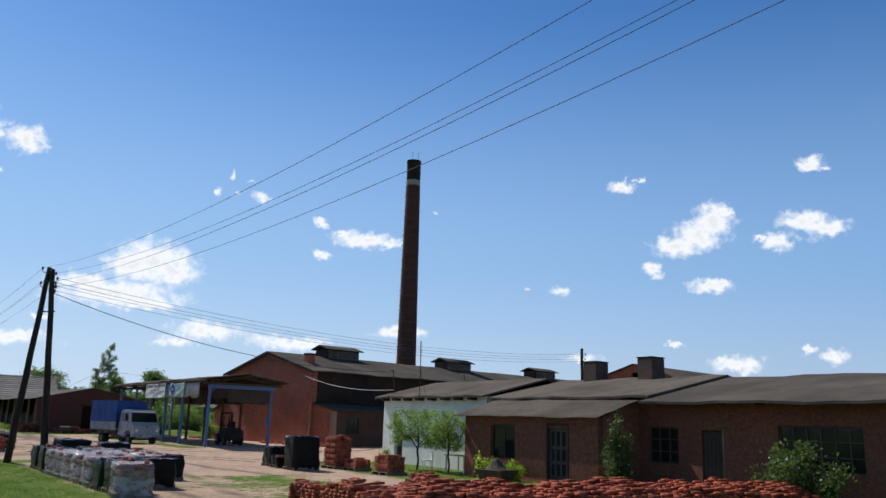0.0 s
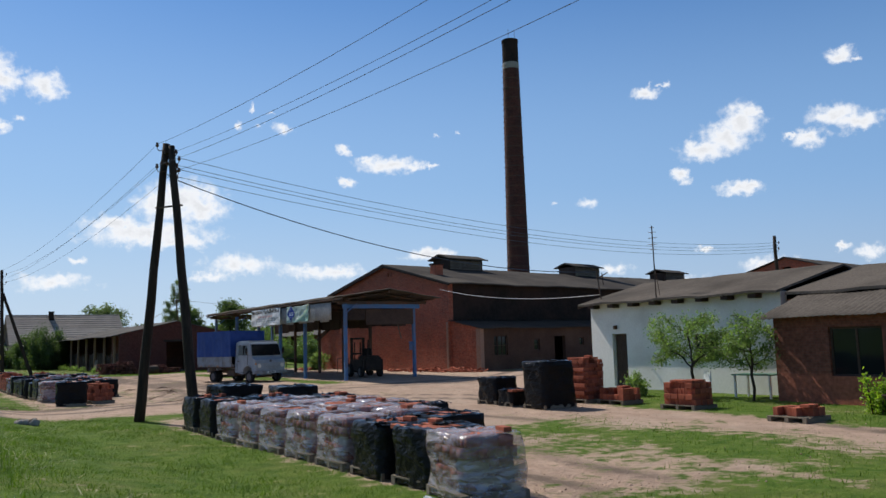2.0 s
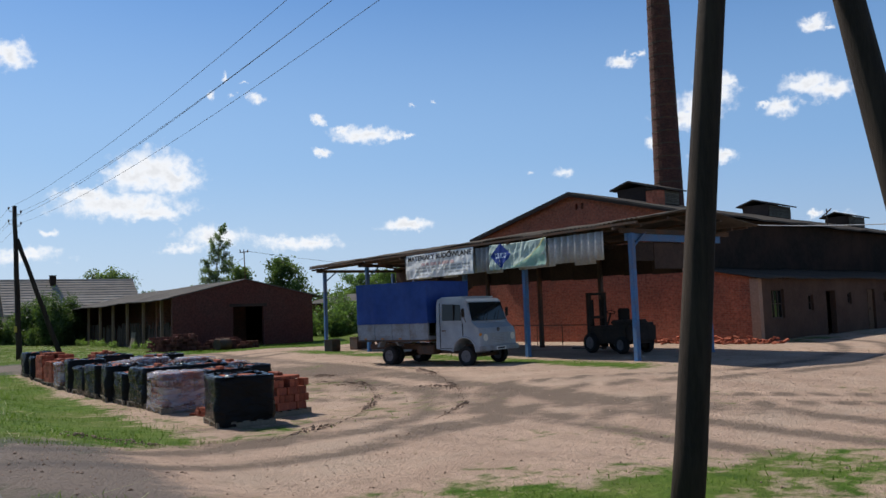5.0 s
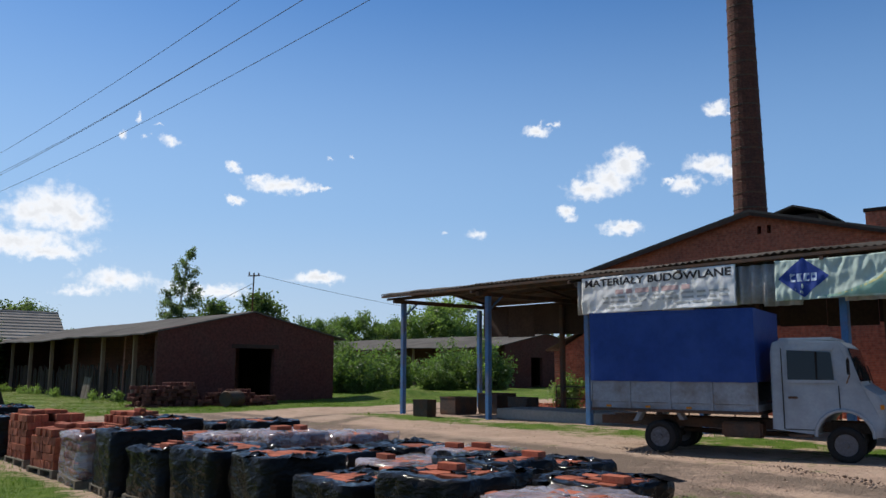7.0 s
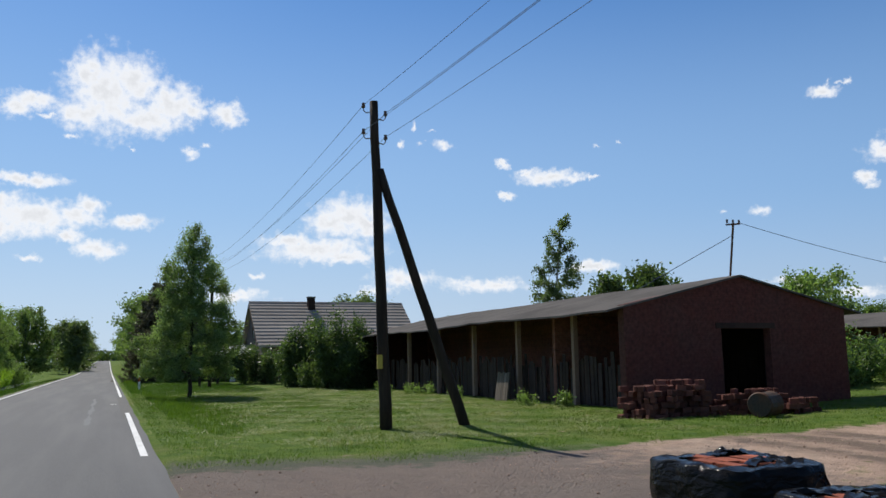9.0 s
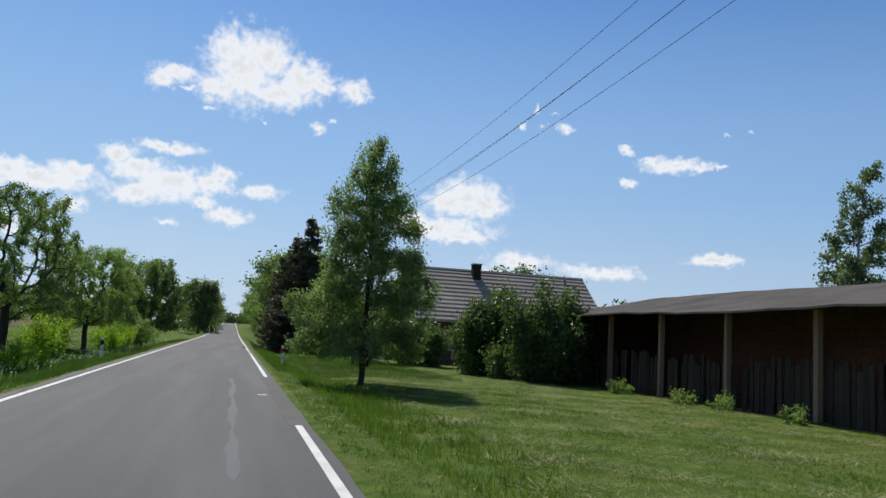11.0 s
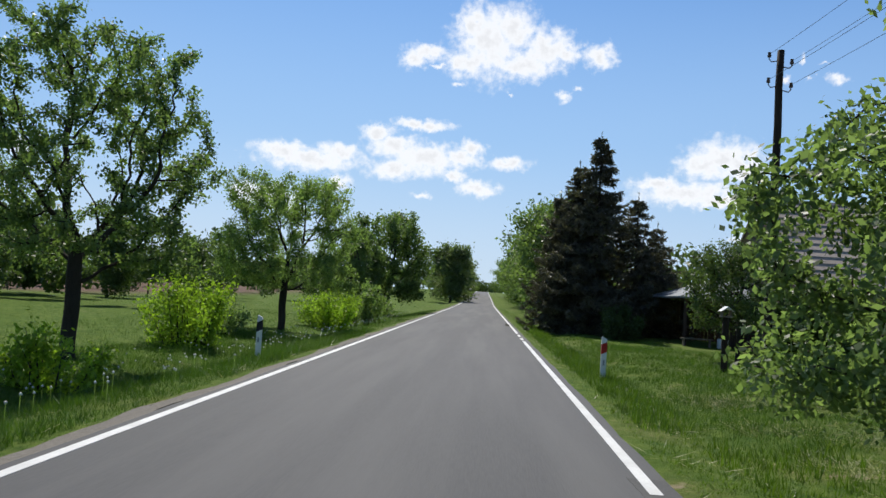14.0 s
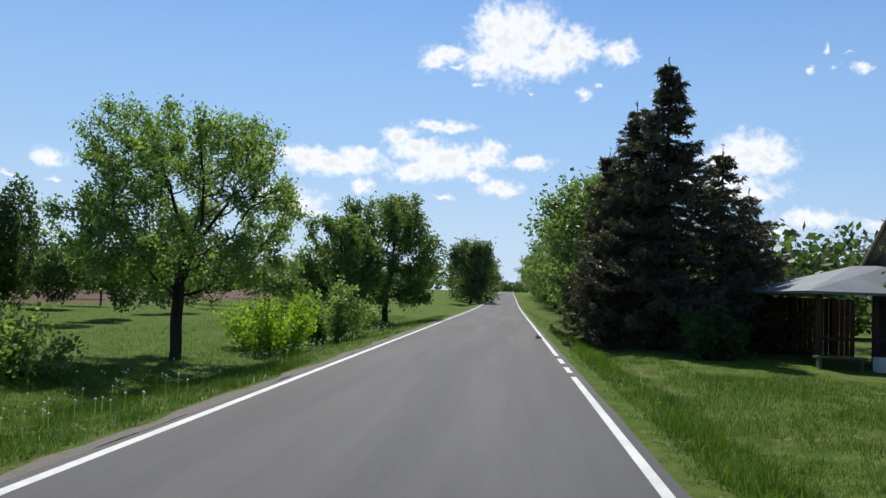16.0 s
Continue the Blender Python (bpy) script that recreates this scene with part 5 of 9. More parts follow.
# open drying sheds
def drying_shed(name, x0, x1, y0, y1, eave, ridge, mat_front, label, door=None, posts=True, side_open=True):
    s = thing(name, label, "shed")
    mid = (x0 + x1) / 2
    g = gz(x0, y0) - 0.35
    holes = ((door[0], door[1], g + 0.002, door[2]),) if door else ()
    wall("gable_wall", "x", y0, 0.3, (x0, x1), g, eave, mat_front, s, holes=holes, top=((x0, eave), (mid, ridge - 0.06), (x1, eave)), label="dark red brick gable")
    wall("gable_wall", "x", y1, -0.3, (x0, x1), g, eave, mat_front, s, top=((x0, eave), (mid, ridge - 0.06), (x1, eave)))
    for e, sg in ((x0, -1), (x1, 1)):
        bm = bmesh.new()
        rows = []
        n = int((y1 - y0) / 1.2)
        for i in range(n + 1):
            y = y0 - 0.12 + (y1 - y0 + 0.3) * i / n
            dz = 0.04 * math.sin(y * 0.5) + 0.02 * math.sin(y * 2.2)
            rows.append([bm.verts.new(v) for v in ((e + sg * 0.68, y, eave - 0.15 + dz), (mid, y, ridge + dz * 0.5), (mid, y, ridge - 0.06 + dz * 0.5), (e + sg * 0.68, y, eave - 0.21 + dz))])
        for a, b in zip(rows, rows[1:]):
            for k in range(4):
                bm.faces.new((a[k], a[(k + 1) % 4], b[(k + 1) % 4], b[k]))
        bm.faces.new(rows[0]), bm.faces.new(rows[-1])
        part("roof", bm, M_shedroof, s, "grey asbestos-cement roof, a few sheets patched")
    # posts and boards along both sides
    k = 0
    y = y0 + 3.4
    while y < y1 - 0.5:
        for e in (x0 + 0.3, x1 - 0.22):
            part("post", box(e, e + 0.17, y, y + 0.17, g, eave - 0.14), M_mortar if e < mid else M_wood, s)
        y += 4.15
    rnd = random.Random(7)
    for e, m_ in ((x0 + 0.52, 1), (x1 - 0.34, 0)):
        yy = y0 + 0.4
        bmb = bmesh.new()
        while yy < y1 - 0.4:
            w = rnd.uniform(0.14, 0.24)
            if rnd.random() > 0.12:
                top = eave - 1.65 + rnd.uniform(-0.3, 0.25)
                if m_ and yy < y0 + 32:
                    bb = bmesh.new()
                    add_box(bb, e, e + 0.03, yy, yy + w, g, top)
                    bmesh.ops.rotate(bb, verts=bb.verts[:], cent=(e, yy, g), matrix=Matrix.Rotation(rnd.uniform(-0.05, 0.05), 3, "X"))
                    part("board", bb, M_board, s)
                else:
                    add_box(bmb, e, e + 0.03, yy, yy + w, g, top)
            yy += w + rnd.uniform(0.01, 0.06)
        if bmb.verts:
            tagged(part("boarding", bmb, M_board, s), kind="stuff")
        else:
            bmb.free()
    part("inner_wall", box(mid - 0.1, mid + 0.1, y0 + 5.2, y1 - 0.4, g, ridge - 0.3), M_brown_x, s)
    # cross wall and back boarding are invented, to keep the doorway dark
    part("cross_wall", box(x0 + 0.5, x1 - 2.6, y0 + 5.0, y0 + 5.18, g, eave - 0.1), M_brown_x, s)
    part("back_boarding", box(x1 - 0.3, x1 - 0.26, y0 + 0.31, y1 - 0.31, g, eave - 0.2), M_board, s)
    part("floor", box(x0 + 0.58, x1 - 0.36, y0 + 0.32, y1 - 0.32, g, g + 0.36), M_soil, s)
    return s


shed = drying_shed("drying_shed", 15.0, 24.15, 82.2, 110.5, 3.05, 4.08, M_shed_x, "long drying shed with a dark red brick gable", door=(18.72, 20.75, 2.32))
part("lintel", box(18.5, 20.95, 82.17, 82.198, 2.322, 2.5), M_board, shed, "worn concrete lintel")
drying_shed("drying_shed", 47.5, 57.5, 92.5, 132.0, 3.3, 4.3, M_shed_x, "far drying shed half hidden behind shrubs", door=(50.6, 52.0, 2.3))
drying_shed("drying_shed", 60.5, 68.5, 95.0, 124.0, 3.5, 4.6, M_shed_x, "far brick shed with a pale patched roof")


# cottage beyond the lawn, with a hipped carport before its gable
def cottage():
    h = thing("cottage", "cottage with a grey tiled roof, grey-brown gable and brown boarding", "house")
    x0, x1, y0, y1, ym = 12.0, 25.2, 127.8, 136.6, 132.2
    wall("gable_wall", "y", x0, 0.3, (y0, y1), -0.4, 3.1, M_gable, h, holes=((131.6, 132.8, 3.6, 4.9),), top=((y0, 3.1), (ym, 6.45), (y1, 3.1)), label="grey-brown plaster gable")
    wall("gable_wall", "y", x1, -0.3, (y0, y1), -0.4, 3.1, M_plaster, h, top=((y0, 3.1), (ym, 6.45), (y1, 3.1)))
    wall("front_wall", "x", y0, 0.3, (x0 + 0.302, x1 - 0.302), -0.4, 3.05, M_plum, h, holes=((14.0, 15.2, 0.8, 2.1), (17.5, 18.7, 0.8, 2.1)), label="brown boarded wall")
    wall("back_wall", "x", y1, -0.3, (x0 + 0.302, x1 - 0.302), -0.4, 3.05, M_plum, h)
    for s, ye in ((-1, y0), (1, y1)):
        base = part("roof", prism([(ym, 6.62), (ye + s * 0.5, 2.78), (ye + s * 0.5, 2.68), (ym, 6.52)], "x", x0 - 0.4, x1 + 0.4), M_tile, h)
        rows = 13
        for k in range(rows):
            a, b = k / rows, (k + 1) / rows
            yk, zk = ye + s * 0.5 + (ym - ye - s * 0.5) * a, 2.78 + (6.62 - 2.78) * a
            yl, zl = ye + s * 0.5 + (ym - ye - s * 0.5) * b, 2.78 + (6.62 - 2.78) * b
            part("tile_course", prism([(yk, zk + 0.075), (yl, zl + 0.012), (yl, zl + 0.004), (yk, zk + 0.004)], "x", x0 - 0.4, x1 + 0.4), M_tile, base)
    part("ridge_cap", prism([(ym - 0.14, 6.6), (ym, 6.74), (ym + 0.14, 6.6), (ym, 6.66)], "x", x0 - 0.4, x1 + 0.4), M_tile, h)
    part("bargeboard", prism([(y0 - 0.5, 2.66), (ym, 6.5), (y1 + 0.5, 2.66), (y1 + 0.5, 2.5), (ym, 6.32), (y0 - 0.5, 2.5)], "x", x0 - 0.44, x0 - 0.402), M_board, h)
    st = part("chimney", box(16.6, 17.2, 131.3, 131.9, 5.4, 7.05), M_nearblack, h, "dark chimney stack")
    part("stack_cap", box(16.55, 17.25, 131.25, 131.95, 7.052, 7.14), M_conc, st)
    window(h, "y", x0, 131.6, 132.8, 3.6, 4.9, bars=2, rows=2, frame_mat=M_white)
    for u in (14.0, 17.5):
        window(h, "x", y0, u, u + 1.2, 0.8, 2.1, bars=2, rows=2, frame_mat=M_white)


cottage()


def carport():
    c = thing("carport", "dark timber carport with a low slate-grey hipped roof", "carport")
    x0, x1, y0, y1 = 8.7, 11.9, 132.6, 139.4
    bm = bmesh.new()
    z0, z1 = 2.05, 3.0
    pts = [(x0 - 0.4, y0 - 0.4, z0), (x1, y0 - 0.4, z0), (x1, y1 + 0.4, z0), (x0 - 0.4, y1 + 0.4, z0), (x1, y0 + 2.6, z1), (x1, y1 - 2.6, z1), (x0 + 2.4, (y0 + y1) / 2, z1)]
    vs = [bm.verts.new(p) for p in pts]
    for f in ((0, 1, 4, 6), (6, 4, 5), (2, 3, 6, 5), (3, 0, 6)):
        bm.faces.new([vs[i] for i in f])
    r = part("roof", bm, M_teal, c, "slate-grey sheet roof")
    r.modifiers.new("thickness", "SOLIDIFY").thickness = -0.08
    for x in (x0, (x0 + x1) / 2, x1 - 0.15):
        for y in (y0, y1):
            part("post", box(x, x + 0.14, y, y + 0.14, gz(x, y) - 0.1, 2.04), M_board, c)
    part("rail", box(x0 + 0.15, x1, y0 + 0.03, y0 + 0.11, 0.72, 0.82), M_board, c)
    for k in range(12):
        part("board", box(x0 + 1.95 + k * 0.16, x0 + 2.09 + k * 0.16, y0 + 0.13, y0 + 0.16, gz(9, y0) - 0.1, 1.9), M_board, c)
    for k in range(20):
        part("board", box(x0 + 0.15 + k * 0.19, x0 + 0.32 + k * 0.19, y1 + 0.15, y1 + 0.18, gz(9, y1) - 0.1, 2.0), M_board, c)
    t = thing("bench", "low pale bench in the carport", "bench", at=(9.2, 132.2, gz(9.2, 132.2)))
    part("seat", box(-0.7, 0.7, -0.15, 0.15, 0.32, 0.37), M_wood, t)
    for x in (-0.6, 0.55):
        part("leg", box(x, x + 0.06, -0.12, 0.12, 0, 0.318), M_wood, t)
    b = thing("crate", "small pale crate on the grass", "crate", at=(10.3, 132.0, gz(10.3, 132.0)))
    part("body", box(-0.2, 0.2, -0.2, 0.2, 0, 0.42, bevel=0.02), M_banner, b)


carport()


# ---- truck ----
def wheel(parent, x, y, z, r, w, name="wheel"):
    """A truck wheel with its axle along y."""
    bm = bmesh.new()
    prof = [(0.62 * r, -w / 2), (0.93 * r, -w / 2), (r, -w / 2 + 0.04), (r, w / 2 - 0.04), (0.93 * r, w / 2), (0.62 * r, w / 2)]
    rings = []
    for k in range(28):
        a = 2 * math.pi * k / 28
        rings.append([bm.verts.new((x + p * math.cos(a), y + d, z + p * math.sin(a))) for p, d in prof])
    for k in range(28):
        a, b = rings[k], rings[(k + 1) % 28]
        for j in range(len(prof)):
            bm.faces.new((a[j], a[(j + 1) % len(prof)], b[(j + 1) % len(prof)], b[j]))
    t = part(name, bm, M_rubber, parent, smooth=True)
    out = -1 if y < 0 else 1
    rim = tube([(x, y + out * (w / 2 - 0.015), z), (x, y + out * (w / 2 - 0.06), z), (x, y - out * w * 0.3, z)], [0.6 * r, 0.34 * r, 0.6 * r], 24)
    part("rim", rim, M_rim, t)
    part("hub", tube([(x, y + out * (w / 2 - 0.06), z), (x, y + out * (w / 2 + 0.01), z)], [0.2 * r, 0.15 * r], 14), M_rim, t)
    for k in range(6):
        a = 2 * math.pi * k / 6
        cx, cz = x + 0.34 * r * math.cos(a), z + 0.34 * r * math.sin(a)
        part("nut", tube([(cx, y + out * (w / 2 - 0.055), cz), (cx, y + out * (w / 2 - 0.03), cz)], 0.018, 6), M_steel, t)
    return t


def truck():
    # local frame: +x ahead, y to its left; the kerb side is -y
    zg = gz(16, 55) + 0.0
    t = thing("delivery_truck", "old grey-blue light truck with a blue tarpaulin box", "truck", at=(15.75, 55.5, zg), turn=-75)
    t.scale = (0.965, 0.965, 0.965)
    w = 1.0
    # cab: side outline drawn across the width, with a wheel arch and a short bonnet
    arch = [(1.62 + 0.45 * math.cos(a), 0.40 + 0.45 * math.sin(a)) for a in [math.pi * k / 10 for k in range(11)]]
    outline = [(2.22, 0.42), (2.28, 0.62), (2.27, 0.98), (2.2, 1.14), (1.9, 1.3), (1.72, 2.0), (1.6, 2.1), (0.62, 2.15), (0.46, 2.08), (0.42, 1.9), (0.42, 0.5), (1.17, 0.42)]
    side = outline[:11] + [(1.17, 0.42)] + [(x, z) for x, z in arch[::-1]][1:-1] + [(2.07, 0.42)]
    bm = bmesh.new()
    ends = []
    for y in (-w, w):
        row = []
        for x, z in side:
            inn = 0.07 * max(0, z - 1.2) / 0.9 + (0.05 if x > 2.1 else 0)
            row.append(bm.verts.new((x, y - math.copysign(inn, y), z)))
        ends.append(row)
    n = len(side)
    bm.faces.new(ends[0]), bm.faces.new(ends[1][::-1])
    for i in range(n):
        bm.faces.new((ends[0][i], ends[1][i], ends[1][(i + 1) % n], ends[0][(i + 1) % n]))
    edges = [e for e in bm.edges if abs(e.verts[0].co.y - e.verts[1].co.y) < 0.2 and (e.verts[0].co.z > 1.0 or e.verts[0].co.x > 2.1)]
    bmesh.ops.bevel(bm, geom=edges, offset=0.035, segments=2, affect="EDGES")
    cab = part("cab", bm, M_truck, t, "faded grey-blue painted cab", smooth=False)
    # glass: windscreen, side windows
    ws = bmesh.new()
    def quad(bmx, pts, d):
        a = [bmx.verts.new(p) for p in pts]
        b = [bmx.verts.new(Vector(p) + Vector(d)) for p in pts]
        bmx.faces.new(a), bmx.faces.new(b[::-1])
        for i in range(4):
            bmx.faces.new((a[i], b[i], b[(i + 1) % 4], a[(i + 1) % 4]))
    quad(ws, [(1.885, -0.93, 1.37), (1.885, 0.93, 1.37), (1.735, 0.87, 1.96), (1.735, -0.87, 1.96)], (0.025, 0, 0.008))
    part("windscreen", ws, M_glass, cab, "dark windscreen")
    for s in (-1, 1):
        sw = bmesh.new()
        quad(sw, [(0.72, s * 0.985, 1.4), (1.5, s * 0.985, 1.4), (1.46, s * 0.95, 1.9), (0.72, s * 0.948, 1.94)], (0, s * 0.012, 0.001))
        part("side_window", sw, M_glass, cab)
        for dims in ((0.68, 1.54, 1.34, 1.4, 0.99), (0.68, 1.5, 1.93, 1.98, 0.945)):
            part("window_frame", box(dims[0], dims[1], s * dims[4] - 0.012, s * dims[4] + 0.014, dims[2], dims[3]), M_truck, cab, "pale window surround")
        part("window_divider", box(1.2, 1.225, s * 0.985 - 0.03, s * 0.985 + 0.012, 1.41, 1.91), M_dark, cab)
        d = bmesh.new()
        for dims in ((0.62, 0.635, 0.5, 1.98), (1.56, 1.575, 0.88, 1.3), (0.62, 1.2, 0.5, 0.515)):
            add_box(d, dims[0], dims[1], s * 1.001 - 0.008, s * 1.001 + 0.008, dims[2], dims[3])
        part("door_gap", d, M_dark, cab)
        part("door_handle", box(0.72, 0.88, s * 1.03 - 0.02, s * 1.03 + 0.015, 1.06, 1.1, bevel=0.008), M_steel, cab)
        part("mirror_arm", tube([(1.7, s * 1.0, 1.35), (1.78, s * 1.2, 1.5), (1.76, s * 1.2, 1.8)], 0.012, 6), M_steel, cab)
        part("mirror", box(1.74, 1.78, s * 1.2 - 0.07, s * 1.2 + 0.07, 1.5, 1.78, bevel=0.015), M_dark, cab)
        hl = tube([(2.22, s * 0.74, 0.84), (2.29, s * 0.74, 0.84)], [0.12, 0.11], 18)
        part("headlight", hl, M_lamp, cab, "round glass headlight")
        part("indicator", box(2.2, 2.26, s * 0.93 - 0.04, s * 0.93 + 0.04, 0.9, 0.98), M_amber, cab)
        bmf = bmesh.new()
        add_tube(bmf, [(1.62 + 0.47 * math.cos(a), s * 1.0, 0.40 + 0.47 * math.sin(a)) for a in [math.pi * (k / 12) for k in range(13)]], 0.035, 6)
        part("wheel_arch", bmf, M_truck, cab, "pale rolled wheel arch")
        part("wiper", tube([(2.0, s * 0.3, 1.35), (1.9, s * 0.3 + 0.25, 1.66)], 0.01, 5), M_dark, cab)
        part("step", box(0.7, 1.1, s * 0.95 - 0.1, s * 0.95 + 0.05, 0.38, 0.42), M_steel, t)
    g = part("grille", box(2.21, 2.265, -0.52, 0.52, 0.66, 1.0, bevel=0.01), M_dark, cab, "dark slatted grille")
    for k in range(6):
        part("grille_slat", box(2.266, 2.28, -0.5, 0.5, 0.68 + k * 0.052, 0.7 + k * 0.052), M_bed, g)
    part("emblem", tube([(2.24, 0, 1.08), (2.26, 0, 1.08)], 0.07, 16), M_rim, cab)
    part("bumper", box(2.21, 2.34, -1.02, 1.02, 0.42, 0.58, bevel=0.025), M_bed, t, "grey steel bumper")
    part("number_plate", box(2.342, 2.35, -0.26, 0.26, 0.43, 0.54), M_banner, t, "white plate with a dark bar")
    part("plate_bar", box(2.351, 2.354, -0.2, 0.2, 0.46, 0.51), M_ink, t)
    part("cab_roof", box(0.56, 1.5, -0.84, 0.84, 2.12, 2.172, bevel=0.02), M_bed2, cab, "pale faded cab roof")
    part("seat_back", box(0.65, 0.78, -0.75, 0.75, 0.9, 1.55), M_dark, cab)
    # chassis, bed and tarpaulin box
    for y in (-0.42, 0.34):
        part("frame_rail", box(-3.15, 2.15, y, y + 0.08, 0.5, 0.68), M_steel, t)
    part("fuel_tank", box(-0.55, 0.2, -0.85, -0.45, 0.36, 0.66, bevel=0.04), M_steel, t)
    part("exhaust", tube([(0.8, 0.1, 0.4), (-0.6, 0.2, 0.38), (-1.6, 0.3, 0.4)], 0.05), M_steel, t)
    part("front_axle", tube([(1.62, -0.85, 0.32), (1.62, 0.85, 0.32)], 0.06), M_steel, t)
    part("rear_axle", tube([(-1.72, -0.8, 0.32), (-1.72, 0.8, 0.32)], 0.08), M_steel, t)
    bx0, bx1, bw = -3.1, 0.2, 1.06
    bed = part("bed", box(bx0, bx1, -bw, bw, 0.8, 0.92), M_bed, t)
    for k in range(4):
        a, b = bx0 + 0.02 + k * 0.82, bx0 + 0.02 + (k + 1) * 0.82 - 0.05
        for s in (-1, 1):
            part("sideboard", box(a, b, s * bw - 0.02, s * bw + 0.02, 0.925, 1.36, bevel=0.006), M_bed, bed, "scuffed grey sideboard")
            part("stake", box(b, b + 0.05, s * (bw + 0.01) - 0.03, s * (bw + 0.01) + 0.03, 0.8, 1.4), M_bed, bed)
            if k < 3:
                part("lamp_strip", box(a + 0.3, a + 0.4, s * (bw + 0.005) - 0.02, s * (bw + 0.005) + 0.02, 0.82, 0.86), M_amber, bed)
    part("tailboard", box(bx0 - 0.03, bx0, -bw, bw, 0.925, 1.36), M_bed, bed)
    part("rub_rail", box(bx0, bx1, -bw - 0.03, bw + 0.03, 0.74, 0.798), M_steel, bed)
    n, m = 40, 12
    bm = bmesh.new()
    for s in (-1, 1):
        g2 = []
        for i in range(n + 1):
            x = bx0 + (bx1 - bx0) * i / n
            col = []
            for j in range(m + 1):
                v = j / m
                z = 1.345 + (2.74 - 1.345) * v
                bulge = 0.008 * math.sin(i * 0.6 + 3 * v) + 0.02 * math.sin(math.pi * v) * math.sin(i * 0.24 + s) + 0.006 * (1 - v) * math.sin(i * 1.3)
                col.append(bm.verts.new((x, s * (bw + 0.055 + max(-0.015, bulge)), z - (0.008 * math.sin(i * 0.55) ** 2 * (1 if j == 0 else 0)))))
            g2.append(col)
        for a, b in zip(g2, g2[1:]):
            for j in range(m):
                bm.faces.new((a[j], b[j], b[j + 1], a[j + 1]))
        ends.append(g2)
    left, right = ends[-2], ends[-1]
    for i in range(n):
        rows = []
        for q in (i, i + 1):
            a, b = left[q][m], right[q][m]
            rows.append((a, b))
        bm.faces.new((rows[0][0], rows[1][0], rows[1][1], rows[0][1]))
    for q in (0, n):
        for j in range(m):
            bm.faces.new((left[q][j], left[q][j + 1], right[q][j + 1], right[q][j]))
    tarp = part("tarpaulin", bm, M_tarp, t, "taut blue tarpaulin over hoops", smooth=False)
    part("tarp_hem", box(bx0, bx1, -bw - 0.07, bw + 0.07, 2.7, 2.735), M_tarp, tarp)
    for s in (-1, 1):
        wheel(t, 1.62, s * 0.86, 0.32, 0.32, 0.2)
        wheel(t, -1.72, s * 0.88, 0.32, 0.32, 0.2)
        wheel(t, -1.72, s * 0.60, 0.32, 0.32, 0.2, "inner_wheel")
        part("mudguard", prism([(-2.25, 0.55), (-2.12, 0.78), (-1.72, 0.86), (-1.32, 0.78), (-1.22, 0.6), (-1.3, 0.6), (-1.38, 0.74), (-1.72, 0.8), (-2.06, 0.73), (-2.17, 0.55)], "y", s * 0.86 - 0.13, s * 0.86 + 0.13), M_bed, t)

    for ob in t.children:          # cab and bed ride high on their springs
        if ob.name.split(".")[0] in ("cab", "bed", "tarpaulin", "step", "bumper", "number_plate", "plate_bar", "mudguard"):
            ob.location.z += 0.06


truck()


def forklift():
    f = thing("forklift", "old dark forklift in the shade of the canopy", "forklift", at=(21.9, 53.6, gz(22, 53.6)), turn=83)
    part("chassis", box(-1.1, 0.95, -0.55, 0.55, 0.32, 0.95, bevel=0.06), M_iron, f, "dark worn chassis")
    part("counterweight", box(-1.45, -1.08, -0.55, 0.55, 0.35, 1.05, bevel=0.1), M_iron, f)
    part("bonnet", box(-1.05, -0.25, -0.5, 0.5, 0.952, 1.15, bevel=0.05), M_iron, f)
    part("seat", box(-0.35, 0.05, -0.25, 0.25, 1.0, 1.12, bevel=0.03), M_dark, f)
    part("seat_back", box(-0.45, -0.33, -0.25, 0.25, 1.1, 1.55, bevel=0.04), M_dark, f)
    col = part("steering_column", tube([(0.5, 0, 0.95), (0.3, 0, 1.4)], 0.035), M_iron, f)
    bm = bmesh.new()
    add_tube(bm, [(0.28 + 0.07 * math.cos(a), 0.18 * math.sin(a), 1.42 + 0.14 * math.cos(a) * 0.4) for a in [2 * math.pi * k / 16 for k in range(17)]], 0.014, 6)
    part("steering_wheel", bm, M_dark, col)
    for y in (-0.35, 0.35):
        part("mast_rail", box(1.0, 1.16, y - 0.06, y + 0.06, 0.15, 2.15), M_iron, f)
        part("fork", box(1.17, 2.1, y - 0.06, y + 0.06, 0.1, 0.15), M_iron, f)
        part("lift_ram", tube([(1.08, y * 0.5, 0.3), (1.08, y * 0.5, 1.9)], 0.04), M_iron, f)
    for z in (0.3, 1.2, 2.05):
        part("mast_cross", box(1.02, 1.1, -0.29, 0.29, z, z + 0.1), M_iron, f)
    part("carriage", box(1.165, 1.22, -0.45, 0.45, 0.2, 0.6), M_iron, f)
    part("exhaust_pipe", tube([(-1.2, 0.3, 1.0), (-1.35, 0.3, 2.0)], 0.045), M_iron, f)
    for s in (-1, 1):
        wheel(f, 0.72, s * 0.58, 0.36, 0.36, 0.22)
        wheel(f, -0.85, s * 0.55, 0.3, 0.3, 0.2)


forklift()


# ---- bricks and pallets ----
def brick_mesh(name, size=(0.25, 0.12, 0.065), chip=0.004):
    bm = box(-size[0] / 2, size[0] / 2, -size[1] / 2, size[1] / 2, 0, size[2], bevel=0.0)
    bmesh.ops.bevel(bm, geom=bm.edges[:], offset=chip, segments=1, affect="EDGES")
    me = bpy.data.meshes.new(name)
    bm.to_mesh(me)
    bm.free()
    me.materials.append(M_brick)
    return me


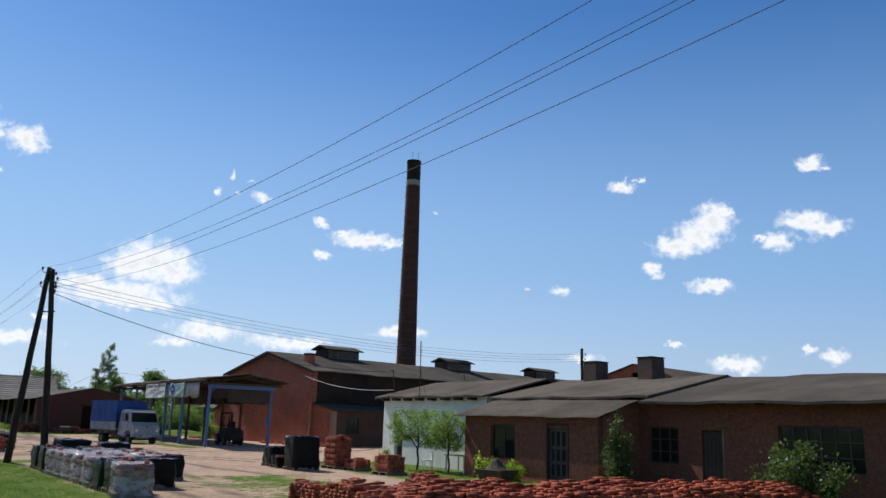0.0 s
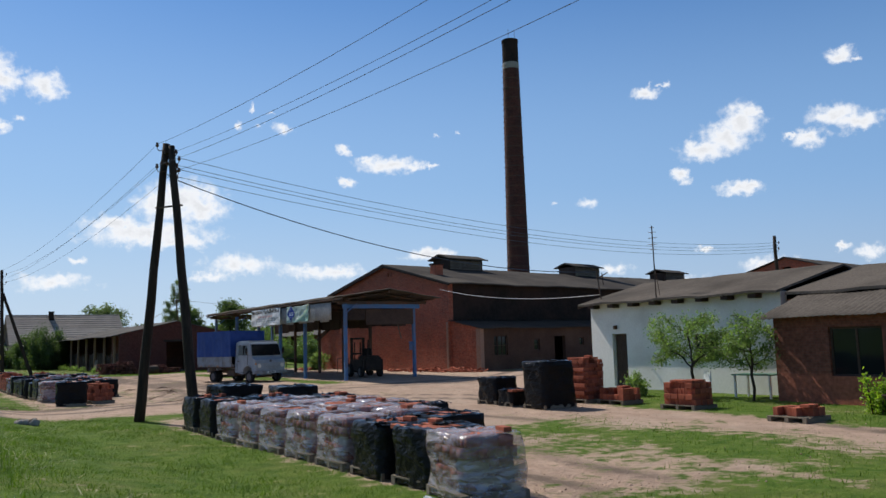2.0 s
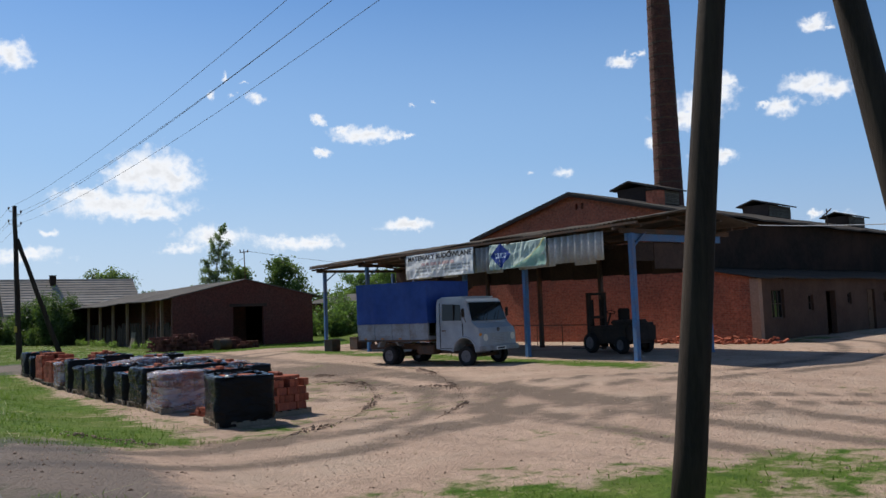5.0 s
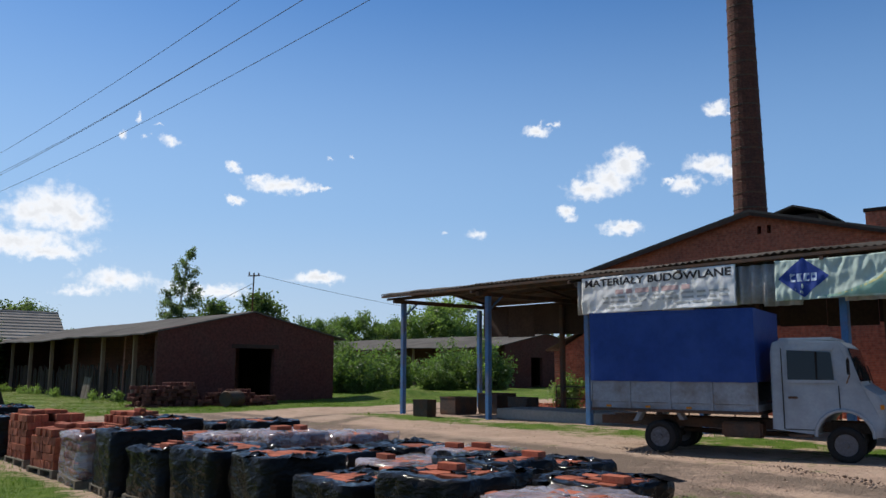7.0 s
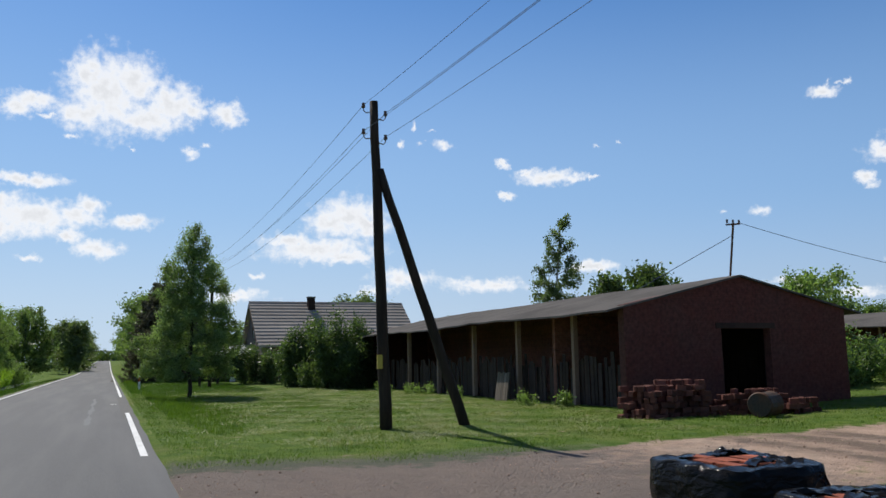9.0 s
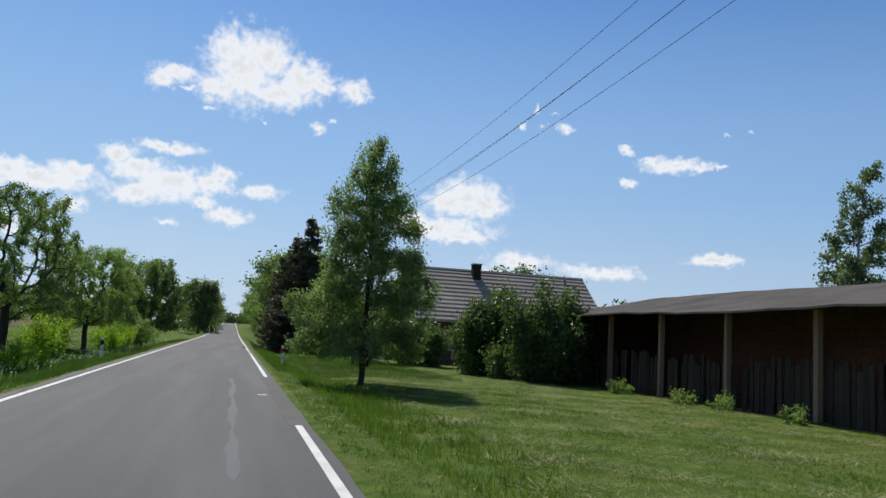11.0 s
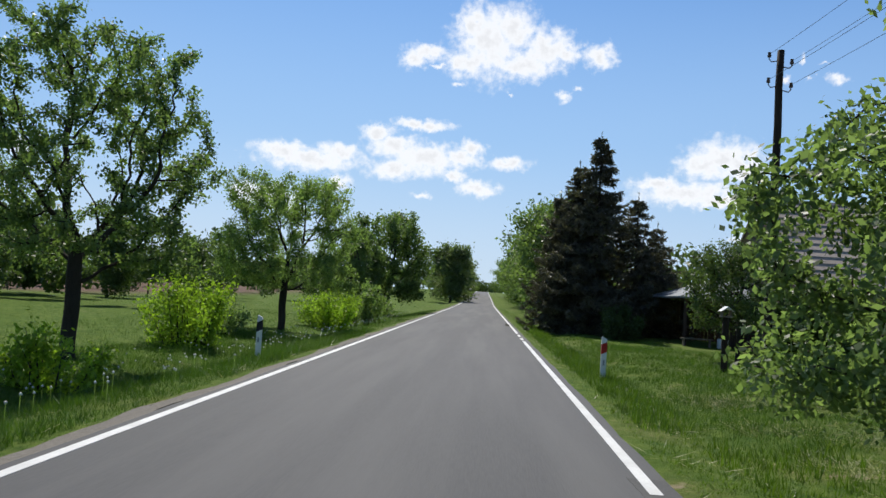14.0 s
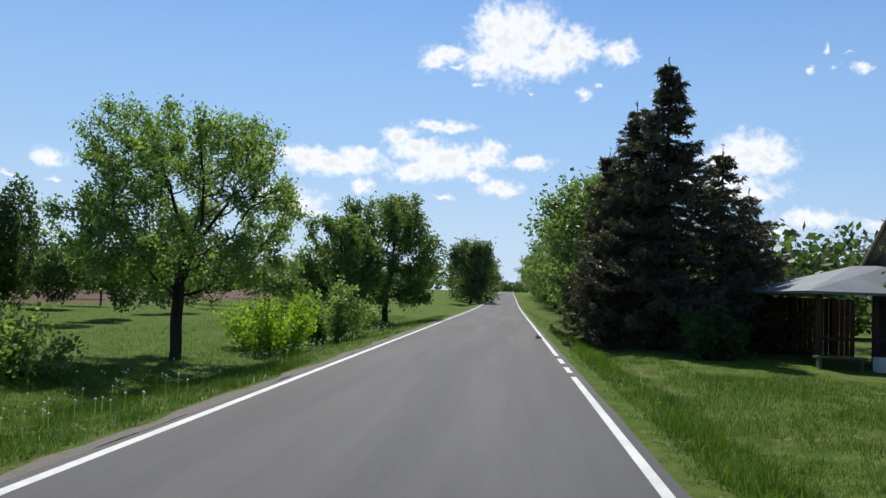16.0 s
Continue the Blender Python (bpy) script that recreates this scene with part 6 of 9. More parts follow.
BRICK = brick_mesh("brick")
OLD = brick_mesh("old_brick", (0.25, 0.13, 0.14), 0.008)
OLD.materials.clear()
OLD.materials.append(M_burnt)


def lay_brick(parent, x, y, z, rz=0.0, rx=0.0, ry=0.0, me=None):
    """One loose brick, a piece of its parent."""
    ob = new("brick", me or BRICK)
    ob.parent = parent
    ob.matrix_local = pose(x, y, z, rx, ry, rz)
    return ob


CUBE_F = np.array([(0, 1, 3, 2), (4, 6, 7, 5), (0, 4, 5, 1), (2, 3, 7, 6), (1, 5, 7, 3), (0, 2, 6, 4)])


def bricks_joined(name, rows, mat, parent, label=""):
    """Many bricks in one mesh, each an island: rows of x, y, z, turn (radians), length, width, height."""
    r = np.array(rows, float)
    c = np.array([(a, b, d) for a in (-0.5, 0.5) for b in (-0.5, 0.5) for d in (0, 1)])
    loc = c[None] * r[:, None, 4:7]
    cs, sn = np.cos(r[:, 3])[:, None], np.sin(r[:, 3])[:, None]
    vs = np.stack([loc[..., 0] * cs - loc[..., 1] * sn, loc[..., 0] * sn + loc[..., 1] * cs, loc[..., 2]], -1) + r[:, None, :3]
    fs = (CUBE_F[None] + 8 * np.arange(len(r))[:, None, None]).reshape(-1, 4)
    return raw(name, vs.reshape(-1, 3), fs, mat, parent, label)


def box_mesh(name, *dims, mat=None):
    bm = box(*dims)
    me = bpy.data.meshes.new(name)
    bm.to_mesh(me)
    bm.free()
    if mat:
        me.materials.append(mat)
    return me


BOARDS = {}


def euro_pallet(parent, lx, ly):
    """Deck boards on three stringers, lx by ly, 0.144 high, standing on z = 0."""
    key = (round(lx, 2), round(ly, 2))
    if key not in BOARDS:
        BOARDS[key] = (box_mesh("deck_board", -0.06, 0.06, -ly / 2, ly / 2, 0.122, 0.144, mat=M_pallet), box_mesh("stringer", -lx / 2, lx / 2, -0.05, 0.05, 0.0, 0.12, mat=M_pallet))
    deck, beam = BOARDS[key]
    for k in range(5):
        ob = new("deck_board", deck)
        ob.parent = parent
        ob.location.x = -lx / 2 + 0.06 + k * (lx - 0.12) / 4
    for yy in (-ly / 2 + 0.05, 0, ly / 2 - 0.05):
        ob = new("stringer", beam)
        ob.parent = parent
        ob.location.y = yy


def wrap_mesh(name, lx, ly, z0, z1, seed, mat, parent, label, open_top=0.0, slump=0.008):
    """Stretch film round a stack: a soft box with bulges, dents and gathered top folds."""
    rnd = random.Random(seed)
    ph = [rnd.uniform(0, 6.28) for _ in range(8)]
    nu, nv = 44, 10
    vs, fs = [], []
    def ring(k, z, shrink, ruff):
        for i in range(nu):
            a = 2 * math.pi * i / nu
            ca, sa = math.cos(a), math.sin(a)
            p = 16.0
            r = (abs(ca) ** p + abs(sa) ** p) ** (-1 / p)
            bul = ruff * (math.sin(3 * a + ph[0] + z * 3) + 0.7 * math.sin(7 * a + ph[1] + z * 9) + 0.5 * math.sin(13 * a + ph[2] - z * 14))
            x, y = (lx / 2 * shrink + bul) * r * ca, (ly / 2 * shrink + bul) * r * sa
            vs.append((max(-lx / 2 - 0.06, min(lx / 2 + 0.06, x)), max(-ly / 2 - 0.06, min(ly / 2 + 0.06, y)), z + rnd.uniform(-1, 1) * ruff * 0.8))
    for j in range(nv + 1):
        v = j / nv
        ring(j, z0 + (z1 - z0) * v, 1.0 + 0.012 * math.sin(v * 9 + ph[3]) - slump * v * v, 0.012 + 0.008 * v)
    tops = [(0.94, 0.015), (0.8, 0.02), (0.62, 0.006)] if open_top else [(0.93, 0.02), (0.7, 0.025), (0.4, 0.02), (0.1, 0.015)]
    for s, dz in tops:
        ring(nv, z1 + dz, s, 0.02 if open_top else 0.03)
    n = nv + len(tops)
    for j in range(n):
        for i in range(nu):
            a, b = j * nu + i, j * nu + (i + 1) % nu
            fs.append((a, b, b + nu, a + nu))
    if not open_top:
        last = n * nu
        for i in range(0, nu // 2 - 1):
            fs.append((last + i, last + i + 1, last + nu - 2 - i, last + nu - 1 - i))
    return raw(name, vs, fs, mat, parent, label, smooth=True)


def wrapped_pallet(x, y, lx=1.0, ly=1.2, h=0.68, film="clear", turn=0.0, seed=0, top=12, label=None, group="wrapped brick pallets", levels=1):
    """A pallet of bricks under film, with some bricks lying bare on top."""
    rnd = random.Random(seed * 31 + 5)
    z = gz(x, y)
    names = {"clear": "pallet of red bricks in clear stretch film, on the verge", "black": "pallet of bricks in shiny black film, some bare on top", "bare": "pallet of unwrapped red bricks, loosely stacked"}
    t = thing("brick_pallet", label or names[film], "brick pallet", group, at=(x, y, z - 0.02), turn=turn)
    euro_pallet(t, lx, ly)
    rows = []
    tight = 1.0 if film == "bare" else 0.9
    nz = int(h / 0.125)
    hb = h / nz
    for k in range(nz):
        zz = 0.146 + k * hb
        a, b = (0.25, 0.125) if k % 2 == 0 else (0.125, 0.25)
        ia, ib = int(lx * 0.97 / a), int(ly * 0.97 / b)
        for i in range(ia):
            for j in range(ib):
                if 0 < i < ia - 1 and 0 < j < ib - 1 and k < nz - 1:
                    continue
                if film == "bare" and k == nz - 1 and rnd.random() < 0.3:
                    continue
                jit = 0.012 if film == "bare" else 0.004
                rows.append((((i - (ia - 1) / 2) * a + rnd.uniform(-jit, jit)) * tight, ((j - (ib - 1) / 2) * b + rnd.uniform(-jit, jit)) * tight, zz, rnd.uniform(-0.03, 0.03) * (tight == 1), a * 0.96 * tight, b * 0.96 * tight, hb * 0.96))
    if film == "bare":
        for bx, by, bz, br, la, lb, lc in rows[:280]:
            ob = lay_brick(t, bx, by, bz, math.degrees(br) + (90 if lb > la else 0))
            ob.scale = (max(la, lb) / 0.25, min(la, lb) / 0.12, lc / 0.065)
    else:
        tagged(bricks_joined("core", rows, M_core, t, "red bricks inside the film"), kind="stuff")
    ztop = 0.146 + h
    if film != "bare":
        m = M_clear if film == "clear" else M_black
        wrap_mesh("film", lx * 1.0, ly * 1.0, 0.05, ztop + 0.012, seed, m, t, "clear wrinkled stretch film" if film == "clear" else "black wrinkled stretch film", open_top=top > 0 and film == "black" or (seed % 3 == 0 and top > 0))
    if film == "black":
        for k in range(5):
            cx, cy, cr = rnd.uniform(-lx * 0.42, lx * 0.42), rnd.uniform(-ly * 0.45, ly * 0.45), rnd.uniform(0.12, 0.3)
            bm = bmesh.new()
            rows, dr = [], rnd.uniform(0, 6.28)
            for i in range(7):
                u = (i / 6 - 0.5) * 2 * cr
                rows.append([bm.verts.new((cx + u * math.cos(dr) - v * math.sin(dr) + rnd.uniform(-0.02, 0.02), cy + u * math.sin(dr) + v * math.cos(dr) + rnd.uniform(-0.02, 0.02), ztop + 0.015 + rnd.uniform(0, 0.07) * (1 - abs(i / 3 - 1) * 0.8))) for v in (-0.09, -0.03, 0.03, 0.09)])
            for a, b in zip(rows, rows[1:]):
                for j in range(3):
                    bm.faces.new((a[j], b[j], b[j + 1], a[j + 1]))
            part("loose_film", bm, M_black, t, "crumpled loose end of black film")
    cx, cy = rnd.uniform(-0.1, 0.1), rnd.uniform(-0.12, 0.12)
    for k in range(top + (4 if top > 6 else 0)):
        i, j = k % 5, k // 5
        if rnd.random() < 0.1:
            continue
        lay_brick(t, cx + (i - 2) * 0.127 + rnd.uniform(-0.006, 0.006), cy + (j - 1) * 0.258 + rnd.uniform(-0.012, 0.012), ztop + (-0.04 if film != "bare" else 0.0) + (0.07 if rnd.random() < 0.05 else rnd.uniform(0, 0.008)), 90 + rnd.uniform(-3, 3), rnd.gauss(0, 1.5))
    return t


# first group beside the verge
front = ["clear", "black", "black", "clear", "clear", "clear", "clear", "clear", "black", "black"]
for k, f in enumerate(front):
    wrapped_pallet(7.1 if k else 6.9, 22.45 + k * 1.36 if k else 22.6, lx=1.0, ly=1.1, h=0.7, film=f, seed=10 + k, top=12 if k < 3 else 5, turn=(-9 if k == 0 else 0) + 1.5 * math.sin(k * 2))
back = ["black", "clear", "clear", "clear", "clear", "clear", "black"]
for k, f in enumerate(back):
    wrapped_pallet(8.35, 25.46 + k * 1.36, lx=1.0, ly=1.1, h=0.7, film=f, seed=30 + k, top=10, turn=2 * math.sin(k * 3))
for k, f in enumerate(["black", "clear", "clear", "black"]):
    wrapped_pallet(9.6, 28.4 + k * 1.4, lx=1.0, ly=1.1, h=0.66, film=f, seed=45 + k, top=7, turn=3 * math.sin(k * 3))
wrapped_pallet(8.1, 35.6, lx=1.1, ly=1.5, h=0.95, film="black", seed=51, top=0, label="tall pallet in shiny black film", turn=4)
wrapped_pallet(9.6, 35.0, lx=1.1, ly=1.3, h=0.85, film="black", seed=52, top=0, turn=-5)
# second group, across the entrance
wrapped_pallet(6.15, 49.0, lx=1.1, ly=1.25, h=0.8, film="black", seed=60, top=10, turn=-8)
kinds = ["clear", "black", "black", "black", "black", "black", "black", "clear", "bare", "bare", "black", "black"]
for k, f in enumerate(kinds):
    wrapped_pallet(5.95 - 0.045 * k, 52.15 + k * 1.36, lx=1.05, ly=1.1, h=0.7 + 0.09 * math.sin(k * 2.3), film=f, seed=70 + k, top=12 if k in (0, 1, 4, 7) else 8, turn=6 * math.sin(k * 1.7))
for k, f in enumerate(["black", "black", "clear", "black", "clear", "clear", "clear", "black", "bare"]):
    wrapped_pallet(7.25 - 0.03 * k, 52.9 + k * 1.38, lx=1.0, ly=1.1, h=0.68 + 0.1 * math.sin(k * 1.9), film=f, seed=90 + k, top=11 if k % 2 == 0 else 6, turn=6 * math.sin(k * 2.7))
for k, f in enumerate(["black", "clear", "black", "clear", "clear", "black", "black"]):
    wrapped_pallet(8.5 - 0.02 * k, 54.4 + k * 1.38, lx=1.0, ly=1.1, h=0.66 + 0.08 * math.sin(k * 2.9), film=f, seed=110 + k, top=9 if k % 2 else 5, turn=6 * math.sin(k * 1.9))
# group by the workshop
wrapped_pallet(16.6, 34.7, lx=0.9, ly=1.0, h=0.7, film="black", seed=120, top=0, group="pallets by the workshop")
wrapped_pallet(16.35, 33.55, lx=0.7, ly=0.7, h=0.36, film="black", seed=121, top=4, group="pallets by the workshop")
wrapped_pallet(16.65, 32.2, lx=1.25, ly=1.0, h=1.24, film="black", seed=122, top=0, label="tall stack of bricks in black film", group="pallets by the workshop")
wrapped_pallet(18.9, 33.1, lx=1.0, ly=1.25, h=1.25, film="bare", seed=123, top=10, label="tall open stack of red bricks on a pallet", group="pallets by the workshop")
wrapped_pallet(19.15, 31.75, lx=0.9, ly=1.1, h=0.36, film="bare", seed=124, top=3, label="half-empty pallet of red bricks", group="pallets by the workshop")
wrapped_pallet(19.15, 29.1, lx=1.0, ly=1.2, h=0.62, film="bare", seed=125, top=9, label="open stack of red bricks on a pallet", group="pallets by the workshop")
wrapped_pallet(18.0, 24.95, lx=1.0, ly=1.0, h=0.2, film="bare", seed=126, top=4, label="pallet with a few layers of bricks", group="pallets by the workshop")


wrapped_pallet(7.35, 49.7, lx=0.95, ly=0.8, h=0.62, film="bare", seed=61, top=10, label="pallet of dark red bricks, uneven on top", turn=12)


def brick_pile():
    rnd = random.Random(41)
    t = thing("brick_pile", "small low pile of orange-red bricks beside the pallets", "brick pile", at=(6.35, 50.75, gz(6.35, 50.75)), turn=8)
    for k in range(3):
        for i in range(5 - k):
            for j in range(3 - (k > 1)):
                lay_brick(t, (j - 1) * 0.27 + rnd.uniform(-0.03, 0.03), (i - 2 + 0.4 * k) * 0.135 + rnd.uniform(-0.02, 0.02), k * 0.068 - 0.01, rnd.gauss(0, 7), rnd.gauss(0, 3))
    for k in range(9):
        lay_brick(t, rnd.uniform(-0.6, 0.6), rnd.uniform(-0.6, 0.6), -0.01, rnd.uniform(0, 180), rnd.gauss(0, 6))


brick_pile()


def verge_debris():
    """A tuft of dark weeds and pale clods where a stump was."""
    t = thing("earth_clump", "grey clods and dead weeds on the verge", "clump", at=(3.4, 38.9, gz(3.4, 38.9)))
    rnd = random.Random(6)
    for k in range(9):
        bm = bmesh.new()
        bmesh.ops.create_icosphere(bm, subdivisions=2, radius=rnd.uniform(0.07, 0.16), matrix=Matrix.Translation((rnd.uniform(-0.25, 0.25), rnd.uniform(-0.3, 0.3), 0.03)))
        for v in bm.verts:
            v.co += 0.05 * noise.noise_vector(v.co * 9 + Vector((k, 0, 0)))
        part("clod", bm, M_conc if k % 3 else M_earth, t, smooth=True)


verge_debris()


def rut_ridge(points, seed):
    """Soil thrown up beside a wheel track: a broken low ridge of clods."""
    rng = np.random.default_rng(seed)
    p = np.array(points, float)
    seg = np.linalg.norm(np.diff(p, axis=0), axis=1)
    at = np.concatenate([[0], np.cumsum(seg)])
    n = int(at[-1] * 90)
    u = rng.uniform(0, at[-1], n)
    x, y = np.interp(u, at, p[:, 0]), np.interp(u, at, p[:, 1])
    lift = 0.35 + 0.65 * np.clip(np.sin(u * 1.7) + 0.6 * np.sin(u * 4.1 + seed), 0, 1)
    off = rng.normal(0, 0.14, n)
    x, y = x + off, y + off * 0.6 + rng.normal(0, 0.05, n)
    r = rng.uniform(0.01, 0.034, n) * lift
    octa = np.array([(1, 0, 0), (-1, 0, 0), (0, 1, 0), (0, -1, 0), (0, 0, 0.8), (0, 0, -0.6)])
    fs = np.array([(0, 2, 4), (2, 1, 4), (1, 3, 4), (3, 0, 4), (2, 0, 5), (1, 2, 5), (3, 1, 5), (0, 3, 5)])
    z = ground_z(x, y) + np.maximum(0, 0.07 - abs(off) * 0.5) * lift
    vs = np.stack([x, y, z], -1)[:, None] + octa[None] * rng.uniform(0.6, 1.4, (n, 6, 1)) * r[:, None, None]
    tagged(raw("rut_ridge", vs.reshape(-1, 3), (fs[None] + 6 * np.arange(n)[:, None, None]).reshape(-1, 3), M_rut), "dark crumbly soil thrown up along a wheel track", "soil ridge", kind="stuff")


rut_ridge([(2.9, 48.4), (3.9, 47.0), (5.6, 46.45), (7.0, 47.0), (8.3, 48.1), (9.7, 49.8), (10.9, 52.0), (11.6, 54.5), (11.6, 57.2)], 1)
rut_ridge([(9.2, 46.5), (10.4, 47.4), (11.7, 49.4), (13.2, 52.3), (14.2, 55.5), (14.4, 59.5)], 2)
rut_ridge([(9.8, 62.0), (10.5, 57.0), (11.2, 52.0), (12.3, 47.5)], 3)


def wall_rubble():
    """Broken bricks fallen along the foot of the kiln hall's end wall."""
    rnd = random.Random(31)
    t = thing("brick_rubble", "broken red bricks strewn along the kiln wall's foot", "rubble", at=(28.35, 54.6, gz(28.3, 54.6)), turn=8)
    for k in range(150):
        v, u = rnd.uniform(-3.3, 2.6), abs(rnd.gauss(0, 0.4))
        h = max(0.0, 0.24 - 0.5 * u) * rnd.random()
        lay_brick(t, -0.15 - u, v, h - 0.02, rnd.uniform(0, 180), rnd.gauss(0, 14), rnd.gauss(0, 14))


wall_rubble()


def old_brick_pile():
    """Weathered pallets of bricks before the drying shed."""
    rnd = random.Random(4)
    for x, y, nx, ny, nz, tn in ((13.6, 79.3, 5, 7, 5, 20), (14.9, 79.6, 5, 6, 6, -12), (16.1, 79.8, 4, 6, 3, 8), (17.3, 79.4, 6, 5, 4, -18), (18.3, 79.0, 5, 5, 2, 10)):
        t = thing("old_brick_stack", "leaning stack of dark weathered bricks on grass", "brick stack", "old brick stacks", at=(x, y, gz(x, y) - 0.03), turn=tn)
        rows = []
        for k in range(nz):
            for i in range(nx):
                for j in range(ny):
                    if rnd.random() < 0.2 + 0.3 * k / nz:
                        continue
                    rows.append(((i - nx / 2) * 0.27 + rnd.uniform(-0.04, 0.04) + 0.03 * k, (j - ny / 2) * 0.15 + rnd.uniform(-0.02, 0.02), k * 0.145, rnd.uniform(-0.5, 0.5), 0.25, 0.13, 0.14))
        for bx, by, bz, br, la, lb, lc in rows[:280]:
            lay_brick(t, bx, by, bz, math.degrees(br), rnd.gauss(0, 6), rnd.gauss(0, 6), me=OLD)
        for k in range(14):
            lay_brick(t, rnd.uniform(-0.6, 0.6), rnd.uniform(-0.5, 0.5), nz * 0.145 - 0.01, rnd.uniform(0, 180), me=OLD)
    b = thing("tipped_barrel", "dark rusty barrel lying on the grass by the bricks", "barrel", at=(16.6, 78.3, gz(16.6, 78.3)), turn=25)
    part("body", tube([(-0.45, 0, 0.33), (-0.4, 0, 0.33), (0, 0, 0.33), (0.4, 0, 0.33), (0.45, 0, 0.33)], [0.3, 0.33, 0.31, 0.33, 0.3], 20), M_steel, b)


old_brick_pile()


def brick_heap():
    """The field of tipped bricks by the road, knee high at most."""
    t = thing("brick_heap", "wide low heap of tipped orange-red bricks", "brick heap", at=(0, 0, 0))
    rnd = random.Random(9)
    rows, singles = [], 0
    def top(x, y):
        edge = min(1, (x - 9.3) / 0.5, (22.5 - x) / 1.0, (y - (13.8 - 0.12 * (x - 10))) / 0.9, (18.25 - 0.27 * (x - 10) - y) / 0.8)
        if edge <= 0:
            return None
        return 0.07 * round((0.6 + 0.1 * math.sin(x * 1.7 + y) + 0.07 * math.sin(3.1 * x - 2.2 * y)) / 0.07) * min(1, edge + 0.7)
    spots = []
    x = 9.3
    while x < 22.5:
        y = 10.5
        while y < 19.0:
            h = top(x, y)
            if h is not None:
                spots.append((x + rnd.uniform(-0.06, 0.06), y + rnd.uniform(-0.05, 0.05), h))
            y += 0.135
        x += 0.24
    for x, y, h in spots:
        g = gz(x, y)
        near = x < 12.2 and y > 14.5
        if near and singles < 290 and rnd.random() < 0.8:
            lay_brick(t, x, y, g + h + rnd.uniform(-0.05, 0.06), rnd.choice((0, 0, 0, 0, 90)) + rnd.gauss(0, 6), rnd.gauss(0, 5), rnd.gauss(0, 5))
            singles += 1
        else:
            rows.append((x, y, g + h - 0.03 + rnd.uniform(-0.06, 0.07), rnd.choice((0, 0, 0, 0, 1.57)) + rnd.gauss(0, 0.09), 0.25, 0.12, 0.065))
        z = h - 0.1
        while z > max(-0.07, h - 0.32):
            rows.append((x + rnd.uniform(-0.03, 0.03), y + rnd.uniform(-0.03, 0.03), g + z, rnd.gauss(0, 0.05), 0.25, 0.12, 0.065))
            z -= 0.07
    tagged(bricks_joined("bricks_beneath", rows, M_bricki, t), kind="stuff")


brick_heap()


def rubble():
    t = thing("brick_rubble", "broken red bricks along the foot of the gable", "rubble")
    rnd = random.Random(2)
    for k in range(110):
        y = rnd.uniform(51.8, 60)
        x = 27.2 + 0.13 * (61.6 - y) * 1.05 - abs(rnd.gauss(0, 0.35))
        lay_brick(t, x, y, gz(x, y) + rnd.uniform(-0.02, 0.1), rnd.uniform(0, 180), rnd.gauss(0, 15), rnd.gauss(0, 15))
    for k in range(40):
        y = rnd.uniform(68.6, 70.5)
        x = 25.6 + rnd.gauss(0, 0.4)
        lay_brick(t, x, y, gz(x, y) + rnd.uniform(-0.02, 0.12), rnd.uniform(0, 180), rnd.gauss(0, 15), rnd.gauss(0, 15))


rubble()


def mortar_tub():
    t = thing("mortar_trough", "rusty mixing trough heaped with earth and weeds", "trough", at=(19.9, 23.1, gz(19.9, 23.1)), turn=8)
    t.scale = (0.68, 0.68, 0.9)
    bm = bmesh.new()
    lo = [bm.verts.new(p) for p in ((-0.45, -0.6, 0.12), (0.45, -0.6, 0.12), (0.45, 0.6, 0.12), (-0.45, 0.6, 0.12))]
    hi = [bm.verts.new(p) for p in ((-0.75, -0.95, 0.62), (0.75, -0.95, 0.62), (0.75, 0.95, 0.62), (-0.75, 0.95, 0.62))]
    bm.faces.new(lo[::-1])
    for i in range(4):
        bm.faces.new((lo[i], lo[(i + 1) % 4], hi[(i + 1) % 4], hi[i]))
    tub = part("tub", bm, M_steel, t, "rust-brown steel tub")
    tub.modifiers.new("thickness", "SOLIDIFY").thickness = 0.03
    bm = bmesh.new()
    bmesh.ops.create_cone(bm, cap_ends=True, segments=22, radius1=0.78, radius2=0.06, depth=0.62, matrix=Matrix.Translation((0, 0, 0.72)) @ Matrix.Diagonal((0.85, 1.15, 1, 1)))
    bmesh.ops.subdivide_edges(bm, edges=[e for e in bm.edges if abs(e.verts[0].co.z - e.verts[1].co.z) > 0.1], cuts=6)
    for v in bm.verts:
        v.co += 0.1 * noise.noise_vector(v.co * 2.5) + 0.04 * noise.noise_vector(v.co * 9)
    part("earth", bm, M_earth, t, "heaped dark earth", smooth=True)
    for x, y in ((-0.4, -0.5), (0.3, -0.5), (-0.4, 0.4), (0.3, 0.4)):
        part("foot", box(x, x + 0.1, y, y + 0.1, -0.05, 0.125), M_steel, t)


mortar_tub()


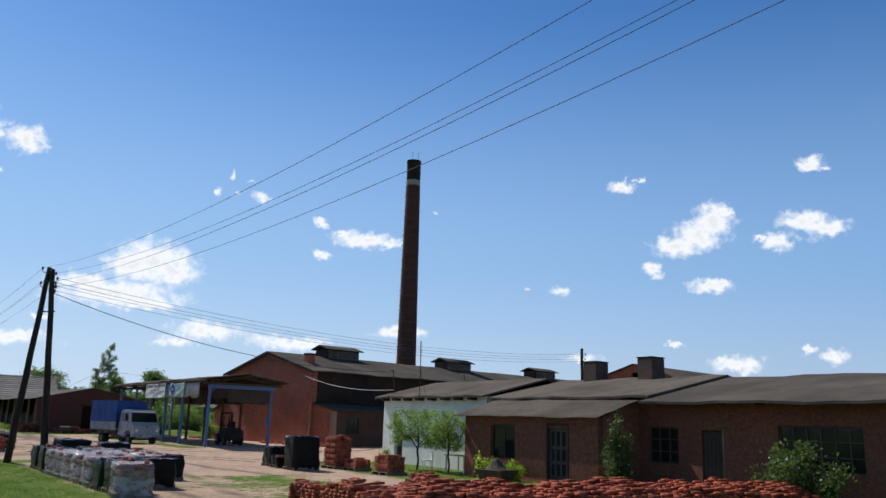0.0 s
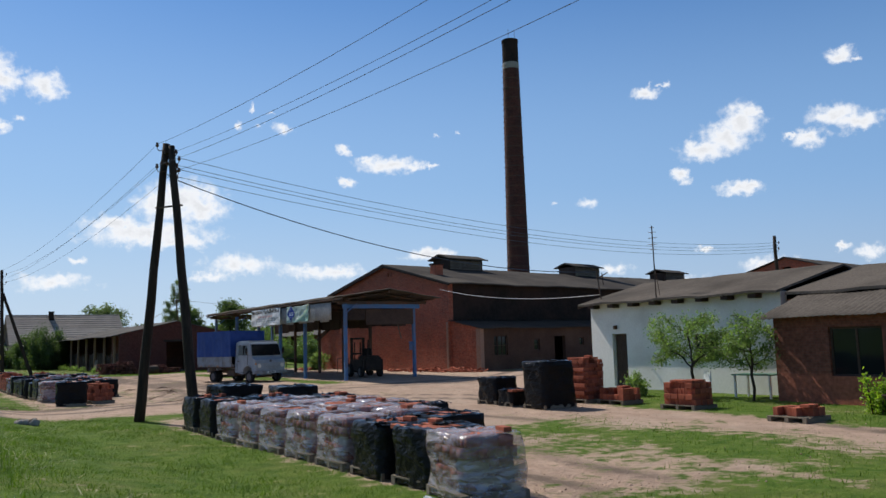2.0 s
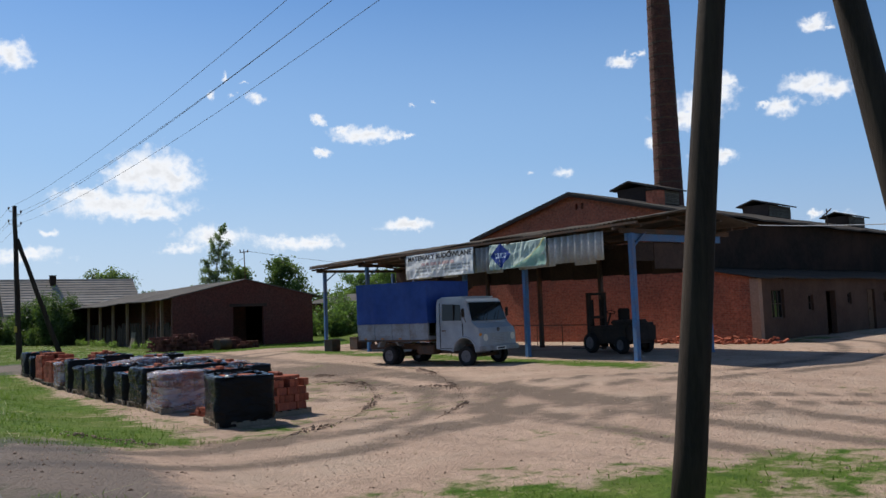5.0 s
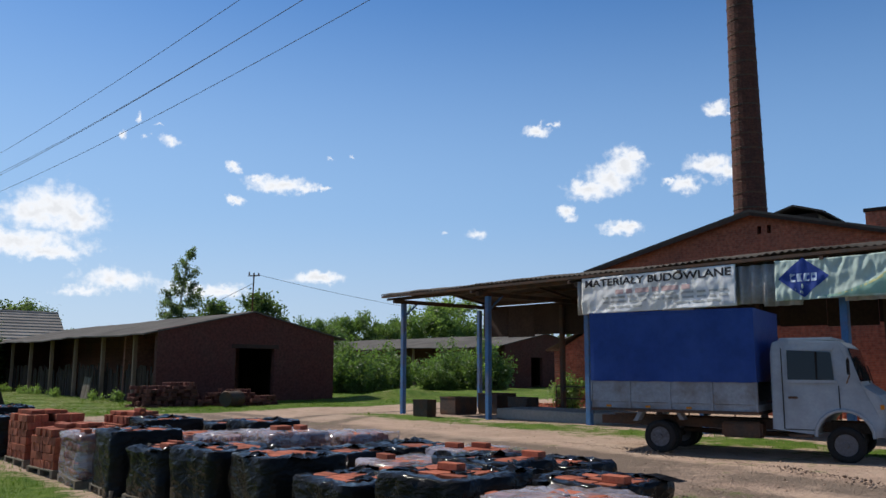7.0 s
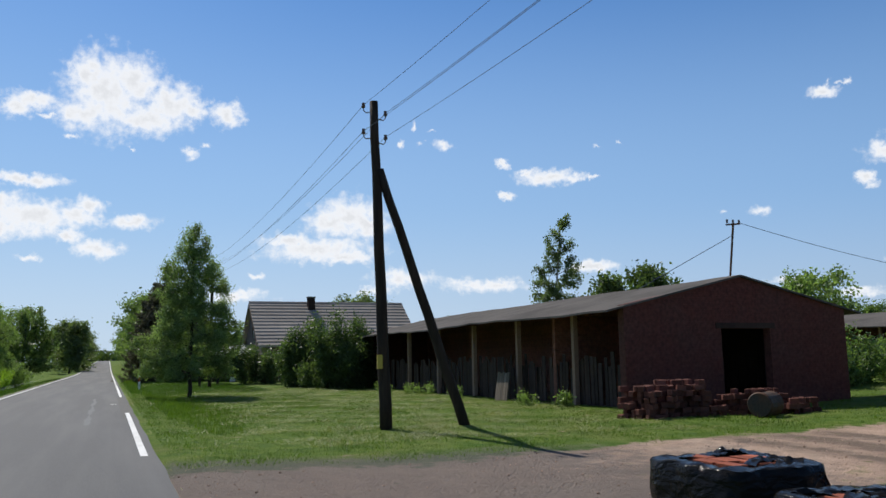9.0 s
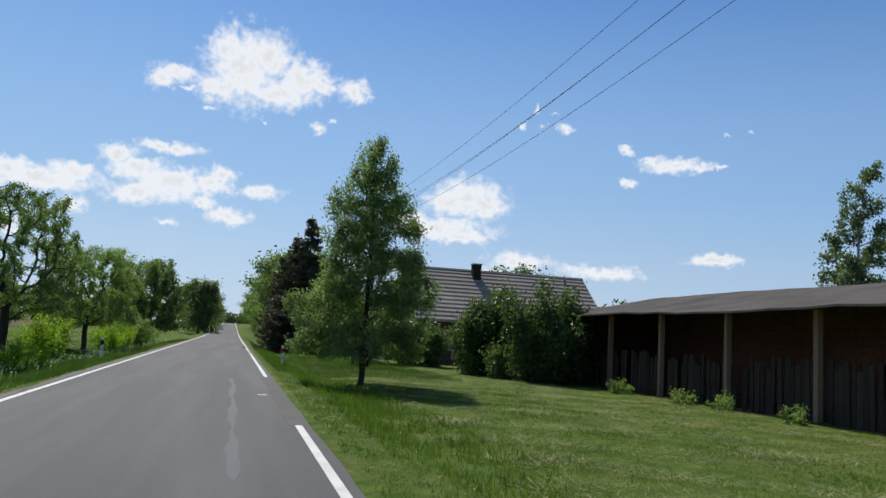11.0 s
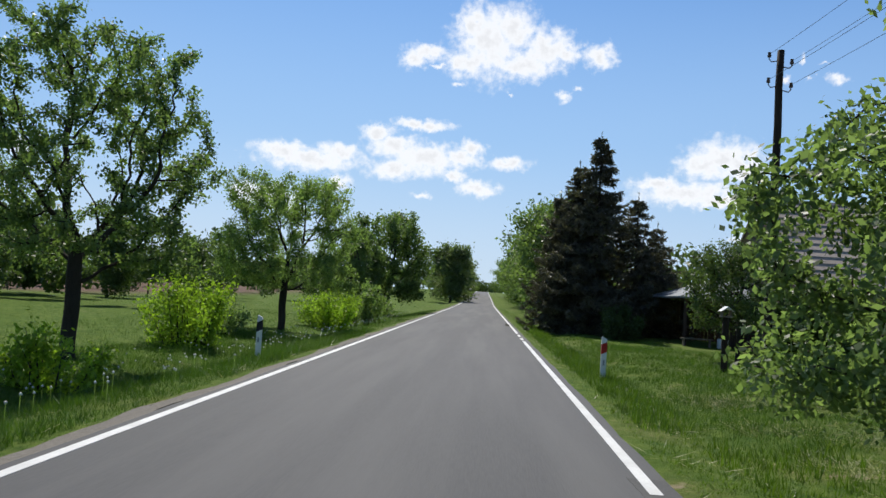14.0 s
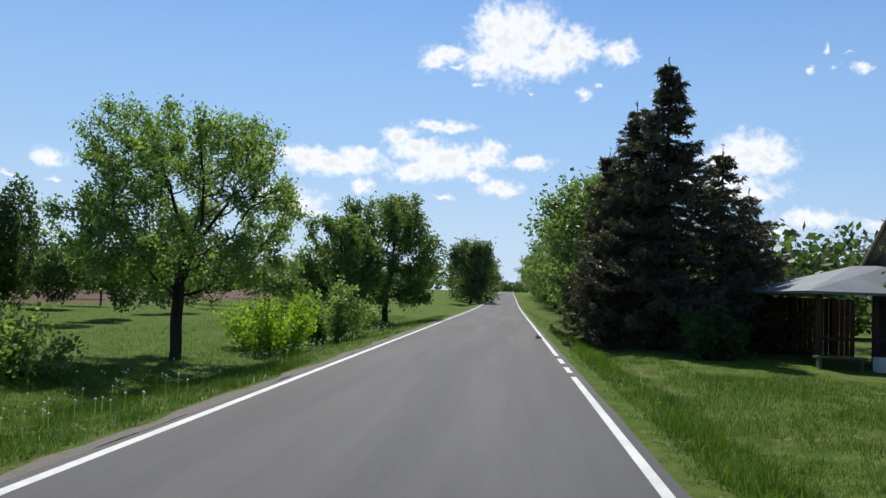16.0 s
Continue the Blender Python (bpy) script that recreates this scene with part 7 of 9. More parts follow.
def garden_table():
    t = thing("garden_table", "small weathered green table by the white wall", "table", at=(23.4, 29.75, gz(23.4, 29.75)), turn=4)
    part("top", box(-0.45, 0.45, -0.7, 0.7, 0.72, 0.76, bevel=0.01), M_green, t)
    for x in (-0.4, 0.34):
        for y in (-0.64, 0.58):
            part("leg", box(x, x + 0.06, y, y + 0.06, 0, 0.718), M_banner, t, "flaking white leg")
    b = thing("garden_chair", "white plastic garden chair by the table", "chair", at=(22.7, 31.4, gz(22.7, 31.4)), turn=-20)
    part("seat", box(-0.22, 0.22, -0.22, 0.22, 0.42, 0.46, bevel=0.015), M_white, b)
    part("backrest", box(0.18, 0.22, -0.22, 0.22, 0.47, 0.86, bevel=0.015), M_white, b)
    for x in (-0.2, 0.16):
        for y in (-0.2, 0.16):
            part("leg", box(x, x + 0.04, y, y + 0.04, 0, 0.418), M_white, b)


garden_table()


# crates, trough and frames under the canopy
for k, (x, y, sx, sy, h, tn) in enumerate(((18.3, 68.3, 0.4, 0.5, 0.55, 10), (20.1, 68.6, 0.8, 0.7, 0.6, -4), (21.3, 67.9, 0.9, 0.7, 0.7, 6), (21.0, 66.4, 0.5, 0.7, 0.6, 0))):
    t = thing("steel_bin", "square rusty steel bin under the canopy", "bin", "bins under the canopy", at=(x, y, gz(x, y) - 0.01), turn=tn)
    bm = bmesh.new()
    for dims in ((-sx, -sx + 0.03, -sy, sy), (sx - 0.03, sx, -sy, sy), (-sx + 0.032, sx - 0.032, -sy, -sy + 0.03), (-sx + 0.032, sx - 0.032, sy - 0.03, sy)):
        add_box(bm, dims[0] * 0.6, dims[1] * 0.6, dims[2] * 0.6, dims[3] * 0.6, 0.06, h)
    part("side", bm, M_steel, t)
    part("base", box(-sx * 0.58, sx * 0.58, -sy * 0.58, sy * 0.58, 0, 0.058), M_steel, t)
    part("rim", box(-sx * 0.62, -sx * 0.58, -sy * 0.62, sy * 0.62, h - 0.04, h + 0.01), M_steel, t)
t = thing("stone_trough", "long low concrete trough under the canopy", "trough", at=(20.3, 63.9, gz(20.3, 63.9) - 0.02))
part("trough", box(-0.9, 0.9, -2.2, 2.2, 0, 0.34, bevel=0.03), M_conc, t)
t = thing("pipe_rack", "thin rusty pipe rack under the canopy", "rack", at=(22.6, 65.4, gz(22.6, 65.4)))
for y in (-0.9, 0.9):
    part("upright", tube([(0, y, -0.05), (0, y, 0.95)], 0.025, 6), M_steel, t)
part("bar", tube([(0, -0.9, 0.95), (0, 0.9, 0.95)], 0.025, 6), M_steel, t)
part("bar", tube([(0, -0.9, 0.55), (0, 0.9, 0.55)], 0.02, 6), M_steel, t)
t = thing("steel_rail", "low rusty handrail in front of the rubble", "handrail", at=(24.6, 60.0, gz(24.6, 60)))
for y in (-2.4, -0.8, 0.8, 2.4):
    part("upright", tube([(0, y, -0.05), (0, y, 0.9)], 0.022, 6), M_steel, t)
part("bar", tube([(0, -2.4, 0.9), (0, 2.4, 0.9)], 0.022, 6), M_steel, t)
t = thing("leaning_boards", "grey boards leaning on the shed's side", "boards", at=(14.75, 90.0, gz(14.75, 90)))
for k in range(5):
    bm = box(-0.02, 0.02, -0.09, 0.09, 0, 1.1 - 0.05 * (k % 2))
    ob = part("board", bm, M_wood, t)
    ob.matrix_local = pose(-0.1, k * 0.21 - 0.4, 0, 0, 9, 0)


# ---- poles, wires, road furniture ----
def wooden_pole(name, foot, top, r0=0.16, r1=0.11, parent=None):
    f, p = Vector(foot), Vector(top)
    n = 9
    pts = [f.lerp(p, k / n) + Vector((0.012 * math.sin(k * 2.1), 0.012 * math.cos(k * 1.7), 0)) for k in range(n + 1)]
    return part(name, tube(pts, [r0 + (r1 - r0) * k / n for k in range(n + 1)], 12), M_pole, parent, smooth=True)


def insulators(t, base, spots):
    """Bent iron pins with porcelain bells, near a pole's head."""
    tips = []
    for dx, dy, dz in spots:
        b = Vector(base) + Vector((0, 0, dz))
        e = b + Vector((dx, dy, 0.02))
        a = part("pin", tube([b, b + Vector((dx * 0.8, dy * 0.8, -0.05)), e, e + Vector((0, 0, 0.08))], 0.014, 6), M_steel, t)
        part("insulator", tube([e + Vector((0, 0, 0.05)), e + Vector((0, 0, 0.09)), e + Vector((0, 0, 0.13)), e + Vector((0, 0, 0.17))], [0.045, 0.05, 0.035, 0.04], 10), M_insul, a, "brown porcelain insulator")
        tips.append(e + Vector((0, 0, 0.12)))
    return tips


SPOTS = ((-0.28, 0.0, -0.2), (0.28, 0.0, -0.35), (-0.28, 0.0, -0.85), (0.28, 0.0, -0.95))
SPOTS_B = ((0.24, -0.12, -0.45), (0.24, 0.12, -0.62), (0.24, -0.1, -0.8), (0.24, 0.1, -0.98))


def a_pole():
    t = thing("a_frame_pole", "black creosoted A-frame power pole on the verge", "power pole", at=(0, 0, 0))
    zf = gz(6.33, 38.65)
    wooden_pole("leg", (6.31, 38.68, zf - 0.3), (6.83, 37.95, 7.85), 0.155, 0.1, t)
    wooden_pole("leg", (7.35, 36.5, gz(7.35, 36.5) - 0.3), (6.93, 37.8, 7.75), 0.155, 0.1, t)
    part("cross_bolt", tube([(6.6, 38.15, 5.9), (7.15, 37.35, 5.9)], 0.03, 8), M_steel, t)
    part("band", tube([(6.8, 38.0, 7.2), (6.8, 38.0, 7.28)], 0.135, 12), M_steel, t)
    part("stay_block", box(6.74, 7.02, 37.76, 38.04, 7.5, 7.6, bevel=0.02), M_pole, t)
    a = insulators(t, (6.83, 37.9, 7.85), SPOTS)
    b = insulators(t, (6.9, 37.8, 7.7), SPOTS_B)
    return a, b


def strut_pole():
    t = thing("strut_pole", "black wooden power pole with a leaning strut", "power pole")
    zf = gz(6.5, 79.7)
    wooden_pole("pole", (6.55, 79.7, zf - 0.3), (6.3, 79.75, 7.75), 0.15, 0.1, t)
    wooden_pole("strut", (8.52, 79.5, zf - 0.2), (6.42, 79.7, 6.05), 0.13, 0.1, t)
    part("notice", box(6.28, 6.4, 79.5, 79.55, 1.3, 1.62), M_yellow, t, "small faded yellow notice")
    return insulators(t, (6.32, 79.75, 7.7), SPOTS)


def plain_pole(x, y, h, label):
    t = thing("power_pole", label, "power pole")
    z = gz(x, y)
    wooden_pole("pole", (x, y, z - 0.3), (x + 0.05, y, z + h), 0.12, 0.085, t)
    return insulators(t, (x + 0.05, y, z + h - 0.05), SPOTS)


def wire(a, b, sag, r=0.0055, mat=None):
    a, b = Vector(a), Vector(b)
    n = 24
    pts = [a.lerp(b, k / n) - Vector((0, 0, 4 * sag * (k / n) * (1 - k / n))) for k in range(n + 1)]
    ob = part("wire", tube(pts, r, 5), mat or M_wire)
    return tagged(ob, "thin sagging overhead power line", "wire", "overhead wires")


A1, A2 = a_pole()
F1 = strut_pole()
R1 = plain_pole(6.6, 115.7, 8.3, "black wooden power pole on the lawn")
B0 = plain_pole(7.0, -6.0, 7.8, "black wooden power pole behind the brick heap")
for p, q, s in ((B0, A1, 1.05), (A1, F1, 0.6), (F1, R1, 0.5)):
    for u, v in zip(p, q):
        wire(u, v, s)


def roof_pole():
    t = thing("roof_pole", "short dark pole carrying wires behind the workshop", "power pole")
    wooden_pole("pole", (44.85, 42.9, -0.3), (44.8, 42.95, 7.6), 0.14, 0.1, t)
    return insulators(t, (44.8, 42.95, 7.5), SPOTS_B)


S1 = roof_pole()
for u, v in zip(A2, S1):
    wire(u, v, 1.0, 0.008)
wire((7.0, 37.75, 6.75), (25.3, 38.7, 4.5), 0.8, 0.016)
wire((28.0, 55.0, 4.9), (25.3, 38.6, 3.5), 0.35, 0.016, M_wirel)
br = thing("roof_bracket", "bent steel cable bracket on the workshop's eave", "bracket")
part("tube", tube([(25.25, 38.4, 3.1), (25.3, 38.6, 3.9), (25.3, 38.68, 4.55), (25.1, 38.68, 4.6)], 0.03, 8), M_steel, br)


def aerial_pole():
    t = thing("service_mast", "leaning steel service mast behind the shed", "mast")
    part("mast", tube([(19.9, 83.0, 3.7), (19.5, 82.2, 5.75)], 0.035, 8), M_steel, t)
    part("crossbar", tube([(19.2, 82.2, 5.72), (19.8, 82.2, 5.78)], 0.03, 6), M_steel, t)
    for x in (19.25, 19.5, 19.75):
        part("insulator", tube([(x, 82.2, 5.78), (x, 82.2, 5.9)], 0.035, 8), M_insul, t)
    part("stay", tube([(19.55, 82.3, 5.4), (17.0, 84.2, 3.7)], 0.012, 5), M_wire, t)


aerial_pole()
wire((19.8, 82.2, 5.8), (60, 94, 6.0), 0.9, 0.01)


def delineator(x, y, dz):
    t = thing("delineator_post", "white plastic roadside post with a red band" if x > 0 else "white plastic roadside post with a black band", "marker post", "roadside posts", at=(x, y, gz(x, y) + dz), turn=0)
    bm = prism([(-0.06, -0.3), (0.06, -0.05), (0.06, 0.96), (-0.06, 1.02)], "y", -0.045, 0.045)
    bmesh.ops.bevel(bm, geom=bm.edges[:], offset=0.012, segments=2, affect="EDGES")
    part("post", bm, M_white, t)
    m = M_red if x > 0 else M_ink
    bm = prism([(-0.0615, 0.62), (0.0615, 0.68), (0.0615, 0.9), (-0.0615, 0.84)], "y", -0.0465, 0.0465)
    part("band", bm, m, t, "red reflective band" if x > 0 else "dark band")
    part("number_bar", box(-0.02, 0.02, -0.049, -0.046, 0.38, 0.5), M_greyink, t)


for x, y, dz in ((2.8, 17.3, 0.02), (2.3, 113.5, -0.09), (-5.6, 114.0, -0.04)):
    delineator(x, y, dz)


def bird_table():
    t = thing("bird_table", "dark wooden post with a small roofed bird table", "bird table", at=(6.2, 117.8, gz(6.2, 117.8)))
    part("post", tube([(0, 0, -0.1), (0, 0, 1.5)], 0.09, 10), M_pole, t)
    part("tray", box(-0.14, 0.14, -0.14, 0.14, 1.5, 1.54), M_wood, t)
    part("roof", prism([(-0.18, 1.66), (0, 1.8), (0.18, 1.66), (0, 1.75)], "y", -0.18, 0.18), M_banner, t, "pale little roof")
    for x in (-0.13, 0.1):
        part("stilt", box(x, x + 0.03, -0.12, 0.12, 1.54, 1.7), M_wood, t)


bird_table()


# ---- trees, shrubs, grass ----
def rand_unit(rng, n):
    v = rng.normal(size=(n, 3))
    return v / np.linalg.norm(v, axis=1)[:, None]


def leaf_mesh(name, centres, size, mat, parent, rng, label="", hang=0.0, smooth=False):
    """A pointed four-cornered leaf at each centre, turned at random, slightly folded by its long diagonal."""
    n = len(centres)
    u = rand_unit(rng, n)
    u[:, 2] -= hang
    u /= np.linalg.norm(u, axis=1)[:, None]
    w = np.cross(u, rand_unit(rng, n))
    w /= np.linalg.norm(w, axis=1)[:, None] + 1e-9
    s = (size * rng.uniform(0.6, 1.3, n))[:, None]
    c = np.asarray(centres)
    vs = np.stack([c - u * s * 0.5, c + w * s * 0.3 + u * s * 0.05, c + u * s * 0.55, c - w * s * 0.3 + u * s * 0.05], 1)
    fs = (np.arange(4)[None] + 4 * np.arange(n)[:, None])
    return raw(name, vs.reshape(-1, 3), fs, mat, parent, label)


def tree_skeleton(rng, height, base, radius, profile, limbs, wobble=0.06, up=0.5, subs=6, lean=(0, 0), girth=0.017, bare=0.25, taper=False):
    """Limb polylines with radii, and twig points that carry leaves. profile(k): crown radius share at height share k."""
    trunk = []
    p = np.array([0.0, 0, -0.15])
    n = 10
    for i in range(n + 1):
        trunk.append(p.copy())
        p = p + np.array([rng.normal(0, wobble) + lean[0] / n, rng.normal(0, wobble) + lean[1] / n, (height * 0.93 + 0.15) / n])
    r0 = girth * height + 0.02
    tubes = [(trunk, [r0 * (1 - 0.9 * (i / n)) + 0.012 for i in range(n + 1)], 9)]
    twigs = []
    for b in range(limbs):
        k = (b + rng.uniform(0.1, 0.9)) / limbs
        z = base + (height * 0.9 - base) * k ** (1.15 if taper else 0.9)
        i = min(n - 1, max(0, (z + 0.15) / ((height * 0.93 + 0.15) / n)))
        o = trunk[int(i)] + (trunk[int(i) + 1] - trunk[int(i)]) * (i - int(i))
        a = b * 2.4 + rng.uniform(-0.5, 0.5)
        reach = radius * profile(k) * (rng.uniform(0.7, 1.2) if taper else rng.uniform(0.75, 1.15))
        rise = up * reach * rng.uniform(0.5, 1.3) * (0.1 + 1.25 * k) + 0.05 * reach
        q = [o]
        m = 5
        for j in range(1, m + 1):
            f = j / m
            q.append(o + np.array([math.cos(a) * reach * f, math.sin(a) * reach * f, rise * (f ** 1.15)]) + rng.normal(0, 0.05 * reach, 3) * f)
        rl = max(0.014, r0 * 0.42 * (1 - 0.75 * k))
        tubes.append((q, [rl * (1 - 0.8 * j / m) + 0.004 for j in range(m + 1)], 6))
        for sb in range(max(3, round(subs * min(1, 0.2 + profile(k)))) if taper else subs):
            f = rng.uniform(bare, 1.0)
            j = min(m - 1, int(f * m))
            s0 = q[j] + (q[j + 1] - q[j]) * (f * m - j)
            d = rng.normal(size=3)
            d[2] = abs(d[2]) * 0.5 + 0.1
            d = d / np.linalg.norm(d) * reach * rng.uniform(0.2, 0.42) + (q[-1] - q[0]) * 0.1
            s1 = s0 + d
            tubes.append(([s0, (s0 + s1) / 2 + rng.normal(0, 0.03, 3), s1], [rl * 0.35 + 0.003, rl * 0.22 + 0.003, 0.003], 4))
            for e in range(7):
                twigs.append(s0 + (s1 - s0) * (0.25 + 0.8 * e / 6))
        twigs.append(q[-1])
    twigs.append(trunk[-1])
    twigs.append(trunk[-2])
    return tubes, np.array(twigs)


def tubes_mesh(name, tubes, mat, parent, label=""):
    bm = bmesh.new()
    for pts, rad, sides in tubes:
        add_tube(bm, pts, rad, sides)
    return part(name, bm, mat, parent, label, smooth=True)


ROUND = lambda k: math.sin(math.pi * (0.18 + 0.75 * k)) ** 0.7
WILLOW = lambda k: 0.9 - 0.3 * abs(k - 0.5)


def leafy_tree(name, x, y, height, base, radius, profile, seed, leaves, size, mat, label, limbs=22, bark=None, spread=0.16, subs=6, hang=0.2, group="", up=0.5, lean=(0, 0), wobble=0.05, girth=0.017, bare=0.25, taper=False):
    rng = np.random.default_rng(seed)
    t = thing(name, label, "tree", group, at=(x, y, gz(x, y)))
    tubes, twigs = tree_skeleton(rng, height, base, radius, profile, limbs, up=up, subs=subs, lean=lean, wobble=wobble, girth=girth, bare=bare, taper=taper)
    tubes_mesh("trunk", tubes, bark or M_bark, t)
    pick = rng.integers(0, len(twigs), leaves)
    c = twigs[pick] + rng.normal(0, spread, (leaves, 3))
    leaf_mesh("crown", c, size, mat, t, rng, hang=hang)
    return t


def grown(rng, trunk, seeds, step, kill, up=0.12):
    """Limbs that grow towards seeds strewn through the crown. Gives node places, each one's parent, and its girth."""
    nodes = [np.array(p, float) for p in trunk]
    parent = [-1] + list(range(len(trunk) - 1))
    left = np.array(seeds, float)
    far = np.full(len(left), 1e9)
    who = np.zeros(len(left), int)
    fresh = list(range(len(trunk) // 5 if len(trunk) > 12 else 0, len(trunk)))
    for turn in range(90):
        for i in fresh:
            d = np.linalg.norm(left - nodes[i], axis=1)
            near = d < far
            far[near], who[near] = d[near], i
        keep = far > kill
        left, far, who = left[keep], far[keep], who[keep]
        if not len(left):
            break
        fresh = []
        for i in np.unique(who):
            to = left[who == i] - nodes[i]
            d = (to / np.linalg.norm(to, axis=1)[:, None]).mean(0) + np.array([0, 0, up]) + rng.normal(0, 0.16, 3)
            n = np.linalg.norm(d)
            if n < 0.15:
                d, n = to[0], np.linalg.norm(to[0])
            nodes.append(nodes[i] + d / n * step)
            parent.append(int(i))
            fresh.append(len(nodes) - 1)
    girth = np.zeros(len(nodes))
    for i in range(len(nodes) - 1, 0, -1):
        if girth[i] == 0:
            girth[i] = 1.0
        girth[parent[i]] += girth[i]
    return np.array(nodes), np.array(parent), girth


def grown_tree(name, x, y, height, base, radius, shape, seed, leaves, size, mat, label, lobes=16, lobe=0.34, seeds=420, stem=0.17, fork=0.3, lean=(0, 0), spread=0.15, group="", bark=None, step=0.22, hang=0.3, thick=0.42, up=0.12, squash=1.0, twigs=4):
    """A tree whose limbs grow into a crown of lobes. shape(k): the crown's radius share at height share k of the crown."""
    rng = np.random.default_rng(seed)
    t = thing(name, label, "tree", group, at=(x, y, gz(x, y)))
    pts = []
    for b in range(lobes):
        k = (b + rng.uniform(0.2, 0.8)) / lobes
        a = b * 2.4 + rng.uniform(-0.4, 0.4)
        rr = radius * shape(k)
        size_l = radius * lobe * (0.55 + 0.6 * shape(k)) * rng.uniform(0.8, 1.15)
        out = max(0.0, rr - size_l * 0.8) * rng.uniform(0.55, 1.0)
        c = np.array([math.cos(a) * out + lean[0] * k, math.sin(a) * out + lean[1] * k, base + (height - base) * k])
        n = max(6, int(seeds / lobes * (size_l / (radius * lobe)) ** 2))
        d = rand_unit(rng, n) * (rng.uniform(0.25, 1, n) ** 0.45)[:, None] * np.array([size_l, size_l, size_l * 0.8 * squash])
        d = c + d
        pts.append(d[(d[:, 2] < height) & (d[:, 2] > base * 0.8)])
    pts = np.concatenate(pts)
    zf = base + (height - base) * fork
    m = max(3, int(zf / step))
    trunk = [np.array([lean[0] * fork * i / m + 0.022 * math.sin(i * 1.1 + seed), lean[1] * fork * i / m + 0.022 * math.cos(i * 1.3 + seed), -0.15 + (zf + 0.15) * i / m]) for i in range(m + 1)]
    nodes, parent, girth = grown(rng, trunk, pts, step, step * 1.35, up)
    rad = stem * (girth / girth[0]) ** thick
    rad = np.maximum(rad, 0.004).tolist()
    kids = [[] for _ in nodes]
    for i, p in enumerate(parent):
        if p >= 0:
            kids[p].append(i)
    tubes, stack = [], [(0, -1)]
    while stack:
        i, p = stack.pop()
        line, rads = ([nodes[p], nodes[i]], [min(rad[p], rad[i] * 1.25), rad[i]]) if p >= 0 else ([nodes[i]], [rad[i] * 1.25])
        while kids[i]:
            big = max(kids[i], key=lambda q: girth[q])
            stack += [(q, i) for q in kids[i] if q != big]
            i = big
            line.append(nodes[i])
            rads.append(rad[i])
        if len(line) > 1:
            tubes.append((line, rads, 9 if rads[0] > 0.08 else 5 if rads[0] > 0.02 else 4))
    tubes_mesh("trunk", tubes, bark or M_bark, t)
    twig = np.where((girth < twigs) & (nodes[:, 2] > base * 0.75))[0]
    along = rng.uniform(0, 1, leaves)[:, None]
    pick = rng.choice(twig, leaves)
    c = nodes[pick] * along + nodes[parent[pick]] * (1 - along) + rng.normal(0, spread, (leaves, 3)) - np.array([0, 0, 0.4 * spread])
    leaf_mesh("crown", c, size, mat, t, rng, hang=hang)
    return t


def shrub(name, x, y, w, d, h, seed, leaves, size, mat, label, category="shrub", stems=14, group="", rag=0.75):
    """Many thin stems from the ground with leaves along their upper part."""
    rng = np.random.default_rng(seed)
    t = thing(name, label, category, group, at=(x, y, gz(x, y)))
    tubes, pts = [], []
    for k in range(stems):
        a = rng.uniform(0, 2 * math.pi)
        r = math.sqrt(rng.uniform(0, 1))
        o = np.array([w * 0.25 * r * math.cos(a), d * 0.25 * r * math.sin(a), -0.1])
        e = np.array([w * 0.5 * r * math.cos(a), d * 0.5 * r * math.sin(a), h * (1 - 0.5 * r * r) * rng.uniform(rag, 1.03)])
        m = o * 0.45 + e * 0.55 + rng.normal(0, 0.06 * h, 3)
        tubes.append(([o, m, e], [0.02, 0.013, 0.004], 5))
        for f in np.linspace(0.15, 1, 12):
            p = o + (e - o) * f + (m - (o + e) / 2) * 4 * f * (1 - f) * 0.5
            pts.append(p)
    tubes_mesh("stem", tubes, M_bark, t)
    pts = np.array(pts)
    c = pts[rng.integers(0, len(pts), leaves)] + rng.normal(0, 0.05 * min(w, d, h) + 0.05, (leaves, 3))
    c[:, 2] = np.maximum(c[:, 2], 0.02)
    leaf_mesh("leaves", c, size, mat, t, rng)
    return t


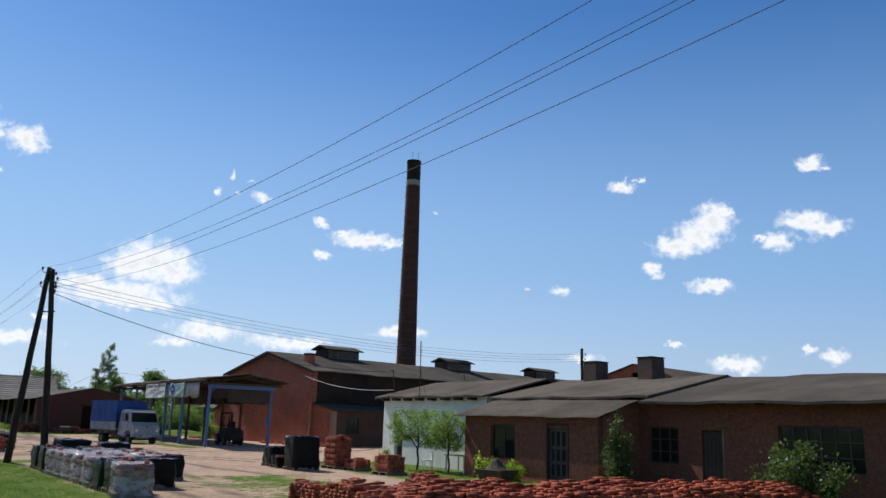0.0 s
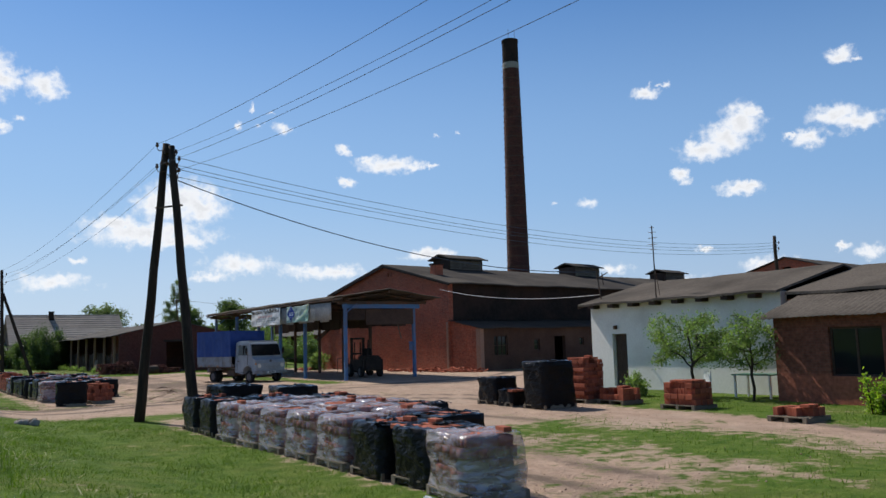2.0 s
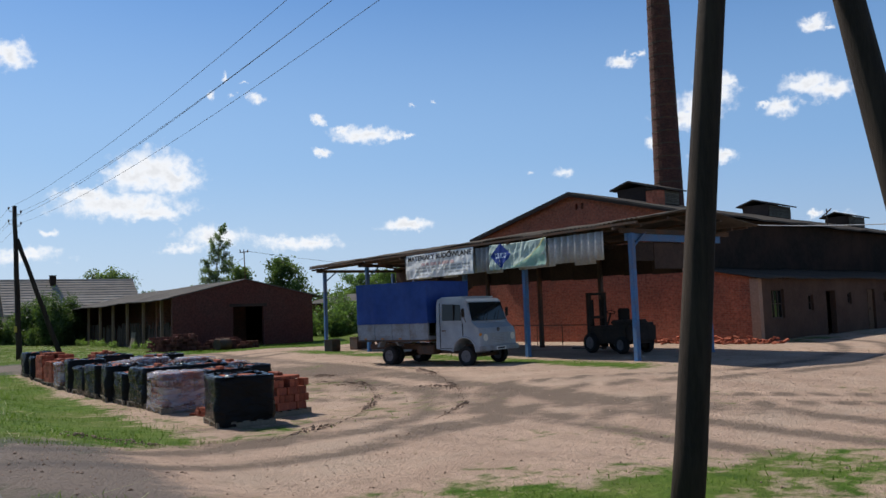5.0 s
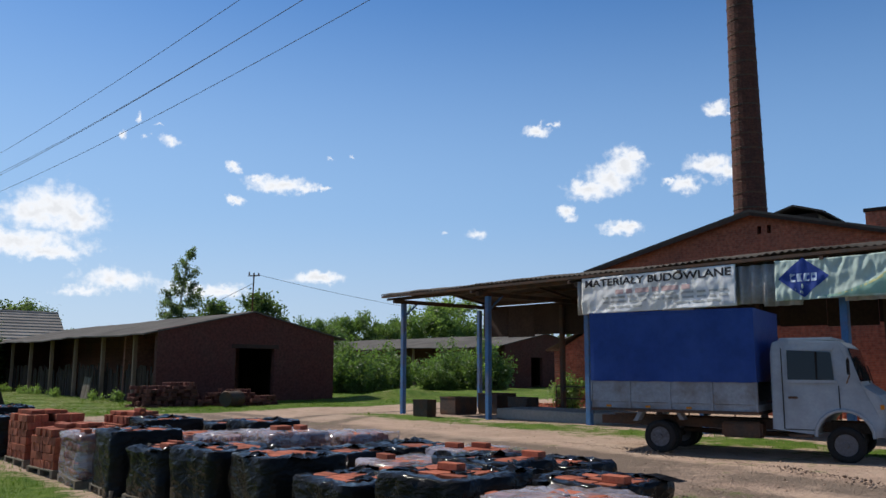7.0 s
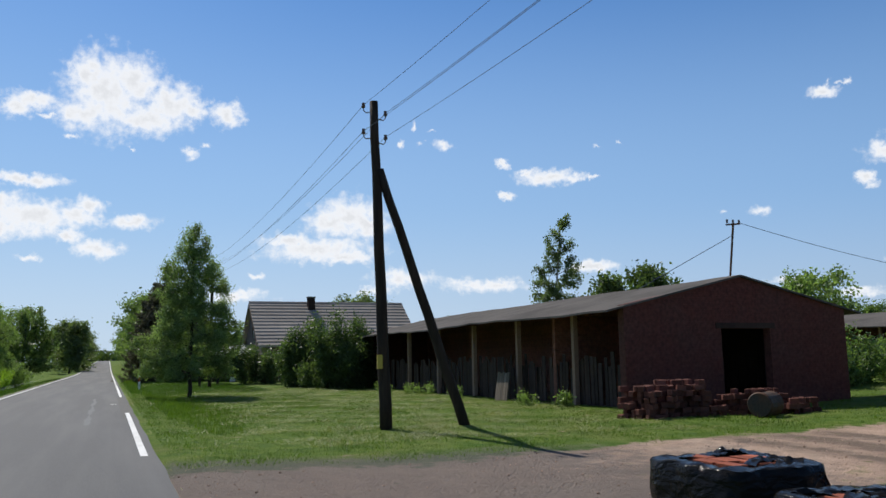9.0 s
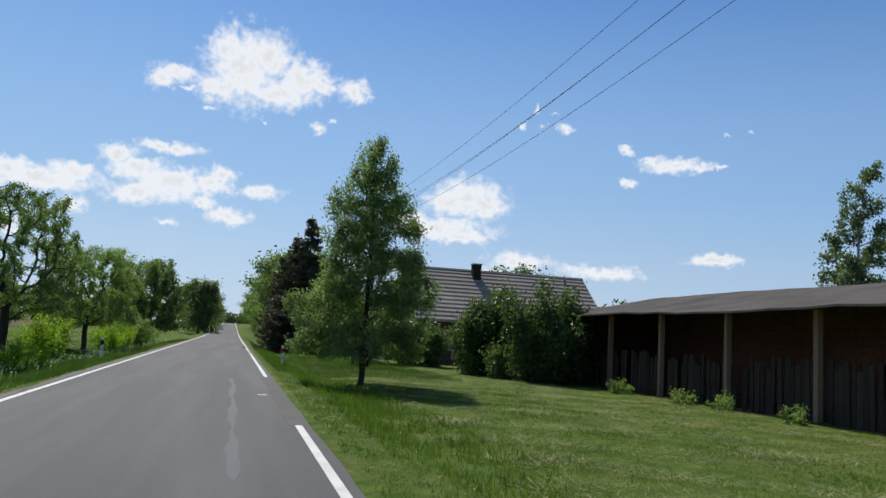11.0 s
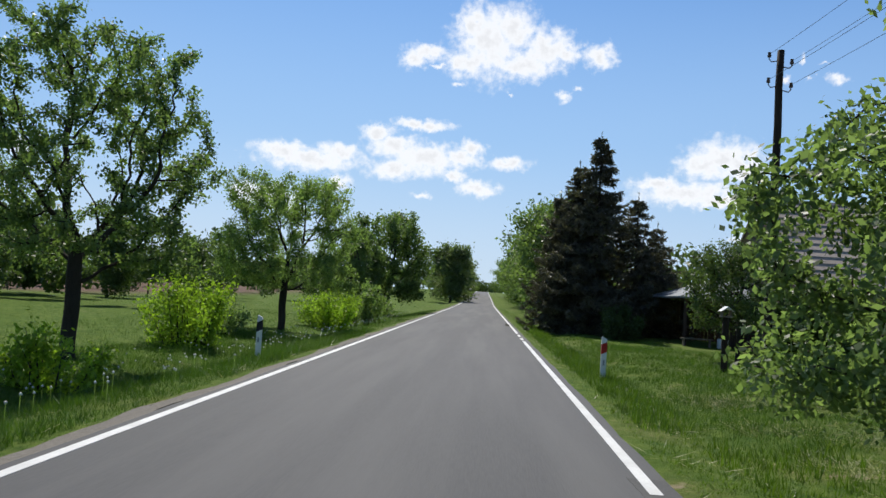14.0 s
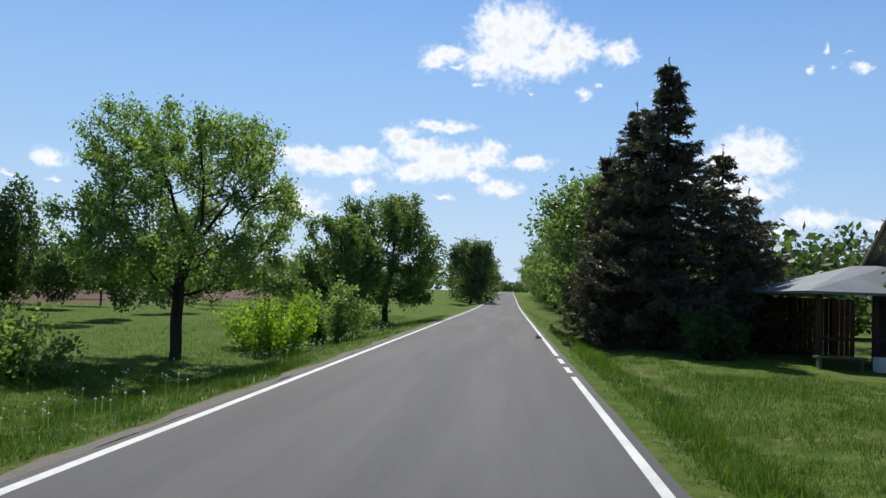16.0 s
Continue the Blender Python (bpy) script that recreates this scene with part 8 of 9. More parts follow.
def spruce(x, y, height, radius, seed, label, n_leaf=26000):
    """Uneven tiers of drooping boughs with upturned tips; each bough is a feather of hanging twigs."""
    rng = np.random.default_rng(seed)
    t = thing("spruce", label, "spruce", at=(x, y, gz(x, y)))
    tubes = [([np.array([0, 0, -0.2]), np.array([0.05, 0, height * 0.5]), np.array([0, 0, height])], [0.018 * height, 0.011 * height, 0.01], 9)]
    a_, b_, wt_ = [], [], []
    z = 0.25
    while z < height * 0.97:
        k = z / height
        for b in range(7 if k < 0.75 else 5):
            a = rng.uniform(0, 2 * math.pi)
            r = radius * (0.05 + (1 - k) ** 0.95) * rng.choice((0.55, 0.8, 0.95, 1.15)) * rng.uniform(0.85, 1.1)
            zz = z + rng.uniform(-0.12, 0.12)
            out = np.array([math.cos(a), math.sin(a), 0])
            side = np.array([-math.sin(a), math.cos(a), 0])
            drop = (0.34 * (1 - k) + 0.02) * r
            line = [np.array([0, 0, zz]) + out * r * f + np.array([0, 0, -drop * 1.5 * f + drop * 1.1 * f ** 2.6 + 0.05 * r * math.sin(f * 6)]) for f in (0, 0.25, 0.5, 0.75, 0.92, 1.06)]
            tubes.append((line, [0.03 * (1 - k) + 0.007, 0.024 * (1 - k) + 0.006, 0.016 * (1 - k) + 0.005, 0.009, 0.005, 0.003], 4))
            n = max(5, int(r / 0.13))
            for f in np.linspace(0.14, 1.0, n):
                q = f * (len(line) - 1)
                i = min(len(line) - 2, int(q))
                p = line[i] + (line[i + 1] - line[i]) * (q - i)
                reach = (0.1 + 0.34 * r ** 0.6 * (1.08 - f)) * rng.uniform(0.7, 1.25)
                for sg in (-1, 1):
                    e = p + side * sg * reach * 0.8 + out * reach * 0.45 + np.array([0, 0, -0.35 * reach * rng.uniform(0.2, 1.6)])
                    a_.append(p), b_.append(e), wt_.append(reach + 0.08)
                a_.append(p), b_.append(p + out * 0.16 + np.array([0, 0, -0.1 * rng.uniform(0, 2)])), wt_.append(0.2)
            a_.append(line[-2]), b_.append(line[-1] + out * 0.1 + np.array([0, 0, 0.06])), wt_.append(0.3)
        z += 0.27 * (1.2 - 0.6 * k) * rng.uniform(0.7, 1.3)
    a_.append(np.array([0, 0, height * 0.95])), b_.append(np.array([0, 0, height + 0.15])), wt_.append(0.5)
    tubes_mesh("trunk", tubes, M_bark, t)
    a_, b_, wt_ = np.array(a_), np.array(b_), np.array(wt_)
    pick = rng.choice(len(a_), n_leaf, p=wt_ / wt_.sum())
    f = rng.uniform(0, 1.05, n_leaf)[:, None]
    d = b_[pick] - a_[pick]
    u = d / (np.linalg.norm(d, axis=1)[:, None] + 1e-6) + rng.normal(0, 0.5, (n_leaf, 3))
    u /= np.linalg.norm(u, axis=1)[:, None]
    c = a_[pick] + d * f + rng.normal(0, 0.022, (n_leaf, 3))
    w = np.cross(u, rand_unit(rng, n_leaf))
    w /= np.linalg.norm(w, axis=1)[:, None] + 1e-9
    s = rng.uniform(0.09, 0.2, n_leaf)[:, None]
    vs = np.stack([c - u * s * 0.4, c + w * s * 0.17, c + u * s * 0.8, c - w * s * 0.17], 1)
    raw("needles", vs.reshape(-1, 3), np.arange(4)[None] + 4 * np.arange(n_leaf)[:, None], M_needle, t)
    return t


BALL = lambda k: math.sin(math.pi * (0.22 + 0.66 * k)) ** 0.6
OVOID = lambda k: min(1.0, 0.85 + 0.6 * k) * (1 - k ** 1.7) ** 0.9 + 0.07


# the lawn tree and the left-hand row
grown_tree("lawn_tree", 4.1, 101.4, 8.3, 0.95, 2.9, OVOID, 5, 84000, 0.082, M_leaft, "upright leafy tree with a dark trunk on the lawn", lobes=46, lobe=0.27, seeds=1350, stem=0.1, fork=0.66, spread=0.12, step=0.2, lean=(0.12, 0), up=0.3, thick=0.44, twigs=6)
grown_tree("roadside_tree", -9.2, 112.2, 7.4, 2.2, 3.7, BALL, 8, 46000, 0.088, M_leafm2, "spreading old roadside tree with crooked limbs", lobes=34, lobe=0.29, seeds=850, stem=0.16, fork=0.04, spread=0.085, squash=0.7, group="roadside trees", hang=0.5, thick=0.5)
grown_tree("roadside_tree", -8.7, 128.3, 6.5, 1.7, 3.9, BALL, 12, 46000, 0.1, M_leaf, "round-crowned roadside tree with an open crown", lobes=36, lobe=0.29, seeds=850, stem=0.15, fork=0.1, spread=0.12, squash=0.7, group="roadside trees", hang=0.4, thick=0.52)
grown_tree("roadside_tree", -8.3, 160.5, 8.4, 1.2, 4.3, BALL, 14, 26000, 0.2, M_leafm2, "dense dark roadside tree", lobes=30, lobe=0.3, seeds=600, stem=0.2, fork=0.1, spread=0.22, step=0.3, group="roadside trees")
grown_tree("roadside_tree", -10.6, 155.5, 6.4, 1.0, 3.2, BALL, 15, 15000, 0.2, M_leafm2, "dense dark roadside tree", lobes=22, lobe=0.3, seeds=420, stem=0.16, fork=0.1, spread=0.2, step=0.3, group="roadside trees")
grown_tree("garden_tree", 7.9, 122.0, 4.0, 1.2, 2.2, BALL, 16, 20000, 0.085, M_leafd, "small apple tree beside the cottage", lobes=16, lobe=0.36, seeds=420, stem=0.1, fork=0.1, spread=0.13, step=0.17)
spruce(5.3, 137.9, 10.55, 3.0, 21, "tall dark spruce by the road", 95000)
spruce(4.4, 139.3, 9.2, 2.3, 26, "dark spruce grown into the tall one", 50000)
spruce(7.6, 139.2, 7.6, 3.2, 22, "dark spruce beside the taller one", 46000)
spruce(3.6, 140.9, 7.8, 2.1, 23, "dark spruce behind the tall one", 40000)
spruce(9.0, 140.6, 6.2, 2.6, 27, "small dark spruce at the end of the clump", 22000)
shrub("dark_bush", 6.0, 134.4, 3.0, 2.2, 1.6, 24, 7000, 0.14, M_leafd, "dark bush under the spruces")
far = leafy_tree("far_tree", 5.9, 172.0, 10.0, 0.8, 4.0, ROUND, 31, 13000, 0.33, M_leafm2, "tall leafy tree in the row along the road", limbs=24, spread=0.45, subs=8, group="tree row along the road")
far_l = leafy_tree("far_tree", -6.4, 236.0, 9.6, 0.8, 3.5, WILLOW, 32, 9000, 0.45, M_leafb, "tall grey-green willow-like tree by the road", limbs=24, spread=0.5, subs=7, group="tree row along the road")
rnd = random.Random(11)
for k in range(16):
    y = 162 + k * 11.5 + rnd.uniform(-2, 2)
    copy_thing(far, pose(5.6 + rnd.uniform(-0.4, 1.8) + (0.9 if k > 4 else 0), y, gz(6, y), 0, 0, rnd.uniform(0, 360)) @ Matrix.Scale(rnd.uniform(0.85, 1.15), 4))
for k in range(9):
    copy_thing(far_l, pose(-6.8 - rnd.uniform(0, 2.2), 256 + k * 15 + rnd.uniform(-3, 3), gz(-9, 250 + k * 15), 0, 0, rnd.uniform(0, 360)) @ Matrix.Scale(rnd.uniform(0.85, 1.15), 4))
# behind the shed and the works
grown_tree("birch", 24.9, 103.8, 10.3, 2.4, 2.5, lambda k: 0.95 * (1 - k) ** 0.5 * min(1, 0.7 + k) + 0.06, 44, 14000, 0.13, M_leafb, "slender wind-bent birch behind the shed", lobes=17, lobe=0.3, seeds=420, stem=0.09, fork=0.5, spread=0.13, bark=M_birch, hang=0.8, lean=(1.3, 0.2), step=0.26, squash=1.4)
leafy_tree("ash_tree", 31.1, 102.4, 7.3, 2.0, 1.7, ROUND, 42, 6000, 0.24, M_leafd, "dark round tree behind the shed", limbs=18, spread=0.28, subs=6)
leafy_tree("ash_tree", 26.0, 98.6, 6.3, 1.6, 1.1, ROUND, 43, 4000, 0.22, M_leafd, "small dark tree behind the shed", limbs=14, spread=0.24, subs=6)
leafy_tree("ash_tree", 27.0, 150.0, 9.0, 2.0, 3.4, ROUND, 44, 7000, 0.3, M_leafb, "tree beyond the cottage garden", limbs=18, spread=0.36, subs=6)
leafy_tree("ash_tree", 82.0, 138.0, 10.6, 1.0, 6.0, ROUND, 45, 11000, 0.42, M_leaf, "broad light-green tree behind the far sheds", limbs=24, spread=0.5, subs=7)
bush = shrub("hedge_bush", 31.0, 90.0, 4.0, 3.4, 3.5, 46, 9500, 0.17, M_leafm, "light-green elder bush before the far shed", stems=26, group="bushes before the far shed", rag=0.35)
for x, y, s, a in ((33.4, 90.9, 0.75, 80), (35.6, 92.4, 1.05, 200), (39.2, 91.0, 0.68, 130), (41.0, 93.2, 0.95, 250), (42.9, 90.2, 1.1, 310), (45.4, 92.6, 0.6, 20), (37.4, 94.4, 1.1, 60), (32.2, 93.6, 1.05, 155), (44.2, 95.2, 1.2, 290), (28.4, 94.0, 0.7, 260), (30.5, 97.0, 0.9, 10)):
    copy_thing(bush, pose(x, y, gz(x, y), 0, 0, a) @ Matrix.Diagonal((s, s * 1.15, s * (0.8 + 0.004 * (a * 7 % 100)), 1)))
row = leafy_tree("ash_tree", 60.0, 137.0, 7.4, 0.8, 3.6, ROUND, 47, 9000, 0.28, M_leafm, "light-green tree in the row behind the far sheds", limbs=20, spread=0.3, subs=7, group="row behind the far sheds")
rnd = random.Random(12)
for k in range(8):
    copy_thing(row, pose(64.5 + 4.2 * k, 137 + rnd.uniform(-2, 2), -0.1, 0, 0, rnd.uniform(0, 360)) @ Matrix.Scale(rnd.uniform(0.85, 1.2), 4))
shrub("lilac_bush", 13.2, 108.8, 4.6, 4.2, 4.6, 51, 44000, 0.16, M_leafd, "dense dark lilac bush by the shed's far end", stems=34, rag=0.5)
shrub("lilac_bush", 12.6, 113.5, 4.2, 4.0, 4.2, 52, 34000, 0.16, M_leafd, "dense bush by the cottage fence", stems=30, rag=0.5)
shrub("lilac_bush", 10.6, 122.0, 4.6, 4.0, 3.0, 53, 9000, 0.17, M_leafd, "dark bush before the cottage", stems=24)
shrub("sapling_bush", -8.7, 117.6, 3.0, 2.8, 2.15, 54, 7000, 0.11, M_leafl, "bright yellow-green sapling bush in the grass", stems=26, group="bushes on the far verge")
shrub("sapling_bush", -7.6, 133.5, 3.6, 3.4, 2.0, 55, 8000, 0.12, M_leafl, "bright yellow-green sapling bush in the grass", stems=28, group="bushes on the far verge")
shrub("sapling_bush", -6.9, 139.5, 3.6, 4.0, 2.2, 56, 7000, 0.14, M_leaf, "green sapling bush in the grass", stems=26, group="bushes on the far verge")
shrub("sapling_bush", -7.6, 108.6, 1.8, 1.8, 1.1, 57, 2600, 0.1, M_leafl, "low yellow-green bush in the grass", stems=14, group="bushes on the far verge")
shrub("sapling_bush", -9.5, 122.5, 2.4, 2.4, 1.5, 58, 3600, 0.11, M_leaf, "green sapling bush in the grass", stems=18, group="bushes on the far verge")
grown_tree("peach_tree", 22.0, 31.2, 2.75, 1.15, 1.75, BALL, 61, 6400, 0.08, M_leaf, "small spreading fruit tree before the white wall", lobes=11, lobe=0.3, seeds=240, stem=0.05, fork=0.0, spread=0.1, step=0.14)
grown_tree("peach_tree", 22.2, 29.1, 2.7, 1.1, 1.15, BALL, 62, 4000, 0.08, M_leaf, "small fruit tree before the white wall", lobes=8, lobe=0.32, seeds=190, stem=0.045, fork=0.0, spread=0.1, step=0.14)
shrub("weed_bush", 22.0, 19.1, 1.2, 0.8, 2.6, 63, 2600, 0.1, M_leafd, "tall climbing bush at the lean-to's corner", stems=12)
shrub("weed_bush", 21.6, 33.4, 1.2, 1.0, 0.8, 64, 1500, 0.1, M_leaf, "low weeds by the white wall", stems=10)
shrub("weed_bush", 22.0, 24.7, 1.0, 1.6, 0.7, 65, 1500, 0.1, M_leafl, "low weeds under the window", stems=10)
shrub("weed_bush", 20.3, 24.3, 0.8, 0.8, 1.1, 66, 1200, 0.09, M_leafl, "weeds growing from the trough", stems=8)
shrub("elder_bush", 23.0, 13.2, 2.6, 2.4, 2.0, 67, 5000, 0.12, M_leafd, "green elder bush before the brown wall", stems=18)
shrub("weed_bush", 26.2, 68.6, 1.4, 1.4, 1.6, 68, 2200, 0.12, M_leaf, "bush by the hall's corner", stems=10)
for k, (x, y) in enumerate(((14.3, 84.5), (14.2, 87.0), (14.3, 93.5), (14.2, 96.5), (14.2, 99.0), (14.1, 103.0))):
    shrub("weed_bush", x, y, 0.8, 1.2, 0.5, 70 + k, 700, 0.08, M_leaf, "weeds along the shed's side", stems=8, group="weeds along the shed")
# distant woods, hedges and a far farm
def woods(name, centres, size, seed, mat, label, per=60):
    rng = np.random.default_rng(seed)
    pts = []
    for x, y, h, r in centres:
        n = per
        d = rand_unit(rng, n) * (rng.uniform(0.35, 1, n) ** 0.5)[:, None]
        d[:, 2] = np.abs(d[:, 2]) if h < 3 else d[:, 2]
        pts.append(np.array([x, y, h * 0.5 + rise(y)]) + d * np.array([r, r, h * 0.5]))
    ob = leaf_mesh(name, np.concatenate(pts), size, mat, None, rng)
    return tagged(ob, label, "woods", kind="stuff")


rng = np.random.default_rng(77)
belt = [(rng.uniform(-700, -30) , 520 + rng.uniform(-40, 160), rng.uniform(9, 16), rng.uniform(7, 12)) for _ in range(150)]
belt += [(rng.uniform(-30, 20), 900 + rng.uniform(-40, 60), rng.uniform(8, 13), rng.uniform(6, 9)) for _ in range(16)]
belt += [(rng.uniform(20, 900), 560 + rng.uniform(-60, 160), rng.uniform(10, 18), rng.uniform(8, 13)) for _ in range(150)]
belt += [(700 + rng.uniform(-60, 80), rng.uniform(-250, 560), rng.uniform(10, 18), rng.uniform(8, 13)) for _ in range(130)]
belt += [(-620 + rng.uniform(-60, 60), rng.uniform(-200, 520), rng.uniform(9, 16), rng.uniform(8, 12)) for _ in range(90)]
woods("far_woods", belt, 3.6, 78, M_leafd, "dark belt of far woods on the horizon", 70)
near = [(-rng.uniform(26, 80), rng.uniform(190, 330), rng.uniform(3, 7), rng.uniform(2, 4)) for _ in range(40)]
near += [(-rng.uniform(24, 60), rng.uniform(118, 150), rng.uniform(4, 6.5), rng.uniform(1.0, 1.8)) for _ in range(14)]
near += [(rng.uniform(60, 130), rng.uniform(100, 180), rng.uniform(5, 9), rng.uniform(3, 5)) for _ in range(40)]
near += [(rng.uniform(28, 60), rng.uniform(138, 200), rng.uniform(5, 8), rng.uniform(3, 5)) for _ in range(30)]
near += [(rng.uniform(8, 26), rng.uniform(146, 190), rng.uniform(4, 7), rng.uniform(3, 4)) for _ in range(20)]
near += [(-rng.uniform(30, 62), rng.uniform(150, 190), rng.uniform(5, 8.5), rng.uniform(2, 3.6)) for _ in range(20)]
woods("thicket", near, 0.5, 79, M_leafd, "dark thickets and hedges between the fields", 600)
left = [(-rng.uniform(14, 34), rng.uniform(140, 200), rng.uniform(1.4, 3.6), rng.uniform(1.0, 1.9)) for _ in range(18)]
left += [(-rng.uniform(19, 34), rng.uniform(118, 165), rng.uniform(4.0, 6.4), rng.uniform(0.8, 1.3)) for _ in range(13)]
woods("field_bushes", left, 0.2, 80, M_leafd, "dark bushes and young trees along the fields", 2600)
behind = [(rng.uniform(36, 75), rng.uniform(-40, 20), rng.uniform(4, 6.5), rng.uniform(2, 3.5)) for _ in range(24)]
woods("works_hedge", behind, 0.24, 81, M_leafd, "trees and hedges behind the workshop", 1500)
f = thing("far_farm", "far brick farmhouse behind trees", "house", at=(-72, 343, gz(-72, 343)), turn=10)
part("wall", box(-6, 6, -4, 4, 0, 3.2), M_brown_x, f)
part("roof", prism([(-4.6, 3.1), (0, 6.2), (4.6, 3.1), (4.4, 3.0), (0, 6.0), (-4.4, 3.0)], "x", -6.4, 6.4), M_board, f)
t = thing("far_mast", "thin far mast over the fields", "mast", at=(-30, 165, -0.3))
part("mast", tube([(0, 0, 0), (0, 0, 5.2)], 0.08, 6), M_steel, t)


# grass blades, denser near the road
def blades(name, spots, height, width, seed, mat, label, lie=0.5):
    rng = np.random.default_rng(seed)
    s = np.asarray(spots)
    n = len(s)
    a = rng.uniform(0, 2 * math.pi, n)
    h = height * rng.uniform(0.5, 1.35, n) * s[:, 2]
    w = width * rng.uniform(0.7, 1.4, n)
    z = ground_z(s[:, 0], s[:, 1])
    o = np.stack([s[:, 0], s[:, 1], z - 0.02], -1)
    side = np.stack([np.cos(a), np.sin(a), 0 * a], -1) * w[:, None] / 2
    bend = np.stack([np.sin(a) * h * rng.normal(0, lie, n), -np.cos(a) * h * rng.normal(0, lie, n), h / max(1.0, lie)], -1)
    vs = np.stack([o - side, o + side, o + bend], 1)
    return tagged(raw(name, vs.reshape(-1, 3), np.arange(3)[None] + 3 * np.arange(n)[:, None], mat), label, "grass", kind="stuff")


def sown(rng, x0, x1, y0, y1, density, clear=True):
    n = int((x1 - x0) * (y1 - y0) * density)
    p = np.stack([rng.uniform(x0, x1, n), rng.uniform(y0, y1, n)], -1)
    if clear:
        p = p[rng.uniform(0, 1, n) > dirt_share(p[:, 0], p[:, 1]) * 1.25]
    patch = 0.75 + 0.34 * np.sin(p[:, 0] * 1.9 + np.sin(p[:, 1] * 0.8) * 2) * np.sin(p[:, 1] * 1.3 + p[:, 0] * 0.6) + 0.3 * np.sin(p[:, 0] * 8.3 + np.sin(p[:, 1] * 3.1) * 2) * np.sin(p[:, 1] * 6.7 - p[:, 0] * 2.3)
    p = np.concatenate([p, np.clip(patch, 0.2, 1.45)[:, None]], 1)
    return p


rng = np.random.default_rng(5)
verge = np.concatenate([sown(rng, 1.5, 6.6, 12, 47, 420), sown(rng, 1.5, 5.4, 46, 70, 260), sown(rng, 1.5, 9, 74, 84, 260), sown(rng, 1.5, 9, 84, 104, 480), sown(rng, 9, 15, 74, 112, 190), sown(rng, 1.5, 8, 104, 135, 260), sown(rng, 1.5, 5, 135, 200, 60)])
blades("grass_verge", verge, 0.075, 0.015, 6, M_grass, "short green grass of the verge and lawn", 1.0)
ditch = np.concatenate([sown(rng, 2.5, 3.8, 81, 86, 90), sown(rng, 2.2, 4.2, 86, 106, 130), sown(rng, 2.6, 3.7, 88, 106, 190), sown(rng, 1.4, 2.0, 12, 40, 60), sown(rng, 1.75, 2.7, 106, 150, 150)])
blades("ditch_grass", ditch, 0.2, 0.018, 7, M_grass, "tall fresh grass of the ditch")
tall = np.concatenate([sown(rng, 1.7, 9.0, 106, 120, 400), sown(rng, 1.7, 9.0, 120, 128, 300), sown(rng, 1.7, 4.5, 128, 150, 110), sown(rng, -10, -4.5, 84, 126, 560), sown(rng, -10, -4.5, 126, 170, 100), sown(rng, -16, -10, 95, 150, 50), sown(rng, -30, -16, 95, 170, 12)])
blades("tall_grass", tall, 0.16, 0.01, 17, M_grassd, "tall unmown grass of the verges", 0.75)
yard = np.concatenate([sown(rng, 7, 23, 12, 50, 70), sown(rng, 10, 30, 50, 84, 55), sown(rng, 14, 34, 74, 92, 40)])
blades("yard_grass", yard, 0.09, 0.02, 8, M_grass, "thin trodden grass of the yard")
dry = np.concatenate([sown(rng, 1.4, 3.0, 12, 140, 40), sown(rng, 3.5, 14.5, 76, 112, 420), sown(rng, -5.0, -4.5, 84, 170, 40)])
keep = np.sin(dry[:, 0] * 1.1 + dry[:, 1] * 2.3 + 1.5 * np.sin(dry[:, 0] * 0.7 + dry[:, 1] * 0.4)) + 0.5 * np.sin(dry[:, 0] * 3.1 - dry[:, 1] * 1.3) > rng.uniform(-0.5, 1.5, len(dry))
blades("dry_grass", dry[keep], 0.19, 0.016, 9, M_straw, "pale mown hay lying on the lawn", 2.2)


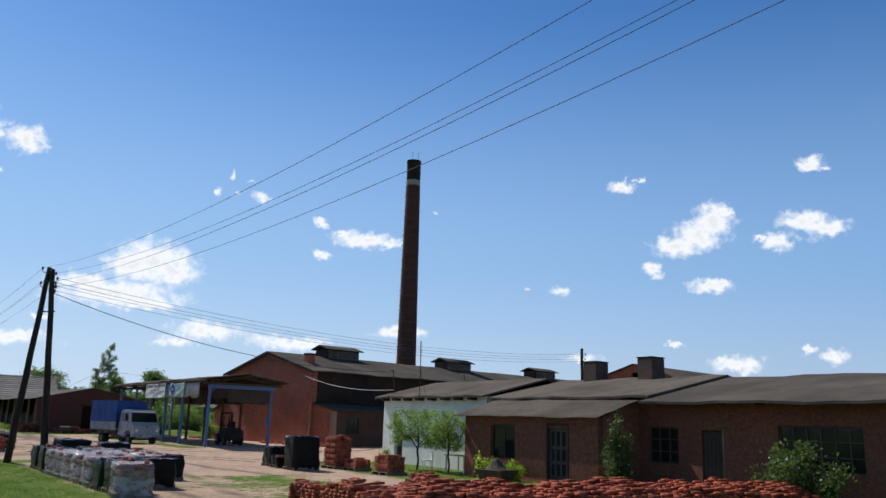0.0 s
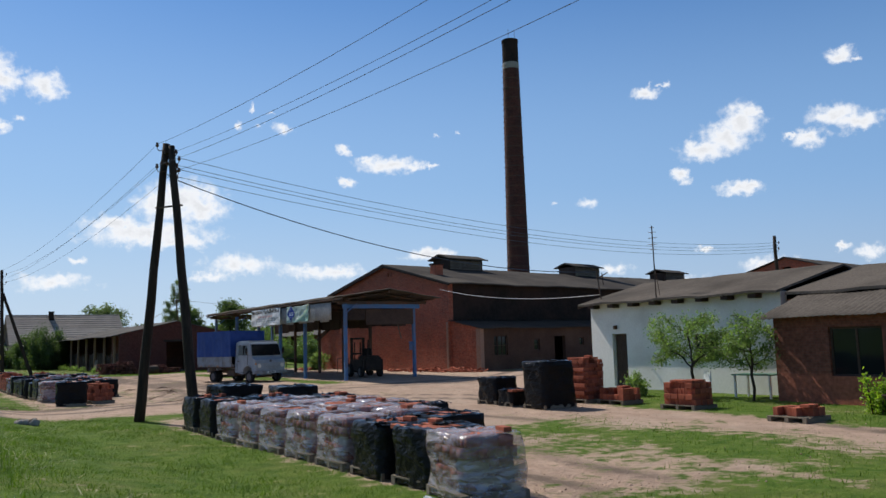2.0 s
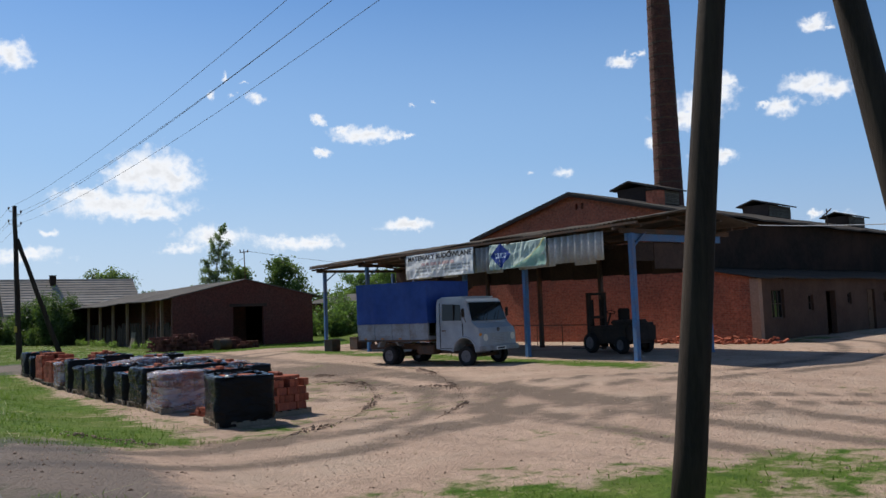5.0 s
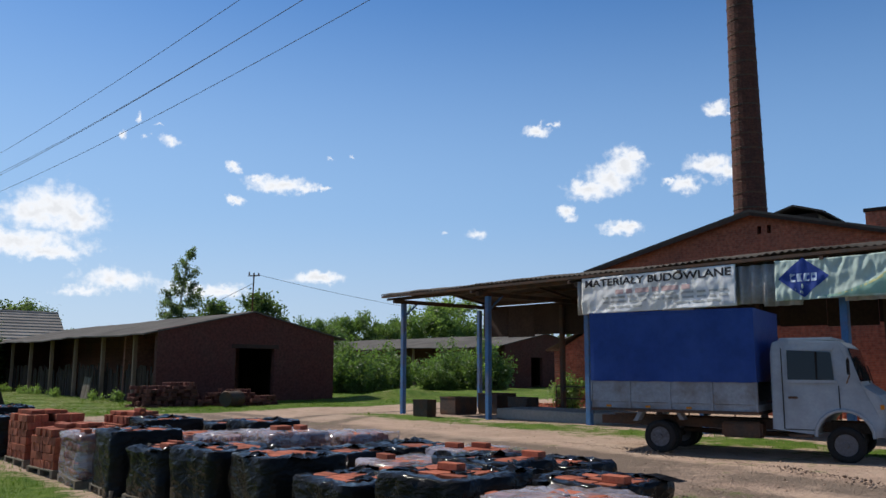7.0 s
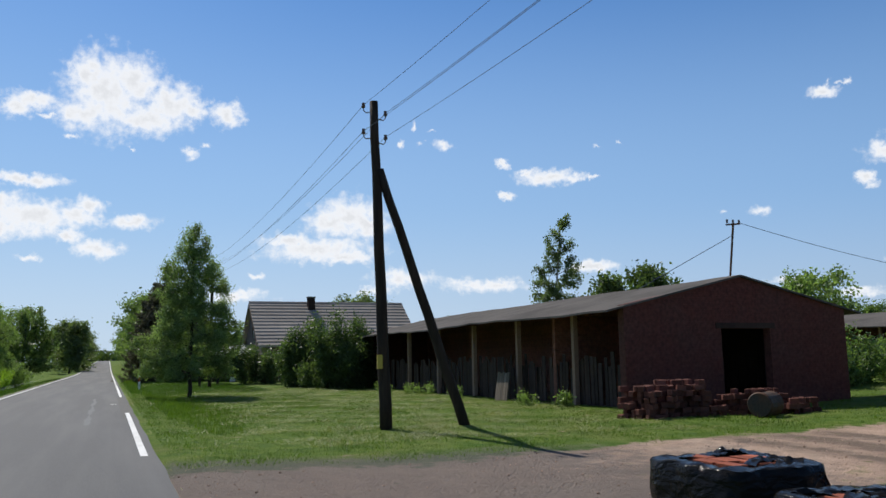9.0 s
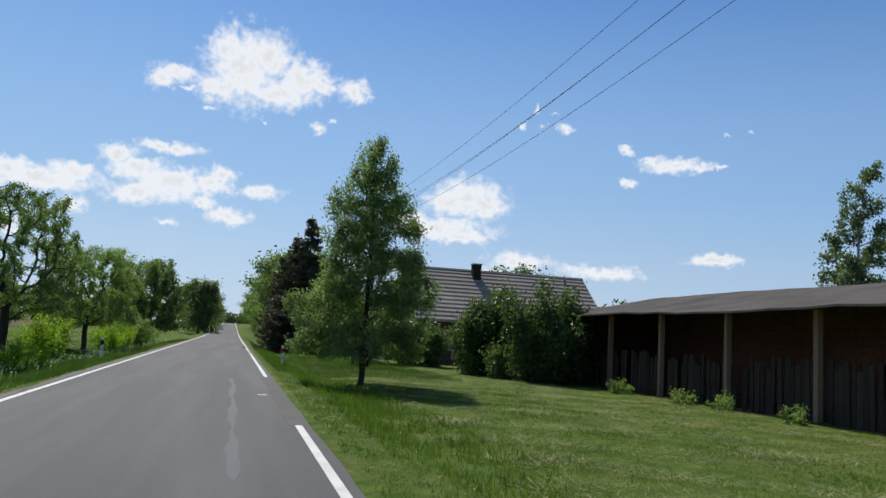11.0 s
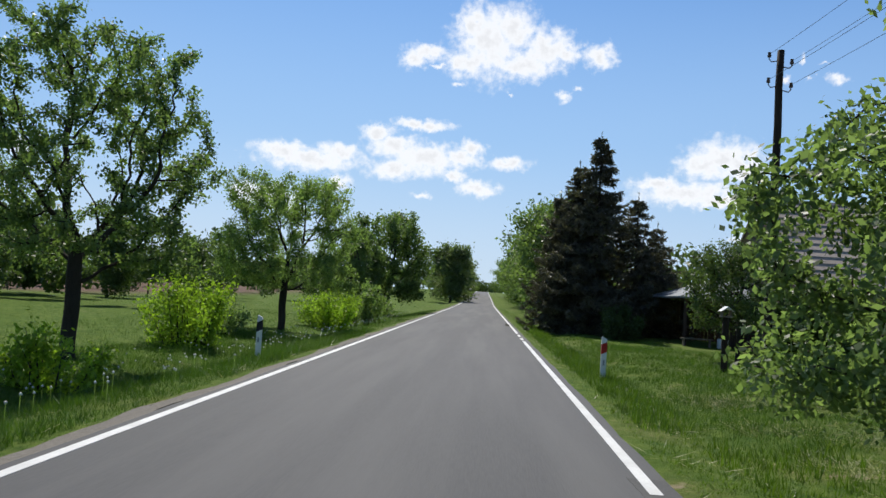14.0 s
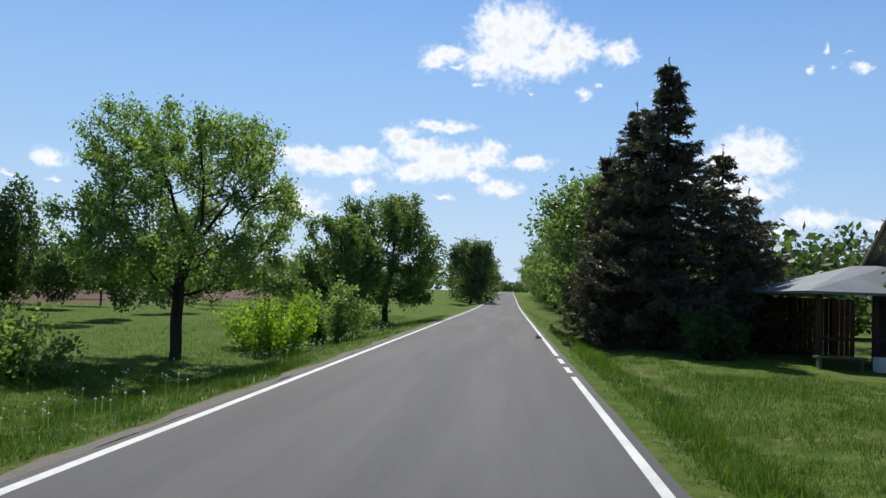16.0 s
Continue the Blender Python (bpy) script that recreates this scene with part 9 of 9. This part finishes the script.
def clods():
    """Loose stones and crumbs of earth on the worn ground."""
    rng = np.random.default_rng(15)
    n = 42000
    x, y = rng.uniform(1.3, 26, n), rng.uniform(18, 76, n)
    k = (rng.uniform(0, 1, n) < dirt_share(x, y)) & (np.sin(x * 0.8 + np.sin(y * 0.5) * 2) * np.sin(y * 0.6 - x * 0.3) > rng.uniform(-0.9, 0.6, n))
    x, y = x[k], y[k]
    n = len(x)
    s = 0.006 + 0.02 * rng.uniform(0, 1, n) ** 4
    octa = np.array([(1, 0, 0), (-1, 0, 0), (0, 1, 0), (0, -1, 0), (0, 0, 0.8), (0, 0, -0.6)])
    fs = np.array([(0, 2, 4), (2, 1, 4), (1, 3, 4), (3, 0, 4), (2, 0, 5), (1, 2, 5), (3, 1, 5), (0, 3, 5)])
    vs = np.stack([x, y, ground_z(x, y) + 0.004], -1)[:, None] + octa[None] * rng.uniform(0.6, 1.3, (n, 6, 1)) * s[:, None, None]
    tagged(raw("earth_clods", vs.reshape(-1, 3), (fs[None] + 6 * np.arange(n)[:, None, None]).reshape(-1, 3), M_clod), "crumbs of earth and small stones on the yard", "clods", kind="stuff")


clods()


def dandelions():
    rng = np.random.default_rng(3)
    n = 420
    x = -rng.uniform(4.9, 8.2, n)
    y = rng.uniform(86, 150, n)
    c = np.stack([x, y, ground_z(x, y) + rng.uniform(0.2, 0.36, n)], -1)
    oct_v = np.array([(1, 0, 0), (-1, 0, 0), (0, 1, 0), (0, -1, 0), (0, 0, 1), (0, 0, -1)]) * 0.024
    oct_f = np.array([(0, 2, 4), (2, 1, 4), (1, 3, 4), (3, 0, 4), (2, 0, 5), (1, 2, 5), (3, 1, 5), (0, 3, 5)])
    vs = (c[:, None] + oct_v[None]).reshape(-1, 3)
    fs = (oct_f[None] + 6 * np.arange(n)[:, None, None]).reshape(-1, 3)
    tagged(raw("dandelion_heads", vs, fs, M_puff, smooth=True), "white dandelion seed heads in the far verge", "flowers", kind="stuff")
    st = np.stack([c - np.array([0.004, 0, 0.012]), c + np.array([0.004, 0, -0.012]), c - np.array([0, 0, 0.36])], 1)
    tagged(raw("dandelion_stalks", st.reshape(-1, 3), np.arange(3)[None] + 3 * np.arange(n)[:, None], M_leaf), "thin dandelion stalks", "flowers", kind="stuff")


dandelions()
